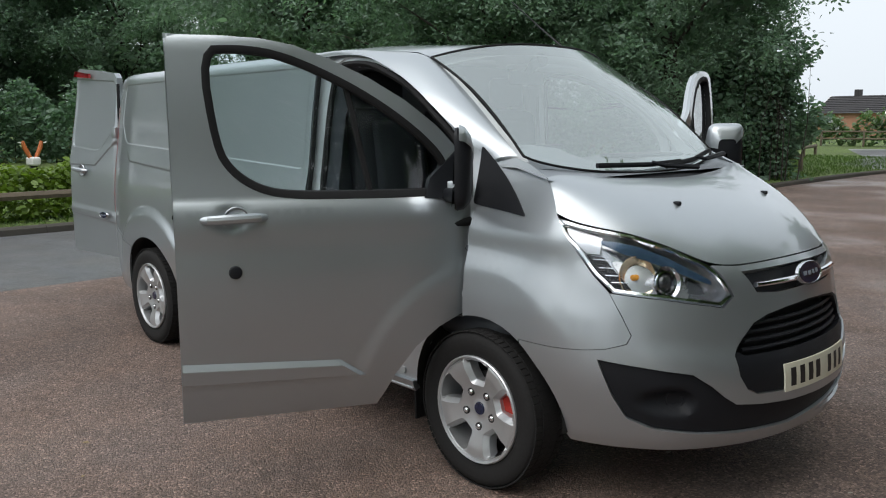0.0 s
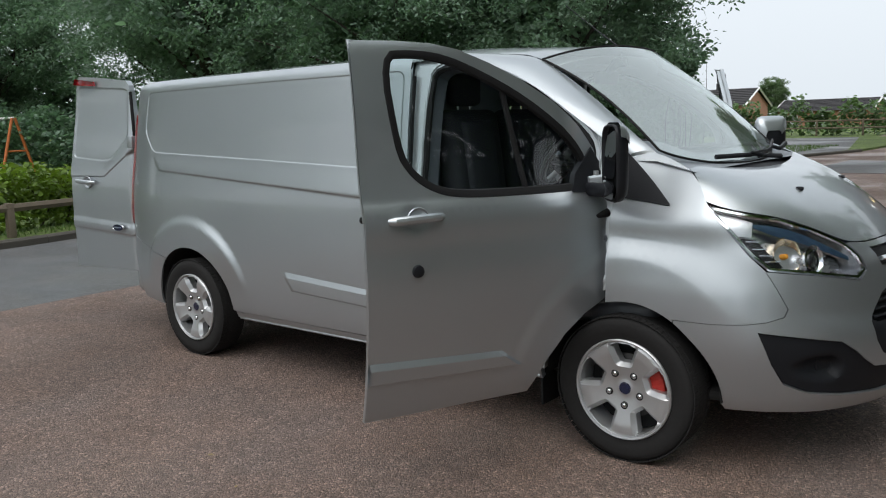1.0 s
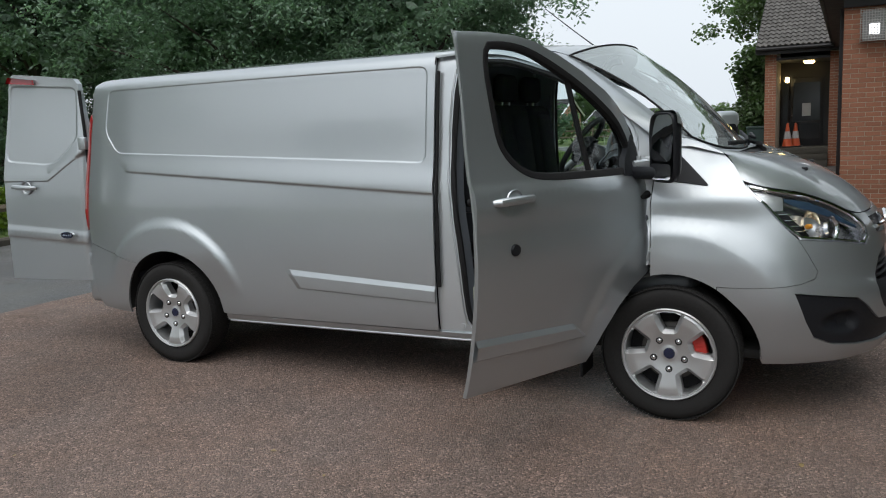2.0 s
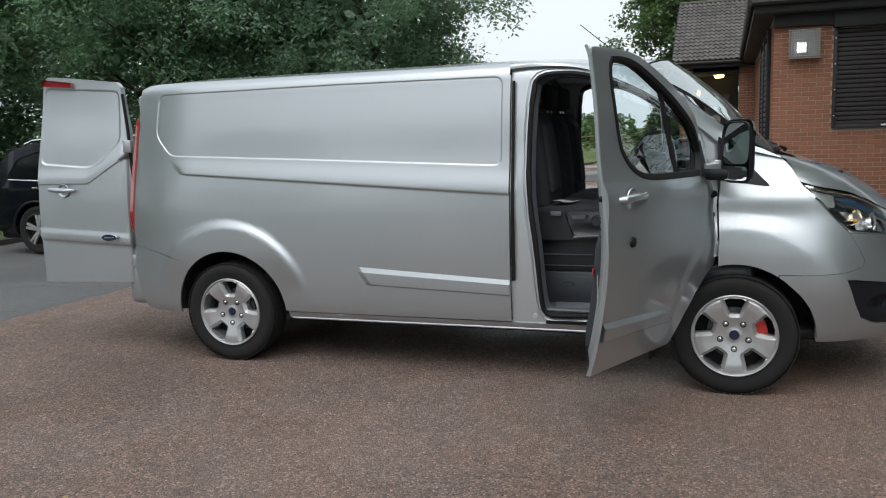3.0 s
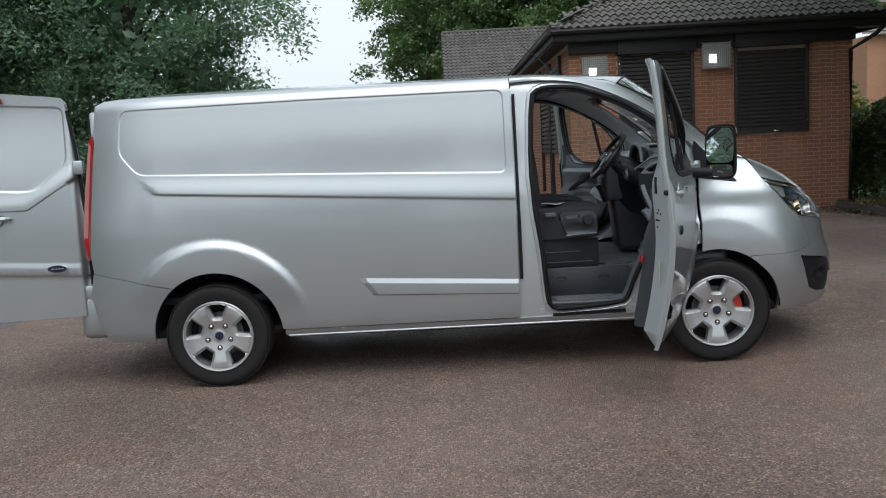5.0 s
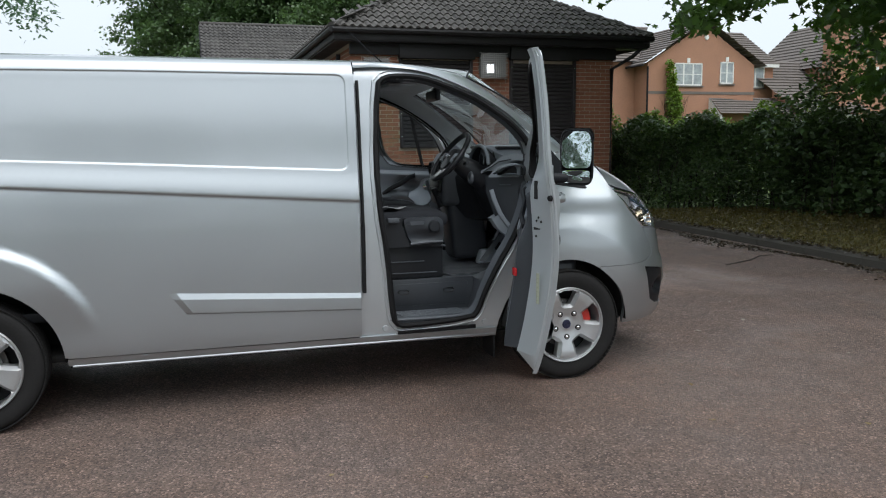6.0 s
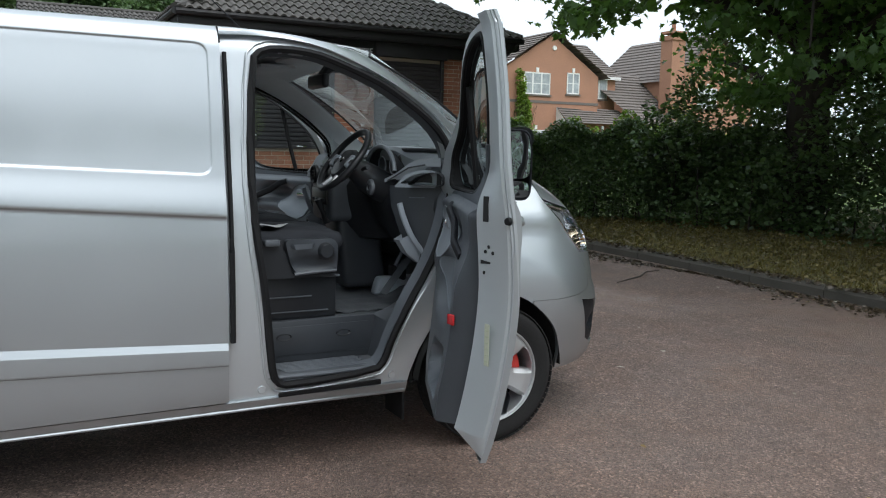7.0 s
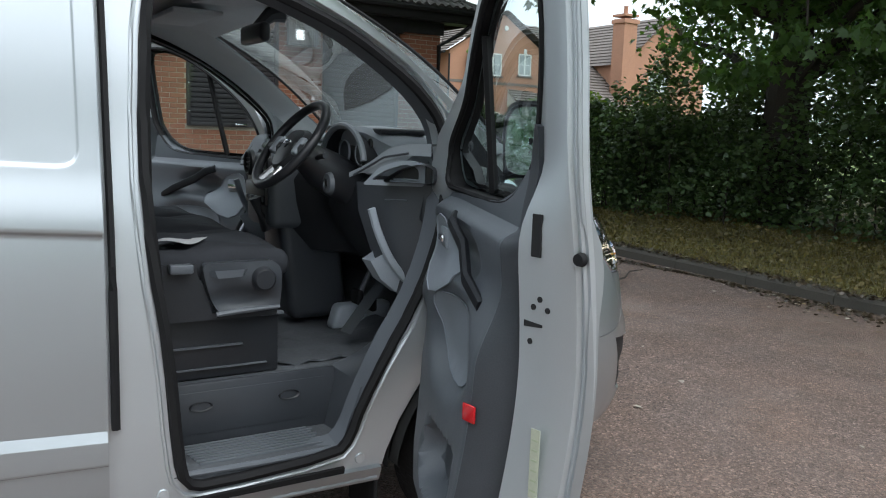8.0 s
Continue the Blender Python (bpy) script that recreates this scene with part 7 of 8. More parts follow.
sp_ = thing("side_panel", "tall glazed panel beside the entrance door", "panel")
part("frame", box(-1.17, -0.92, 22.53, 22.59, 0.54, 2.58, 0.01), BARGE, sp_)
part("pane", box(-1.13, -0.96, 22.52, 22.53, 0.62, 2.5, 0.0), DARKPANE, sp_)
WARM = glow("warm_porch_light", (1.0, 0.72, 0.30), 8.0)
pl = thing("porch_lamp", "lit warm lamp on the porch ceiling", "lamp")
part("bulkhead_lamp", turn_on([(0, 2.96), (0.10, 2.965), (0.145, 3.0), (0.15, 3.05)], 20, axis="Z"), WARM, pl).location = (-0.36, 21.9, 0)
pl2 = thing("wall_lamp", "small lit amber lamp on the porch wall", "lamp")
part("globe", turn_on([(0, 2.45), (0.05, 2.47), (0.07, 2.54), (0.05, 2.62), (0, 2.64)], 14, axis="Z"), WARM, pl2).location = (-0.98, 22.46, 0)
part("bracket", box(-1.0, -0.96, 22.48, 22.53, 2.50, 2.56, 0.006), BARGE, pl2)
for k in range(3):
    t = thing("porch_step", "brick and concrete porch step", "step", group="porch steps")
    part("tread", box(-1.18, 0.22, 20.55 + k * 0.32, 22.6, k * 0.18, 0.18 + k * 0.18, 0.012), KERB, t)


def cone(x, y, z):
    t = thing("traffic_cone", "orange cone with a white band in the porch", "cone", at=(x, y, z), group="porch cones")
    part("cone_body", turn_on([(0.16, 0.03), (0.14, 0.05), (0.03, 0.70), (0, 0.72)], 16, axis="Z"), mat("cone_orange", (0.6, 0.10, 0.03), rough=0.5) if "cone_orange" not in bpy.data.materials else bpy.data.materials["cone_orange"], t)
    part("band", turn_on([(0.109, 0.25), (0.073, 0.47)], 16, axis="Z"), bpy.data.materials["white_paper"], t)
    part("foot", box(-0.19, 0.19, -0.19, 0.19, 0, 0.035, 0.01), BLACK_PL, t)


cone(-0.90, 21.75, 0.54)
cone(-0.70, 22.2, 0.54)
bn = thing("wheelie_bin", "dark green wheeled bin beside the wing", "bin", at=(-1.86, 22.8, 0))
BIN = mat("bin_green", (0.02, 0.045, 0.04), rough=0.5)
taper = soft_box(-0.27, 0.27, -0.3, 0.3, 0.08, 1.10, 0.03)
for v in taper.verts:
    v.co.x, v.co.y = v.co.x * (0.82 + 0.18 * v.co.z), v.co.y * (0.82 + 0.18 * v.co.z)
part("body", taper, BIN, bn)
part("lid", soft_box(-0.29, 0.29, -0.33, 0.32, 1.10, 1.19, 0.03), BIN, bn)
part("handle", tube([(-0.24, 0.34, 1.08), (-0.24, 0.40, 1.10), (0.24, 0.40, 1.10), (0.24, 0.34, 1.08)], 0.016, 8), BIN, bn)
for s in (-1, 1):
    part("wheel", turn_on([(0, -0.03), (0.1, -0.03), (0.1, 0.03), (0, 0.03)], 16, axis="X"), RUBBER, bn).location = (s * 0.22, 0.25, 0.1)

# ---- kerbs ----
def kerb(name, pts, w, h, z, label, left):
    t = thing(name, label, "kerb", kind="structure")
    line = along([(x, y, 0) for x, y in smooth_line(pts, 2)], max(2, int(sum(math.dist(a, b) for a, b in zip(pts, pts[1:])) / 0.92)))
    for a, b in zip(line, line[1:]):
        a, b = Vector(a), Vector(b)
        d = (b - a).normalized()
        b = b - d * 0.008
        n = Vector((-d.y, d.x, 0)) * (1 if left else -1)
        bm = bmesh.new()
        up = Vector((0, 0, z + h + random.uniform(-.004, .004)))
        lo = Vector((0, 0, -0.1))
        prof = [lo, up * 0 + Vector((0, 0, z + h - 0.03)), up + n * 0.03, up + n * w, lo + n * w]
        g = [[bm.verts.new(q + p) for p in prof] for q in (a, b)]
        for i in range(5):
            bm.faces.new((g[0][i], g[0][(i + 1) % 5], g[1][(i + 1) % 5], g[1][i]))
        bm.faces.new(g[0]), bm.faces.new(g[1][::-1])
        part("kerb_stone", bm, KERB, t, smooth=False)


kerb("kerb_east", [(5.30, -8), (5.22, -2), (5.22, 1.0), (5.42, 3.4), (5.52, 6.3), (5.62, 9.4)], 0.14, 0.115, 0.0, "weathered concrete kerb of the verge", False)
kerb("kerb_west", [(-10.75, -14), (-10.42, -1), (-10.45, 1.2), (-10.75, 3.0), (-10.95, 8.0), (-12, 14)], 0.14, 0.11, 0.0, "concrete kerb along the hedge", True)
kerb("kerb_north", [(-6.7, 15.8), (-6.95, 19.5), (-7.0, 24), (-5.5, 30)], 0.14, 0.10, 0.0, "concrete kerb of the green", True)
flat("green_bank", [(-10.57, -14), (-10.57, 1.2), (-10.87, 3.0), (-11.07, 8), (-12.1, 14.2), (-6.85, 15.9), (-7.1, 24), (-5.6, 30), (-5, 46), (-90, 60), (-90, -40), (-12, -40)], 0.08, GRASS, "mown green grass behind the kerb", thick=0.12)

# ---- bricks ----
def brick_mesh():
    me = bpy.data.meshes.new("brick")
    b = box(-0.1075, 0.1075, -0.0065, 0.02, -0.0325, 0.0325, 0.004, 1)
    b.to_mesh(me)
    b.free()
    me.materials.append(BRICK)
    return me


BM = brick_mesh()
VERTS = np.array([v.co[:] for v in BM.vertices])
POLYS = [tuple(p.vertices) for p in BM.polygons]


def bricks(parent, origin, du, length, z0, z1, holes, limit):
    """Stretcher bond: single bricks up to the limit, the rest joined."""
    du = Vector(du)
    n = Vector((0, 0, 1)).cross(du)
    rot = Matrix((du, n, Vector((0, 0, 1)))).transposed().to_4x4()
    vs, fs = [], []
    row, z, count = 0, z0 + 0.0375, 0
    spots = []
    while z < z1:
        gaps = sorted((a, b) for a, b, c_, d in holes if c_ - 0.02 < z < d)
        ends = [0.0] + [v for g_ in gaps for v in g_] + [length]
        for lo, hi in zip(ends[::2], ends[1::2]):
            k = int((lo - 0.225) / 0.225)
            while k * 0.225 < hi:
                a = max(lo, k * 0.225 + 0.1125 * (row % 2))
                b = min(hi, k * 0.225 + 0.1125 * (row % 2) + 0.215)
                if b - a > 0.03:
                    spots.append(((a + b) / 2, z, (b - a) / 0.215))
                k += 1
        z += 0.075
        row += 1
    spots.sort(key=lambda p: abs(p[1] - 2.0) + 0.25 * p[0])
    for s, z, part_of in spots:
        m = Matrix.Translation(Vector(origin) + du * s + Vector((0, 0, z)) - n * random.uniform(-0.002, 0.002)) @ rot @ Matrix.Diagonal((part_of, 1, 1, 1))
        if count < limit:
            o = new("brick", BM)
            o.parent = parent
            o.matrix_basis = m
            count += 1
        else:
            k = len(vs)
            arr = VERTS @ np.array(m.to_3x3()).T + np.array(m.translation)
            vs += arr.tolist()
            fs += [tuple(i + k for i in p) for p in POLYS]
    if vs:
        me = bpy.data.meshes.new("brickwork")
        me.from_pydata(vs, [], fs)
        o = link("brickwork", me, BRICK, parent, smooth=False)
        tagged(o, kind="stuff")


bricks(wall_front, (0.655, 9.56, 0), (1, 0, 0), 5.33, 0.0, 3.12, [(0.92, 2.34, 1.38, 3.4), (3.11, 4.49, 1.43, 3.4)], 300)
bricks(wall_side, (0.655, 20.98, 0), (0, -1, 0), 11.42, 0.0, 3.2, [], 0)
bricks(wall_east, (5.985, 9.56, 0), (0, 1, 0), 6.4, 0.0, 3.2, [], 0)
bricks(bpy.data.objects["wall_wing"], (-1.49, 20.98, 0), (1, 0, 0), 0.31, 0.0, 3.2, [], 0)
bricks(bpy.data.objects["wall_wing_2"], (0.22, 20.98, 0), (1, 0, 0), 0.435, 0.0, 3.2, [], 0)

# ---- trees, hedges and grass ----
LEAF_A = leafmat("ash_leaf", (0.150, 0.230, 0.165), vary=0.55, through_=0.45, warmth=(1.25, 1.5, 1.0))
LEAF_W = leafmat("grey_green_leaf", (0.165, 0.240, 0.185), vary=0.55, through_=0.5, warmth=(1.25, 1.5, 1.0))
LEAF_B = leafmat("light_leaf", (0.105, 0.165, 0.075), warmth=(1.3, 1.5, 0.8))
LEAF_M = leafmat("maple_leaf", (0.090, 0.165, 0.056), through_=0.5)
LEAF_H = leafmat("hedge_leaf", (0.088, 0.142, 0.060), vary=0.75)
LEAF_Y = leafmat("bright_leaf", (0.15, 0.23, 0.04))
BARK = mat("grey_brown_bark", (0.045, 0.037, 0.030), rough=0.95, vary=0.4, scale=3, fine=30, bump=0.01)
rng = np.random.default_rng(7)
LOBES = np.array([(0, 0), (0.22, 0.10), (0.50, 0.12), (0.34, 0.36), (0.42, 0.62), (0.16, 0.56), (0, 1.0), (-0.16, 0.56), (-0.42, 0.62), (-0.34, 0.36), (-0.50, 0.12), (-0.22, 0.10)])
LANCE = np.array([(0, 0), (0.20, 0.35), (0, 1.0), (-0.20, 0.35)])
OVAL = np.array([(0, 0), (0.30, 0.28), (0.27, 0.65), (0, 1.0), (-0.27, 0.65), (-0.30, 0.28)])


def leaves(name, centres, size, shape, material, parent, droop=0.5, spread=1.0, label=""):
    """One leaf at each centre, turned at random and hanging a little."""
    n = len(centres)
    a = rng.uniform(0, 2 * np.pi, n)
    tip = np.stack([np.cos(a) * spread, np.sin(a) * spread, rng.normal(-droop, 0.45, n)], 1)
    tip /= np.linalg.norm(tip, axis=1)[:, None]
    rnd = rng.normal(0, 1, (n, 3)) + np.array([0, 0, 1.2])
    side = np.cross(tip, rnd)
    side /= np.linalg.norm(side, axis=1)[:, None] + 1e-9
    sz = size * rng.uniform(0.65, 1.25, n)
    k = len(shape)
    pts = centres[:, None, :] + sz[:, None, None] * (shape[None, :, 0:1] * side[:, None, :] + shape[None, :, 1:2] * tip[:, None, :])
    up = np.cross(side, tip)
    pts += (sz[:, None, None] * np.abs(shape[None, :, 0:1]) * 0.30) * up[:, None, :]
    me = bpy.data.meshes.new(name)
    me.vertices.add(n * k)
    me.vertices.foreach_set("co", pts.reshape(-1))
    me.loops.add(n * k)
    me.loops.foreach_set("vertex_index", np.arange(n * k, dtype=np.int32))
    me.polygons.add(n)
    me.polygons.foreach_set("loop_start", np.arange(0, n * k, k, dtype=np.int32))
    me.update(calc_edges=True)
    me.validate()
    return link(name, me, material, parent, label, smooth=False)


def clumps(points, per, radius, flat_=0.7):
    """Points scattered round each of the given ones."""
    p = np.repeat(points, per, axis=0)
    d = rng.normal(0, 1, p.shape)
    d /= np.linalg.norm(d, axis=1)[:, None]
    d *= (rng.uniform(0, 1, len(p)) ** 0.45)[:, None] * radius * rng.uniform(0.6, 1.3, len(p))[:, None]
    d[:, 2] *= flat_
    return p + d


def crown_points(n, rx, ry, z0, z1, low=0.0):
    """Clump centres through an uneven crown, denser near its skin."""
    out = []
    ph = rng.uniform(0, 6.28, 8)
    while len(out) < n:
        d = rng.normal(0, 1, 3)
        d /= np.linalg.norm(d)
        az = math.atan2(d[1], d[0])
        lump = 1 + 0.16 * math.sin(2 * az + ph[0]) + 0.12 * math.sin(5 * az + ph[1] + 3 * d[2]) + 0.12 * math.sin(4 * d[2] * 3 + ph[2])
        r = rng.uniform(0.25, 1) ** 0.5 * lump
        p = np.array([d[0] * rx * r, d[1] * ry * r, (z0 + z1) / 2 + d[2] * (z1 - z0) / 2 * r])
        if p[2] > low:
            out.append(p)
    return np.array(out)


def limbs(parent, pts, base_r, height, n=14):
    """Trunk and limbs reaching for some of the crown's points."""
    bm = bmesh.new()
    top = Vector((rng.normal(0, 0.3), rng.normal(0, 0.3), height * 0.75))
    tr = [Vector((0, 0, -0.1)), Vector((0.05, 0, 0.4)), Vector((top.x * .3, top.y * .3, height * 0.28)), Vector((top.x * .6, top.y * .6, height * 0.5)), top]
    tube(tr, [base_r * 1.35, base_r, base_r * .8, base_r * .55, base_r * .15], 10, bm=bm)
    trunk = part("trunk", bm, BARK, parent)
    for i in rng.choice(len(pts), n, replace=False):
        e = Vector(pts[i])
        f = min(0.9, max(0.2, e.z / height * 0.75))
        s = Vector((top.x * f, top.y * f, height * 0.75 * f))
        m = s.lerp(e, 0.5) + Vector((rng.normal(0, .2), rng.normal(0, .2), 0.25))
        part("limb", tube([s, m, e], [base_r * .30, base_r * .18, base_r * .05], 6), BARK, parent)


def tree(name, label, x, y, rx, ry, z0, z1, clump, per, leaf, shape, material, base_r=0.22, crad=0.75, z=0.0):
    t = thing(name, label, "tree", at=(x, y, z))
    pts = crown_points(clump, rx, ry, z0, z1, low=z0 * 0.9)
    limbs(t, pts, base_r, z1)
    crown = leaves("crown", clumps(pts, per, crad), leaf, shape, material, t)
    tagged(crown, kind="stuff")
    core = crown_points(clump, rx * 0.62, ry * 0.62, z0 + 0.18 * (z1 - z0), z1 - 0.15 * (z1 - z0), low=z0)
    tagged(leaves("inner_crown", clumps(core, 9, crad), leaf * 2.2, OVAL, material, t), kind="stuff")
    return t


ash = tree("ash_tree", "broad dark green ash tree with low hanging boughs", -9.8, 16.4, 4.7, 4.2, 1.3, 11.5, 300, 240, 0.14, LANCE, LEAF_A)
wide_tree = tree("ash_tree", "tall dark green tree behind the green", -17.5, 17.0, 5.0, 4.6, 1.2, 13.0, 290, 165, 0.17, LANCE, LEAF_W)
light_tree = tree("lime_tree", "rounded mid-green tree behind the hall", 0.7, 31.0, 4.2, 4.0, 2.0, 12.5, 300, 210, 0.16, OVAL, LEAF_B)


def again(t, x, y, turn, s=1.0, label=None):
    c_ = copy_thing(t, pose(x, y, 0, 0, 0, turn))
    c_.scale = (s, s, s)
    if label:
        c_["label"] = label
    return c_


again(wide_tree, -15.0, 22.5, 70, 1.0)
again(ash, -14.6, 14.2, 130, 1.0)
again(wide_tree, -21.5, 12.5, 200, 1.0)
again(wide_tree, -27.5, 15.5, 40, 1.1)
again(ash, -24, 22, 300, 1.2)
again(wide_tree, -41, 7.5, 120, 1.2)
again(ash, -41, 0.0, 10, 1.3)
again(wide_tree, -38, -8, 250, 1.2)
again(wide_tree, -47, 11, 330, 1.3)
again(ash, -31, 21, 90, 1.3)
again(ash, -40, 13.5, 210, 1.25)
again(light_tree, 3.5, 36, 60, 1.05)
again(light_tree, 9.5, 38, 170, 1.0)
again(light_tree, -23, 34, 280, 0.9)
again(light_tree, 2.0, 35.5, 190, 1.1)
again(light_tree, -30.2, 100, 190, 0.48)
again(light_tree, -15.5, 92, 90, 0.28)
again(light_tree, -12.5, 94, 30, 0.26)
# unseen trees beyond the car park, behind the camera, set to shape paint reflections
for x, y, a, s in ((-16, -47, 0, 1.0), (-5.5, -34, 80, 1.0), (4.5, -46, 160, 1.05), (16, -48, 240, 0.95), (-30, -44, 300, 1.1), (30, -36, 30, 1.1)):
    again(light_tree if a % 160 else wide_tree, x, y, a, s)

light_tree.matrix_basis = pose(-1.0, 41.5, 0, 0, 0, 20) @ Matrix.Diagonal((1.2, 1.2, 1.2, 1))

again(ash, 19, -12, 140, 1.0)
again(wide_tree, 15.2, 0.2, 260, 1.0)
again(wide_tree, 10.8, -5.5, 100, 0.95)
again(wide_tree, 18.8, 8.2, 150, 0.9)

# two unseen trees, added for the rear flank to reflect
again(wide_tree, -18.5, -10.5, 77, 1.1)
again(wide_tree, -25, -14, 190, 1.1)

# maple over the verge
mp = thing("maple_tree", "dark maple with broad lobed leaves over the verge", "tree", at=(10.15, 5.5, 0.1))
mpts = crown_points(640, 5.4, 6.2, 2.0, 10.5, low=2.3)
# the crown's western side is lifted over the drive
lift = (mpts[:, 1] + 5.5 + 0.6 > 1.12 * (mpts[:, 0] + 10.15) - 2.6) & (mpts[:, 2] - 0.7 < 3.4 + 0.24 * (mpts[:, 0] + 5.15))
mpts = mpts[~lift]
limbs(mp, mpts, 0.40, 9.5, 16)
extra = []
for tx, ty, tz, n in ((4.45, 4.5, 3.15, 26), (4.9, 4.9, 3.35, 26), (5.6, 5.1, 3.5, 26), (3.7, 5.6, 3.75, 22), (2.2, 7.0, 4.35, 18), (3.2, 7.0, 4.25, 20), (6.5, 4.0, 3.2, 24), (7.0, 3.2, 2.6, 26), (7.5, 4.2, 2.3, 30), (7.2, 2.2, 2.7, 22), (8.2, 2.0, 2.2, 26), (8.0, 5.0, 2.4, 26)):
    p = np.array([tx - 10.15, ty - 5.5, tz - 0.1])
    extra.append(clumps(p[None, :], n * 4, 0.50, 0.55))
cr = leaves("crown", np.concatenate([clumps(mpts, 70, 0.85)] + extra), 0.15, LOBES, LEAF_M, mp, droop=0.7)
tagged(cr, kind="stuff")
mcore = crown_points(260, 3.6, 4.0, 3.6, 9.5, low=3.4)
tagged(leaves("inner_crown", clumps(mcore, 14, 0.8), 0.42, OVAL, LEAF_M, mp), kind="stuff")
# high leaves out of view, added to shade the drive and verge
over = np.stack([rng.uniform(-6.6, -1.5, 300), rng.uniform(-8.5, 3.2, 300), rng.uniform(5.4, 8.5, 300)], 1)
tagged(leaves("upper_crown", clumps(over, 60, 0.95), 0.20, LOBES, LEAF_M, mp, droop=0.6), kind="stuff")
for e in ((4.45, 4.5, 3.25), (5.2, 5.0, 3.5), (3.4, 6.3, 4.1), (2.2, 7.0, 4.45), (7.0, 3.0, 2.8)):
    b = Vector(e) - Vector((10.15, 5.5, 0.1))
    part("bough", tube([Vector((0, 0, 4.6)), b * 0.5 + Vector((0, 0, 2.9 + 0.1 * b.z)), b], [0.09, 0.045, 0.010], 6), BARK, mp)


def hedge(name, label, pts, h, w, material, n, leaf, shape=OVAL, uneven=0.25, z=0.08):
    """A hedge of dense twigs and leaves along a line."""
    t = thing(name, label, "hedge")
    line = np.array([(x, y) for x, y in along([(a, b) for a, b in smooth_line(pts, 2)], 60)])
    i = rng.integers(0, 59, n)
    f = rng.uniform(0, 1, n)
    p = line[i] * (1 - f[:, None]) + line[i + 1] * f[:, None]
    top = h * (1 + uneven * np.sin(p[:, 0] * 1.7 + p[:, 1] * 1.3) * 0.5 + uneven * 0.5 * np.sin(p[:, 0] * 4.1 - p[:, 1] * 3.3))
    zz = rng.uniform(0, 1, n) ** 0.75 * top
    off = rng.uniform(-1, 1, n) * w / 2 * (0.75 + 0.35 * np.sin(zz * 3 + p[:, 1] * 2))
    d = np.gradient(line, axis=0)[i]
    d /= np.linalg.norm(d, axis=1)[:, None]
    c3 = np.stack([p[:, 0] - d[:, 1] * off, p[:, 1] + d[:, 0] * off, zz + z], 1)
    o = leaves("foliage", c3, leaf, shape, material, t, droop=0.25)
    tagged(o, kind="stuff")
    tw_ = bmesh.new()
    for k in range(60):
        j = rng.integers(0, 59)
        b = Vector((line[j][0] + rng.normal(0, w * .12), line[j][1] + rng.normal(0, w * .12), z - 0.05))
        tube([b, b + Vector((rng.normal(0, .12), rng.normal(0, .12), h * .45)), b + Vector((rng.normal(0, .3), rng.normal(0, .3), h * .85))], [0.02, 0.012, 0.004], 5, bm=tw_)
    tagged(part("twig", tw_, BARK, t), kind="stuff")
    return t


hedge("hedge", "dense clipped dark hedge behind the verge", [(6.4, 11.0), (7.4, 10.3), (8.4, 9.2), (9.6, 8.1), (11.5, 7.0)], 1.75, 1.5, LEAF_H, 52000, 0.075, uneven=0.16)
hedge("shrubbery", "tall loose shrubs under the maple", [(9.0, 8.2), (9.6, 6.8), (10.0, 5.2), (9.8, 3.2), (10.2, 0.5), (11.5, -3), (12, -8)], 2.3, 2.2, LEAF_H, 42000, 0.105, uneven=0.45)
hedge("shrubbery", "dark shrubs behind the maple", [(12.0, 8.5), (12.4, 5.0), (12.6, 1.0), (13, -6)], 3.2, 2.0, LEAF_H, 9000, 0.16, uneven=0.3)
hedge("bright_shrub", "bright yellow-green shrub behind the hedge", [(6.9, 12.3), (9.0, 11.4), (9.9, 10.8), (11.5, 9.5)], 2.12, 0.9, LEAF_Y, 7500, 0.10, uneven=0.3)
hedge("hedge", "leafy green hedge behind the rail", [(-12.2, -12), (-11.75, -1), (-11.8, 1.2), (-12.2, 3.0), (-12.5, 8.0)], 0.88, 1.0, LEAF_Y, 26000, 0.11, uneven=0.25)
hedge("undergrowth", "dark undergrowth below the trees", [(-7.8, 17.0), (-10, 17.6), (-14, 17.5), (-20, 15.5), (-27, 13.5), (-36, 6), (-38, -6)], 2.6, 2.4, LEAF_A, 32000, 0.22, uneven=0.5)
hedge("woodland_edge", "dark woodland edge beyond the green", [(-42, -12), (-42.5, 0), (-42.5, 10), (-41, 19)], 6.5, 3.0, LEAF_A, 26000, 0.42, uneven=0.35)
hedge("skirt_shrub", "low leafy boughs below the ash tree", [(-7.4, 17.2), (-8.4, 18.2), (-9.8, 18.8)], 3.4, 2.6, LEAF_A, 16000, 0.16, uneven=0.5)
hedge("field_hedge", "rough green hedge along the far field", [(-60, 56), (-30, 54), (-12, 54), (0, 54), (16, 54)], 1.7, 2.0, LEAF_B, 16000, 0.34, uneven=0.55)
hedge("ivy", "bright climber on the house wall", [(26.1, 39.6), (27.0, 39.6)], 5.0, 0.5, LEAF_Y, 2500, 0.2, uneven=0.3)
hedge("ivy_hedge", "pale garden shrubs before the house", [(22, 37), (26, 36.5), (30, 36), (40, 33)], 2.2, 1.5, LEAF_Y, 6000, 0.22, uneven=0.4)
hedge("tall_shrub", "tall clipped green shrub beside the bin", [(-2.4, 24.2), (-1.9, 23.8), (-1.2, 23.5)], 3.2, 1.5, LEAF_B, 9000, 0.16, uneven=0.2)

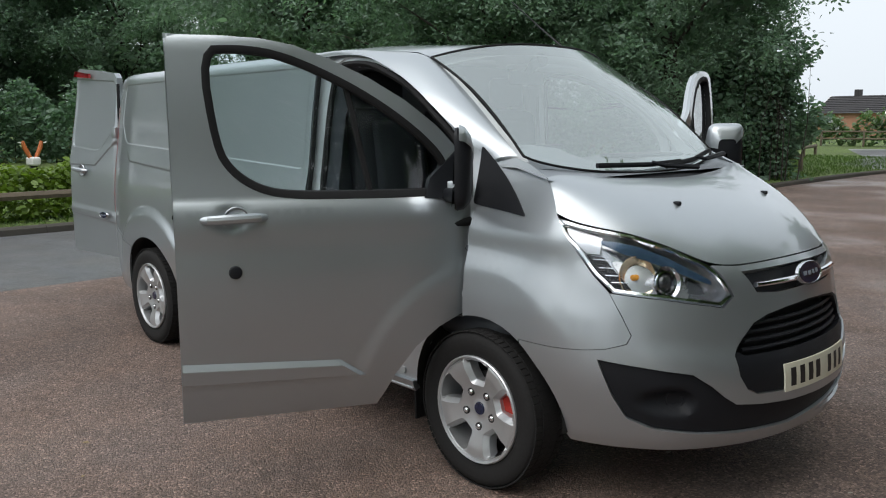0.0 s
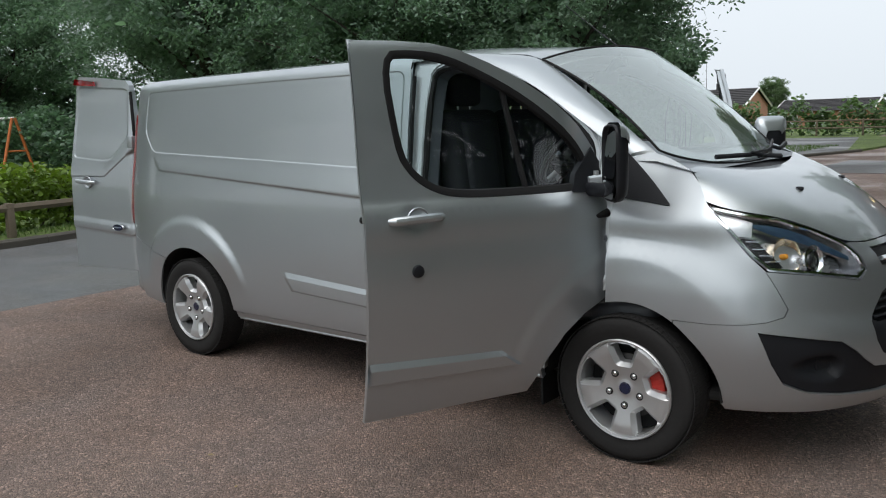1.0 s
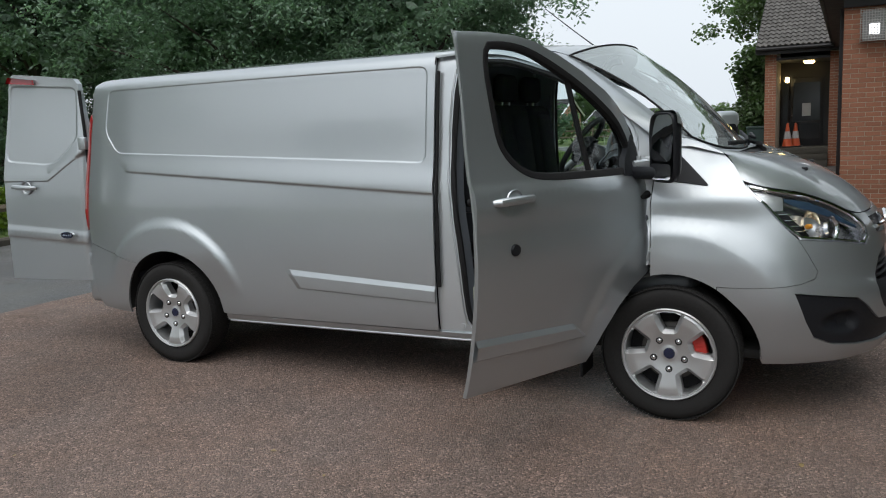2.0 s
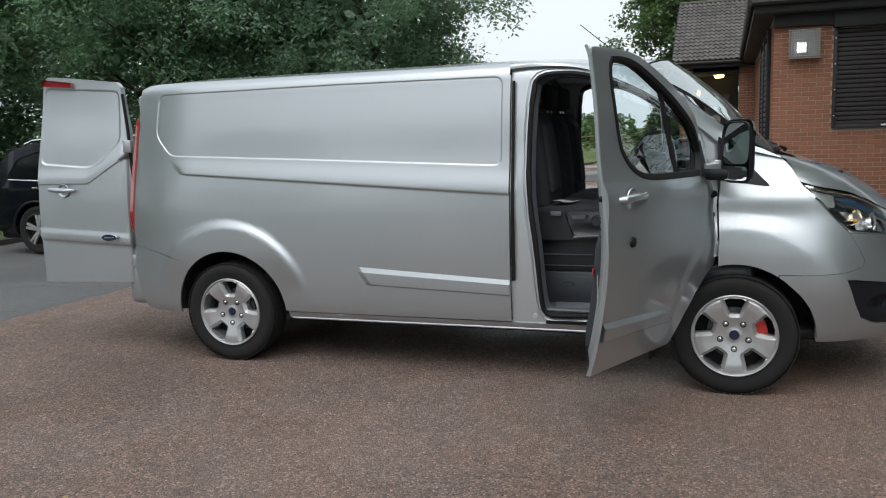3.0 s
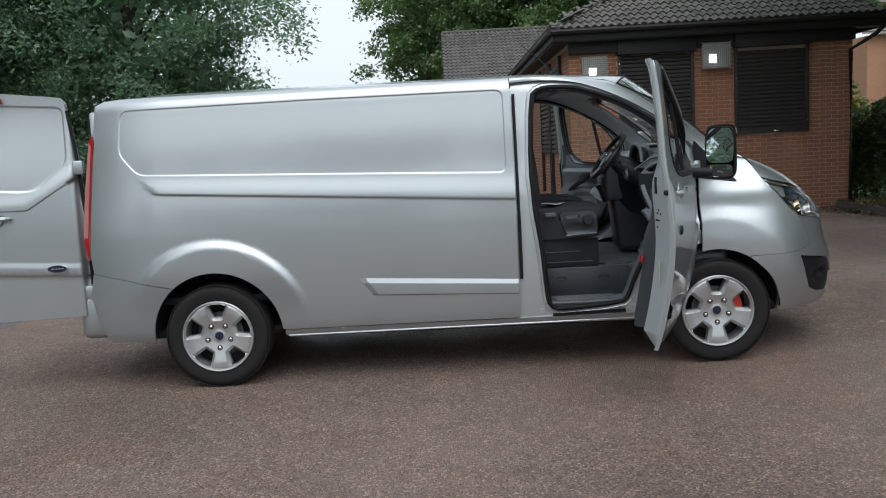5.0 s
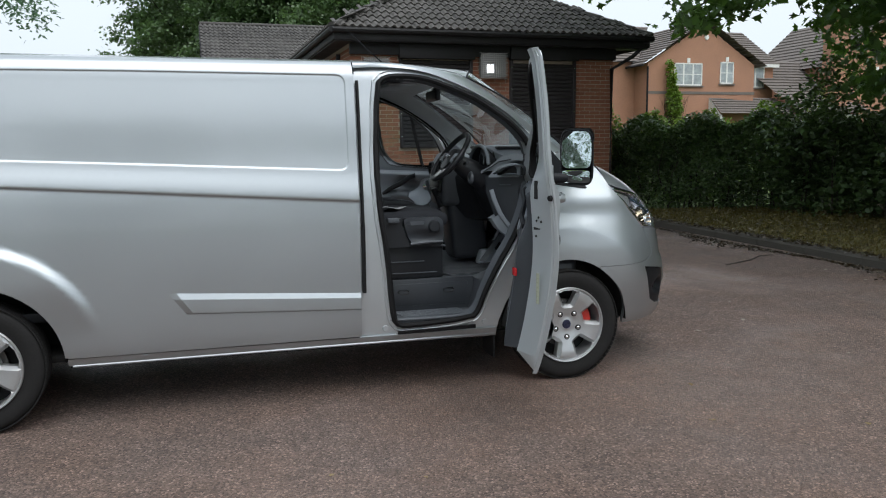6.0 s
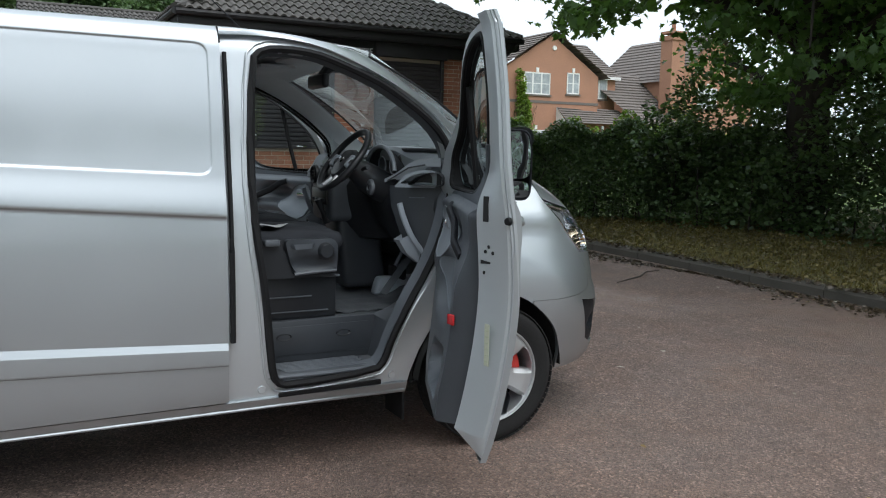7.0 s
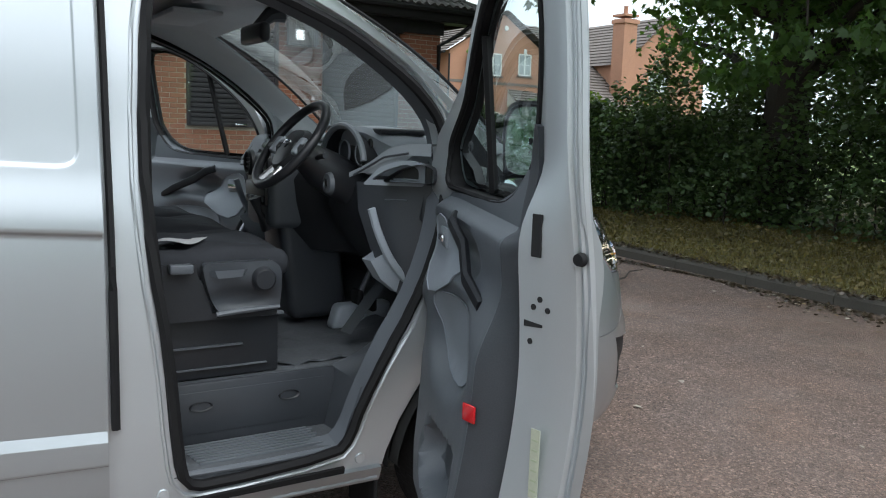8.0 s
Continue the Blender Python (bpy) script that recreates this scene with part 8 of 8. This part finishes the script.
# blades on the verge and fallen leaves
def blades(name, label, n, x0, x1, y0, y1, h, material, z, inside_of=None):
    xy = np.stack([rng.uniform(x0, x1, n), rng.uniform(y0, y1, n)], 1)
    if inside_of:
        xy = xy[[inside_of(a, b) for a, b in xy]]
    c3 = np.concatenate([xy, np.full((len(xy), 1), z)], 1)
    o = leaves(name, c3, h, np.array([(-0.12, 0), (0.12, 0), (0.05, 0.6), (0.0, 1.0)]), material, None, droop=-1.6, spread=0.8)
    tagged(o, label, "grass", kind="stuff")


DRYBLADE = leafmat("dry_grass_blade", (0.115, 0.092, 0.026), vary=0.6)
GREENBLADE = leafmat("green_grass_blade", (0.075, 0.14, 0.03), vary=0.5)
blades("grass", "short dry grass on the verge", 42000, 5.45, 10.5, -4, 9.3, 0.055, DRYBLADE, 0.10, lambda a, b: a > 5.42 + 0.03 * b)
blades("grass_green", "mown green grass behind the rail", 22000, -20, -10.9, -6, 12, 0.08, GREENBLADE, 0.08, lambda a, b: a < -10.9 - max(0, b - 1) * 0.05)
blades("grass_far", "mown grass of the green", 14000, -16, -7.2, 17, 34, 0.10, GREENBLADE, 0.08)
fallen = leafmat("fallen_leaf", (0.30, 0.22, 0.10), vary=0.5, through_=0.1)
pale = mat("pale_dead_leaf", (0.40, 0.36, 0.30), rough=0.9, vary=0.3, scale=5, fine=60)


def fallen_leaf(x, y, s, material):
    bm = bmesh.new()
    a = rng.uniform(0, 6.28)
    vs = []
    for u, v in OVAL * 1.0:
        p = Vector((u * s, (v - 0.5) * s, 0))
        p.rotate(Euler((rng.normal(0, .25), rng.normal(0, .25), a)))
        vs.append(bm.verts.new((p.x, p.y, abs(p.z) * 0.6 + 0.003 + abs(u) * s * 0.25)))
    bm.faces.new(vs)
    o = part("fallen_leaf", bm, material, None, smooth=False)
    o.location = (x, y, 0)
    tagged(o, "small dry fallen leaf on the chippings", "leaf", group="fallen leaves")


LITTER = leafmat("brown_leaf_litter", (0.055, 0.040, 0.024), vary=0.6, through_=0.1)
ly = rng.uniform(-7, 9.2, 5200)
lx = 5.20 + 0.008 * ly + 0.0035 * ly * np.abs(ly) - np.abs(rng.normal(0, 0.20, 5200)) * (0.6 + 0.5 * np.sin(ly * 1.7))
vy = rng.uniform(-4, 9, 2600)
vx = rng.uniform(5.5, 9.5, 2600)
tagged(leaves("fallen_leaves", np.stack([vx, vy, np.full(2600, 0.135)], 1), 0.06, OVAL, leafmat("yellowed_fallen_leaf", (0.15, 0.12, 0.045), vary=0.7, through_=0.1), None, droop=0.0, spread=2.0), "brown and yellowed leaves fallen on the verge", "leaf litter", kind="stuff")
tagged(leaves("leaf_litter", np.stack([lx, ly, np.full(5200, 0.004)], 1), 0.045, OVAL, LITTER, None, droop=-0.1, spread=3.0), "damp brown leaf litter swept against the kerb", "litter", kind="stuff")
ky = rng.uniform(-7, 9.3, 2400)
kx = np.interp(ky, [-8, -2, 1.0, 3.4, 6.3, 9.4], [5.30, 5.22, 5.22, 5.42, 5.52, 5.62]) + rng.uniform(0.0, 0.22, 2400)
tagged(leaves("kerb_litter", np.stack([kx, ky, np.full(2400, 0.122)], 1), 0.05, OVAL, LITTER, None, droop=-0.1, spread=3.0), "damp brown leaves lying along the kerb", "litter", kind="stuff")
fallen_leaf(1.517, -0.105, 0.06, pale)
fallen_leaf(2.098, 0.119, 0.06, pale)
for k in range(70):
    t = rng.uniform(0, 1)
    y = -2 + 9 * t
    x = 5.15 + 0.05 * y - abs(rng.normal(0, 0.55))
    fallen_leaf(x, y, rng.uniform(0.035, 0.075), pale if k % 3 else fallen)
for k in range(46):
    fallen_leaf(rng.uniform(-4, 4.6), rng.uniform(-5.2, 2.5) if k % 2 else rng.uniform(-4.8, -1.3), rng.uniform(0.02, 0.045), pale if k % 2 else fallen)
tw2 = thing("fallen_twig", "thin dark fallen twig beside the kerb", "twig", at=(4.3, 2.9, 0.01))
part("stem", tube([(-0.5, -0.2, 0.01), (0, 0, 0.02), (0.35, 0.3, 0.012), (0.6, 0.35, 0.01)], [0.006, 0.01, 0.008, 0.003], 6), BARK, tw2)

# ---- fences, car, houses ----
WOOD = mat("weathered_rail_timber", (0.13, 0.105, 0.075), rough=0.9, vary=0.35, scale=4, fine=60, bump=0.003)


def rail_fence(label, pts, h, rails, spacing, sec=(0.10, 0.09)):
    t = thing("rail_fence", label, "fence")
    line = along([(x, y, 0.0) for x, y in pts], max(2, int(sum(math.dist(a, b) for a, b in zip(pts, pts[1:])) / spacing) + 1))
    for p in line:
        b = box(-0.055, 0.055, -0.055, 0.055, 0.0, h + 0.03, 0.012)
        b.transform(Matrix.Translation((p[0], p[1], 0.02 + random.uniform(-.02, .01))))
        part("post", b, WOOD, t)
    for a, b in zip(line, line[1:]):
        for z in rails:
            part("rail", tube([Vector(a) + Vector((0, 0, z)), Vector(b) + Vector((0, 0, z + random.uniform(-.01, .01)))], sec[0] / 2, 6, flat=1.1), WOOD, t)
    return t


rail_fence("low weathered timber knee rail along the hedge", [(-11.1, -11.5), (-10.95, -1), (-10.98, 1.2), (-11.3, 3.0), (-11.5, 7.5)], 0.56, (0.52,), 1.55, (0.12, 0.1))
rail_fence("low timber knee rail on the green", [(-8.6, 21.5), (-10.4, 22.2), (-11.3, 25.4), (-12.2, 28.8), (-13.5, 34)], 0.55, (0.50,), 2.4, (0.13, 0.1))
rail_fence("post and rail fence below the trees", [(-13.0, 30), (-20, 30.5), (-28, 30)], 1.1, (0.35, 0.7, 1.05), 2.2)
rail_fence("post and rail fence along the far field", [(-50, 52), (-12, 51.5), (14, 51.5)], 1.0, (0.5, 0.95), 2.6)
flat("path", [(-7.6, 24.5), (-9.6, 27), (-11, 33), (-16, 44), (-9, 46), (-6, 30), (-6.6, 25)], 0.084, ASPHALT, "pale grey path across the green")

# swing frame and spring rocker on the green
ORANGE = mat("orange_paint", (0.55, 0.16, 0.05), rough=0.5, vary=0.2)
sw = thing("swing_frame", "orange play swing frame with a white beam", "swing", at=(-35.6, 9.8, 0.08))
for x, y in ((0, 0), (6.1, -0.1)):
    for dy in (-0.62, 0.62):
        part("leg", tube([(x, y + dy, 0), (x, y + dy * 0.08, 2.15)], 0.055, 8), ORANGE, sw)
    part("crosspiece", tube([(x, y - 0.36, 0.95), (x, y + 0.36, 0.95)], 0.035, 8), ORANGE, sw)
part("beam", tube([(0, 0, 2.15), (6.1, -0.1, 2.15)], 0.045, 8), mat("white_paint", (0.7, 0.7, 0.68), rough=0.5), sw)
for x in (1.7, 4.3):
    for dx in (-0.22, 0.22):
        part("chain", tube([(x + dx, 0, 2.12), (x + dx, 0, 0.50)], 0.012, 5), bpy.data.materials["white_paint"], sw)
    part("swing_seat", box(x - 0.25, x + 0.25, -0.09, 0.09, 0.46, 0.50, 0.012), RUBBER, sw)
rk = thing("spring_rocker", "orange and white spring rocker on the grass", "rocker", at=(-22.55, 3.98, 0.08))
part("spring", turn_on([(0.10, 0.0), (0.12, 0.04), (0.09, 0.09), (0.12, 0.15), (0.09, 0.21), (0.12, 0.27), (0.09, 0.33), (0.10, 0.38)], 16, axis="Z"), RUBBER, rk)
part("seat", soft_box(-0.32, 0.32, -0.12, 0.12, 0.38, 0.62, 0.06), bpy.data.materials["white_paint"], rk)
for dy in (-0.25, 0.25):
    part("arm", tube([(0, dy * 0.2, 0.55), (0, dy * 0.85, 0.90), (0, dy, 1.06)], [0.05, 0.065, 0.05], 8), ORANGE, rk)
    part("grip", tube([(0, dy * 0.92, 1.0), (0.02, dy * 1.5, 1.03)], 0.022, 6), bpy.data.materials["white_paint"], rk)

# dark crossover parked beyond the van; built facing +x from its rear axle
CARP = mat("black_car_paint", (0.004, 0.005, 0.009), rough=0.2, vary=0.1, coat=0.3, spec=0.2)
car = thing("parked_car", "black crossover car parked by the kerb", "car", at=(-9.28, 4.18, 0), rz=3)


def car_half(x, z):
    w = 0.90 - 0.03 * sm(-0.4, -0.95, x) * 3 - 0.10 * sm(2.9, 3.6, x)
    if z > 0.95:
        w -= 0.36 * (z - 0.95) ** 1.2
    w -= 0.05 * sm(0.45, 0.2, z)
    return w


ctop = [(-0.86, 0.98), (-0.72, 1.28), (-0.50, 1.46), (-0.2, 1.55), (0.4, 1.60), (1.1, 1.59), (1.6, 1.50), (2.05, 1.28), (2.35, 1.08), (2.9, 1.00), (3.3, 0.88), (3.48, 0.72)]
side_out = [(-0.90, 0.35), (-0.94, 0.6), (-0.90, 0.9)] + ctop + [(3.52, 0.5), (3.45, 0.25)] + arc(2.65, 0.345, 0.39, -10, 190, 16) + arc(0, 0.345, 0.39, -10, 190, 16)
win = fillet([(-0.50, 1.08), (-0.36, 1.34), (-0.05, 1.44), (0.5, 1.50), (1.1, 1.49), (1.5, 1.40), (1.95, 1.12), (1.0, 1.06), (0.2, 1.05)], 0.06)
for s in (-1, 1):
    cs = sheet(side_out, lambda x, z: Vector((x, s * car_half(x, z), z)), 0.07, holes=[win], rim=0.03)
    bd = part_keep("body_side", flip_out(cs, lambda c_: Vector((0, s, 0.2))), CARP, car)
    part_keep("side_glass", flip_out(sheet(win, lambda x, z: Vector((x, s * (car_half(x, z) - 0.012), z)), 0.1, rim=0), lambda c_: Vector((0, s, 0))), mat("dark_car_glass", (0.004, 0.005, 0.006), rough=0.08, spec=0.3) if "dark_car_glass" not in bpy.data.materials else bpy.data.materials["dark_car_glass"], bd)
    part("window_strip", tube([Vector((x, s * (car_half(x, z) + 0.004), z)) for x, z in dense([(-0.45, 1.06), (0.2, 1.035), (1.0, 1.045), (1.95, 1.10)], 0.2, False)], 0.010, 6), CHROME, bd)
    part("handle", box(-0.02, 0.18, s * 0.92 - 0.015, s * 0.92 + 0.015, 0.93, 0.955, 0.008), CHROME, bd)
    part("handle", box(0.95, 1.15, s * 0.92 - 0.015, s * 0.92 + 0.015, 0.93, 0.955, 0.008), CHROME, bd)
    part("arch_trim", tube([Vector((x, s * (car_half(x, z) + 0.004), z)) for x, z in arc(0, 0.345, 0.41, 0, 180, 16)], 0.03, 6, flat=0.6), BLACK_PL, bd)
    part("sill_trim", box(0.35, 2.3, s * 0.86 - 0.03, s * 0.86 + 0.03, 0.24, 0.36, 0.02), BLACK_PL, bd)
    part("roof_rail", tube([(-0.35, s * 0.62, 1.55), (-0.2, s * 0.62, 1.60), (0.9, s * 0.62, 1.65), (1.3, s * 0.62, 1.60)], 0.016, 6), CHROME, bd)
sk = [[(x, car_half(x, z) * f, z + (0.03 if x > -0.5 else 0) * (1 - abs(f) ** 2)) for f in [-1 + k / 6 for k in range(13)]] for x, z in smooth_line([(-0.90, 0.35), (-0.94, 0.6), (-0.90, 0.9)] + ctop + [(3.52, 0.5), (3.45, 0.25)], 1)]
part("body_top", loft(sk), CARP, car)
part("rear_screen", loft([[(x - 0.012, y * 0.82, z + 0.006) for y in (-0.8, -0.4, 0, 0.4, 0.8)] for x, z in ((-0.84, 1.02), (-0.73, 1.27), (-0.56, 1.43))]), bpy.data.materials["dark_car_glass"], car)
part("spoiler", box(-0.72, -0.42, -0.62, 0.62, 1.46, 1.50, 0.02), CARP, car)
part("underbody", box(-0.85, 3.4, -0.7, 0.7, 0.2, 0.5, 0.05), UNDER, car)
for s in (-1, 1):
    part("tail_lamp", box(-0.93, -0.72, s * 0.80 - 0.06, s * 0.80 + 0.06, 0.92, 1.05, 0.02), RED_LENS, car)
cw = new("wheel")
cw.parent = car
part("tyre", turn_on([(0.225, -0.1), (0.30, -0.112), (0.335, -0.09), (0.345, 0), (0.335, 0.09), (0.30, 0.112), (0.225, 0.1)], 40), TYRE, cw)
rim_b = part("rim", turn_on([(0.228, -0.09), (0.238, -0.105), (0.225, -0.11), (0.21, -0.08), (0.20, 0.05)], 40), INK, cw)
for k in range(5):
    for da in (-8, 8):
        b = box(-0.020, 0.020, -0.10, -0.06, 0.04, 0.222, 0.008)
        b.transform(Matrix.Rotation(2 * math.pi * k / 5 + radians(da), 4, "Y"))
        part("spoke", b, ALLOY, rim_b)
part("hub", turn_on([(0, -0.10), (0.04, -0.10), (0.055, -0.07)], 20), ALLOY, rim_b)
part("disc", turn_on([(0, -0.02), (0.20, -0.02)], 24), DARK_IN, rim_b)
cw.matrix_basis = pose(0, -0.80, 0.345)
for x, y, a in ((2.65, -0.80, 0), (0, 0.80, 180), (2.65, 0.80, 180)):
    w = copy_thing(cw, pose(x, y, 0.345, 0, 0, a))
    w.parent = car

# ---- houses ----
HBRICK = mat("orange_house_brick", (0.38, 0.20, 0.130), rough=0.9, vary=0.18, scale=1.2, fine=14, bump=0.004)
HROOF = mat("grey_brown_roof_tile", (0.155, 0.135, 0.122), rough=0.9, vary=0.2, scale=1.5, fine=9, bump=0.01)
WHITE = mat("white_frame", (0.75, 0.75, 0.73), rough=0.5, vary=0.06)
# the pale pane colour paints in reflected sky, along with light curtains
PANEG = mat("house_pane", (0.33, 0.36, 0.37), rough=0.12, vary=0.5, scale=1.0, fine=4)


def courses(parent, p0, p1, p2, p3, n, material=None):
    """A roof slope with rows of tiles as steps; p0 p1 the eave, p3 p2 the ridge."""
    p0, p1, p2, p3 = map(Vector, (p0, p1, p2, p3))
    bm = bmesh.new()
    nrm = (p1 - p0).cross(p3 - p0).normalized()
    if nrm.z < 0:
        nrm = -nrm
    last = None
    for k in range(n):
        a, b = k / n, (k + 1) / n
        for f, h in ((a, 0.11), (b, 0.05)):
            row = [bm.verts.new(p0.lerp(p3, f) + nrm * h), bm.verts.new(p1.lerp(p2, f) + nrm * h)]
            if last:
                bm.faces.new((last[0], last[1], row[1], row[0]))
            last = row
    return part("roof", bm, material or HROOF, parent, smooth=False)


def window(parent, x0, x1, z0, z1, y, lights=2, bars=True):
    """A window in a wall that faces -y: frame, panes, sill."""
    w = part("window", merge(merge(merge(box(x0, x0 + 0.07, y - 0.04, y + 0.06, z0, z1), box(x1 - 0.07, x1, y - 0.04, y + 0.06, z0, z1)), box(x0, x1, y - 0.04, y + 0.06, z1 - 0.08, z1)), box(x0, x1, y - 0.04, y + 0.06, z0, z0 + 0.08)), WHITE, parent, "white framed casement window")
    step_ = (x1 - x0) / lights
    for k in range(lights):
        part("pane", box(x0 + k * step_ + 0.05, x0 + (k + 1) * step_ - 0.02, y - 0.014, y + 0.02, z0 + 0.06, z1 - 0.06), PANEG, w)
        if k:
            part("mullion", box(x0 + k * step_ - 0.05, x0 + k * step_ + 0.05, y - 0.035, y + 0.02, z0 + 0.06, z1 - 0.06), WHITE, w)
    if bars:
        part("glazing_bar", box(x0 + 0.06, x1 - 0.06, y - 0.02, y - 0.002, (z0 + z1) / 2 - 0.02, (z0 + z1) / 2 + 0.02), WHITE, w)
    part("sill", box(x0 - 0.08, x1 + 0.08, y - 0.10, y + 0.02, z0 - 0.10, z0), HROOF, w)
    part("keystone", box((x0 + x1) / 2 - 0.10, (x0 + x1) / 2 + 0.10, y - 0.05, y + 0.02, z1 + 0.02, z1 + 0.30), WHITE, w)
    return w


house = thing("house", "orange brick two-storey house with a front gable", "house")
YF = 40.0
wall = part("wall", merge(box(24.9, 32.6, YF, YF + 7.5, 0, 6.35), box(32.6, 35.0, YF + 1.2, YF + 7.5, 0, 6.45)), HBRICK, house, smooth=False)
gb = slab([(24.95, YF, 6.35), (32.55, YF, 6.35), (28.85, YF, 8.75)], (0, 0.3, 0))
part("gable", gb, HBRICK, house, smooth=False)
part("side_wall", box(22.4, 24.9, YF + 1.6, YF + 7.5, 0, 6.5), HBRICK, house, smooth=False)
part("band_course", box(24.86, 32.65, YF - 0.03, YF, 4.45, 4.62), HROOF, house)
courses(house, (24.4, YF - 0.35, 6.15), (24.4, YF + 7, 6.15), (28.85, YF + 7, 8.95), (28.85, YF - 0.35, 8.95), 14)
courses(house, (33.3, YF + 7, 6.15), (33.3, YF - 0.35, 6.15), (28.85, YF - 0.35, 8.95), (28.85, YF + 7, 8.95), 14)
courses(house, (21.9, YF + 1.2, 6.45), (24.9, YF + 1.2, 6.45), (27.5, YF + 4.5, 9.1), (23.2, YF + 4.5, 9.1), 14)
courses(house, (31.5, YF + 0.9, 6.45), (35.2, YF + 0.9, 6.45), (34.6, YF + 4.2, 8.9), (30.5, YF + 4.2, 8.9), 14)
part("eave_board", box(32.5, 35.2, YF + 0.85, YF + 0.95, 6.3, 6.5), WHITE, house)
window(house, 26.75, 28.75, 4.98, 6.36, YF, 3)
window(house, 30.05, 31.05, 5.12, 6.48, YF, 2)
window(house, 32.9, 34.3, 5.0, 6.4, YF + 1.2, 2, False)
window(house, 26.75, 28.75, 1.7, 2.75, YF, 3)
window(house, 29.9, 30.9, 1.4, 2.75, YF, 2)
window(house, 33.0, 34.2, 1.4, 2.75, YF + 1.2, 2)
part("alarm_box", turn_on([(0, -0.06), (0.14, -0.06), (0.16, 0.0)], 14), WHITE, house).location = (29.0, YF - 0.02, 7.95)
courses(house, (29.3, YF - 1.3, 3.15), (35.4, YF - 1.3, 3.15), (34.6, YF + 0.6, 4.25), (29.3, YF + 0.1, 4.25), 7)
part("porch_flank", slab([(29.3, YF - 1.25, 3.1), (29.3, YF, 3.1), (29.3, YF, 4.2)], (0.08, 0, 0)), WHITE, house)
for x in (29.4, 32.2, 35.2):
    part("porch_post", box(x - 0.06, x + 0.06, YF - 1.2, YF - 1.08, 0, 3.1), WHITE, house)
part("downpipe", tube([(24.85, YF - 0.08, 6.1), (24.85, YF - 0.08, 0.2)], 0.06, 6), BLACK_PL, house)
part("gutter", tube([(24.3, YF - 0.4, 6.15), (24.3, YF + 6, 6.15)], 0.08, 6), BLACK_PL, house)
part("garage_wing", box(35.0, 39.8, YF - 1.5, YF + 5, 0, 3.2), mat("pale_render", (0.62, 0.60, 0.57), rough=0.9, vary=0.1), house, smooth=False)
courses(house, (34.7, YF - 1.9, 3.2), (40.3, YF - 1.9, 3.2), (38.4, YF + 3.0, 6.9), (33.2, YF + 3.0, 6.9), 18)
second = thing("house", "orange brick house with a tall chimney", "house")
part("wall", box(38.2, 46, YF - 1.0, YF + 8, 0, 6.4), HBRICK, second, smooth=False)
part("gable", slab([(38.2, YF - 1.0, 6.4), (46, YF - 1.0, 6.4), (42.1, YF - 1.0, 9.6)], (0, 0.3, 0)), HBRICK, second, smooth=False)
courses(second, (37.9, YF - 1.3, 6.25), (37.9, YF + 8, 6.25), (42.1, YF + 8, 9.8), (42.1, YF - 1.3, 9.8), 14)
courses(second, (46.3, YF + 8, 6.25), (46.3, YF - 1.3, 6.25), (42.1, YF - 1.3, 9.8), (42.1, YF + 8, 9.8), 14)
ch = part("chimney", merge(merge(box(37.6, 38.75, YF - 1.4, YF - 0.3, 0, 9.3), box(37.5, 38.85, YF - 1.5, YF - 0.2, 9.0, 9.25)), box(37.55, 38.8, YF - 1.45, YF - 0.25, 9.45, 9.6)), HBRICK, second, "tall orange brick chimney", smooth=False)
part("chimney_pot", turn_on([(0.16, 0), (0.14, 0.5), (0.17, 0.55)], 12, axis="Z"), HBRICK, ch).location = (38.15, YF - 0.85, 9.6)
window(second, 40.5, 42.3, 4.6, 6.0, YF - 1.0, 3)


DARKROOF = mat("dark_slate_tile", (0.040, 0.038, 0.040), rough=0.85, vary=0.25, scale=1.5, fine=9, bump=0.01)


def plain_house(name, label, x, y, w, d, h, rise, rz, chim=True):
    t = thing(name, label, "house", at=(x, y, 0), rz=rz)
    part("wall", box(-w / 2, w / 2, -d / 2, d / 2, 0, h), HBRICK, t, smooth=False)
    for s in (-1, 1):
        part("gable", slab([(s * w / 2 - (0.3 if s > 0 else 0), -d / 2, h), (s * w / 2 - (0.3 if s > 0 else 0), d / 2, h), (s * w / 2 - (0.3 if s > 0 else 0), 0, h + rise)], (0.3, 0, 0)), HBRICK, t, smooth=False)
        courses(t, (-w / 2 - 0.3, s * (d / 2 + 0.4), h - 0.15), (w / 2 + 0.3, s * (d / 2 + 0.4), h - 0.15), (w / 2 + 0.3, 0, h + rise + 0.1), (-w / 2 - 0.3, 0, h + rise + 0.1), 10, DARKROOF)
        part("barge_board", tube([(s * (w / 2 + 0.32), -d / 2 - 0.4, h - 0.15), (s * (w / 2 + 0.32), 0, h + rise + 0.12), (s * (w / 2 + 0.32), d / 2 + 0.4, h - 0.15)], 0.12, 4), WHITE, t)
    if chim:
        part("chimney", box(-1.0, -0.45, -0.35, 0.35, h + rise - 0.4, h + rise + 0.75), DARKROOF, t, smooth=False)
    for k in range(max(1, int(w / 3.2))):
        window(t, -w / 2 + 0.8 + k * 3.2, -w / 2 + 2.3 + k * 3.2, h - 1.7, h - 0.5, -d / 2, 2)
    return t


plain_house("house", "red brick house with a dark roof beyond the field", -30.5, 85, 6.2, 8, 2.45, 1.6, 0)
plain_house("bungalow", "long low bungalow with a dark roof", -22.6, 96, 9.5, 8, 1.65, 1.1, 0, False)
plain_house("bungalow", "long low bungalow with a dark roof", 1.0, 96, 14, 9, 2.2, 1.8, 0)
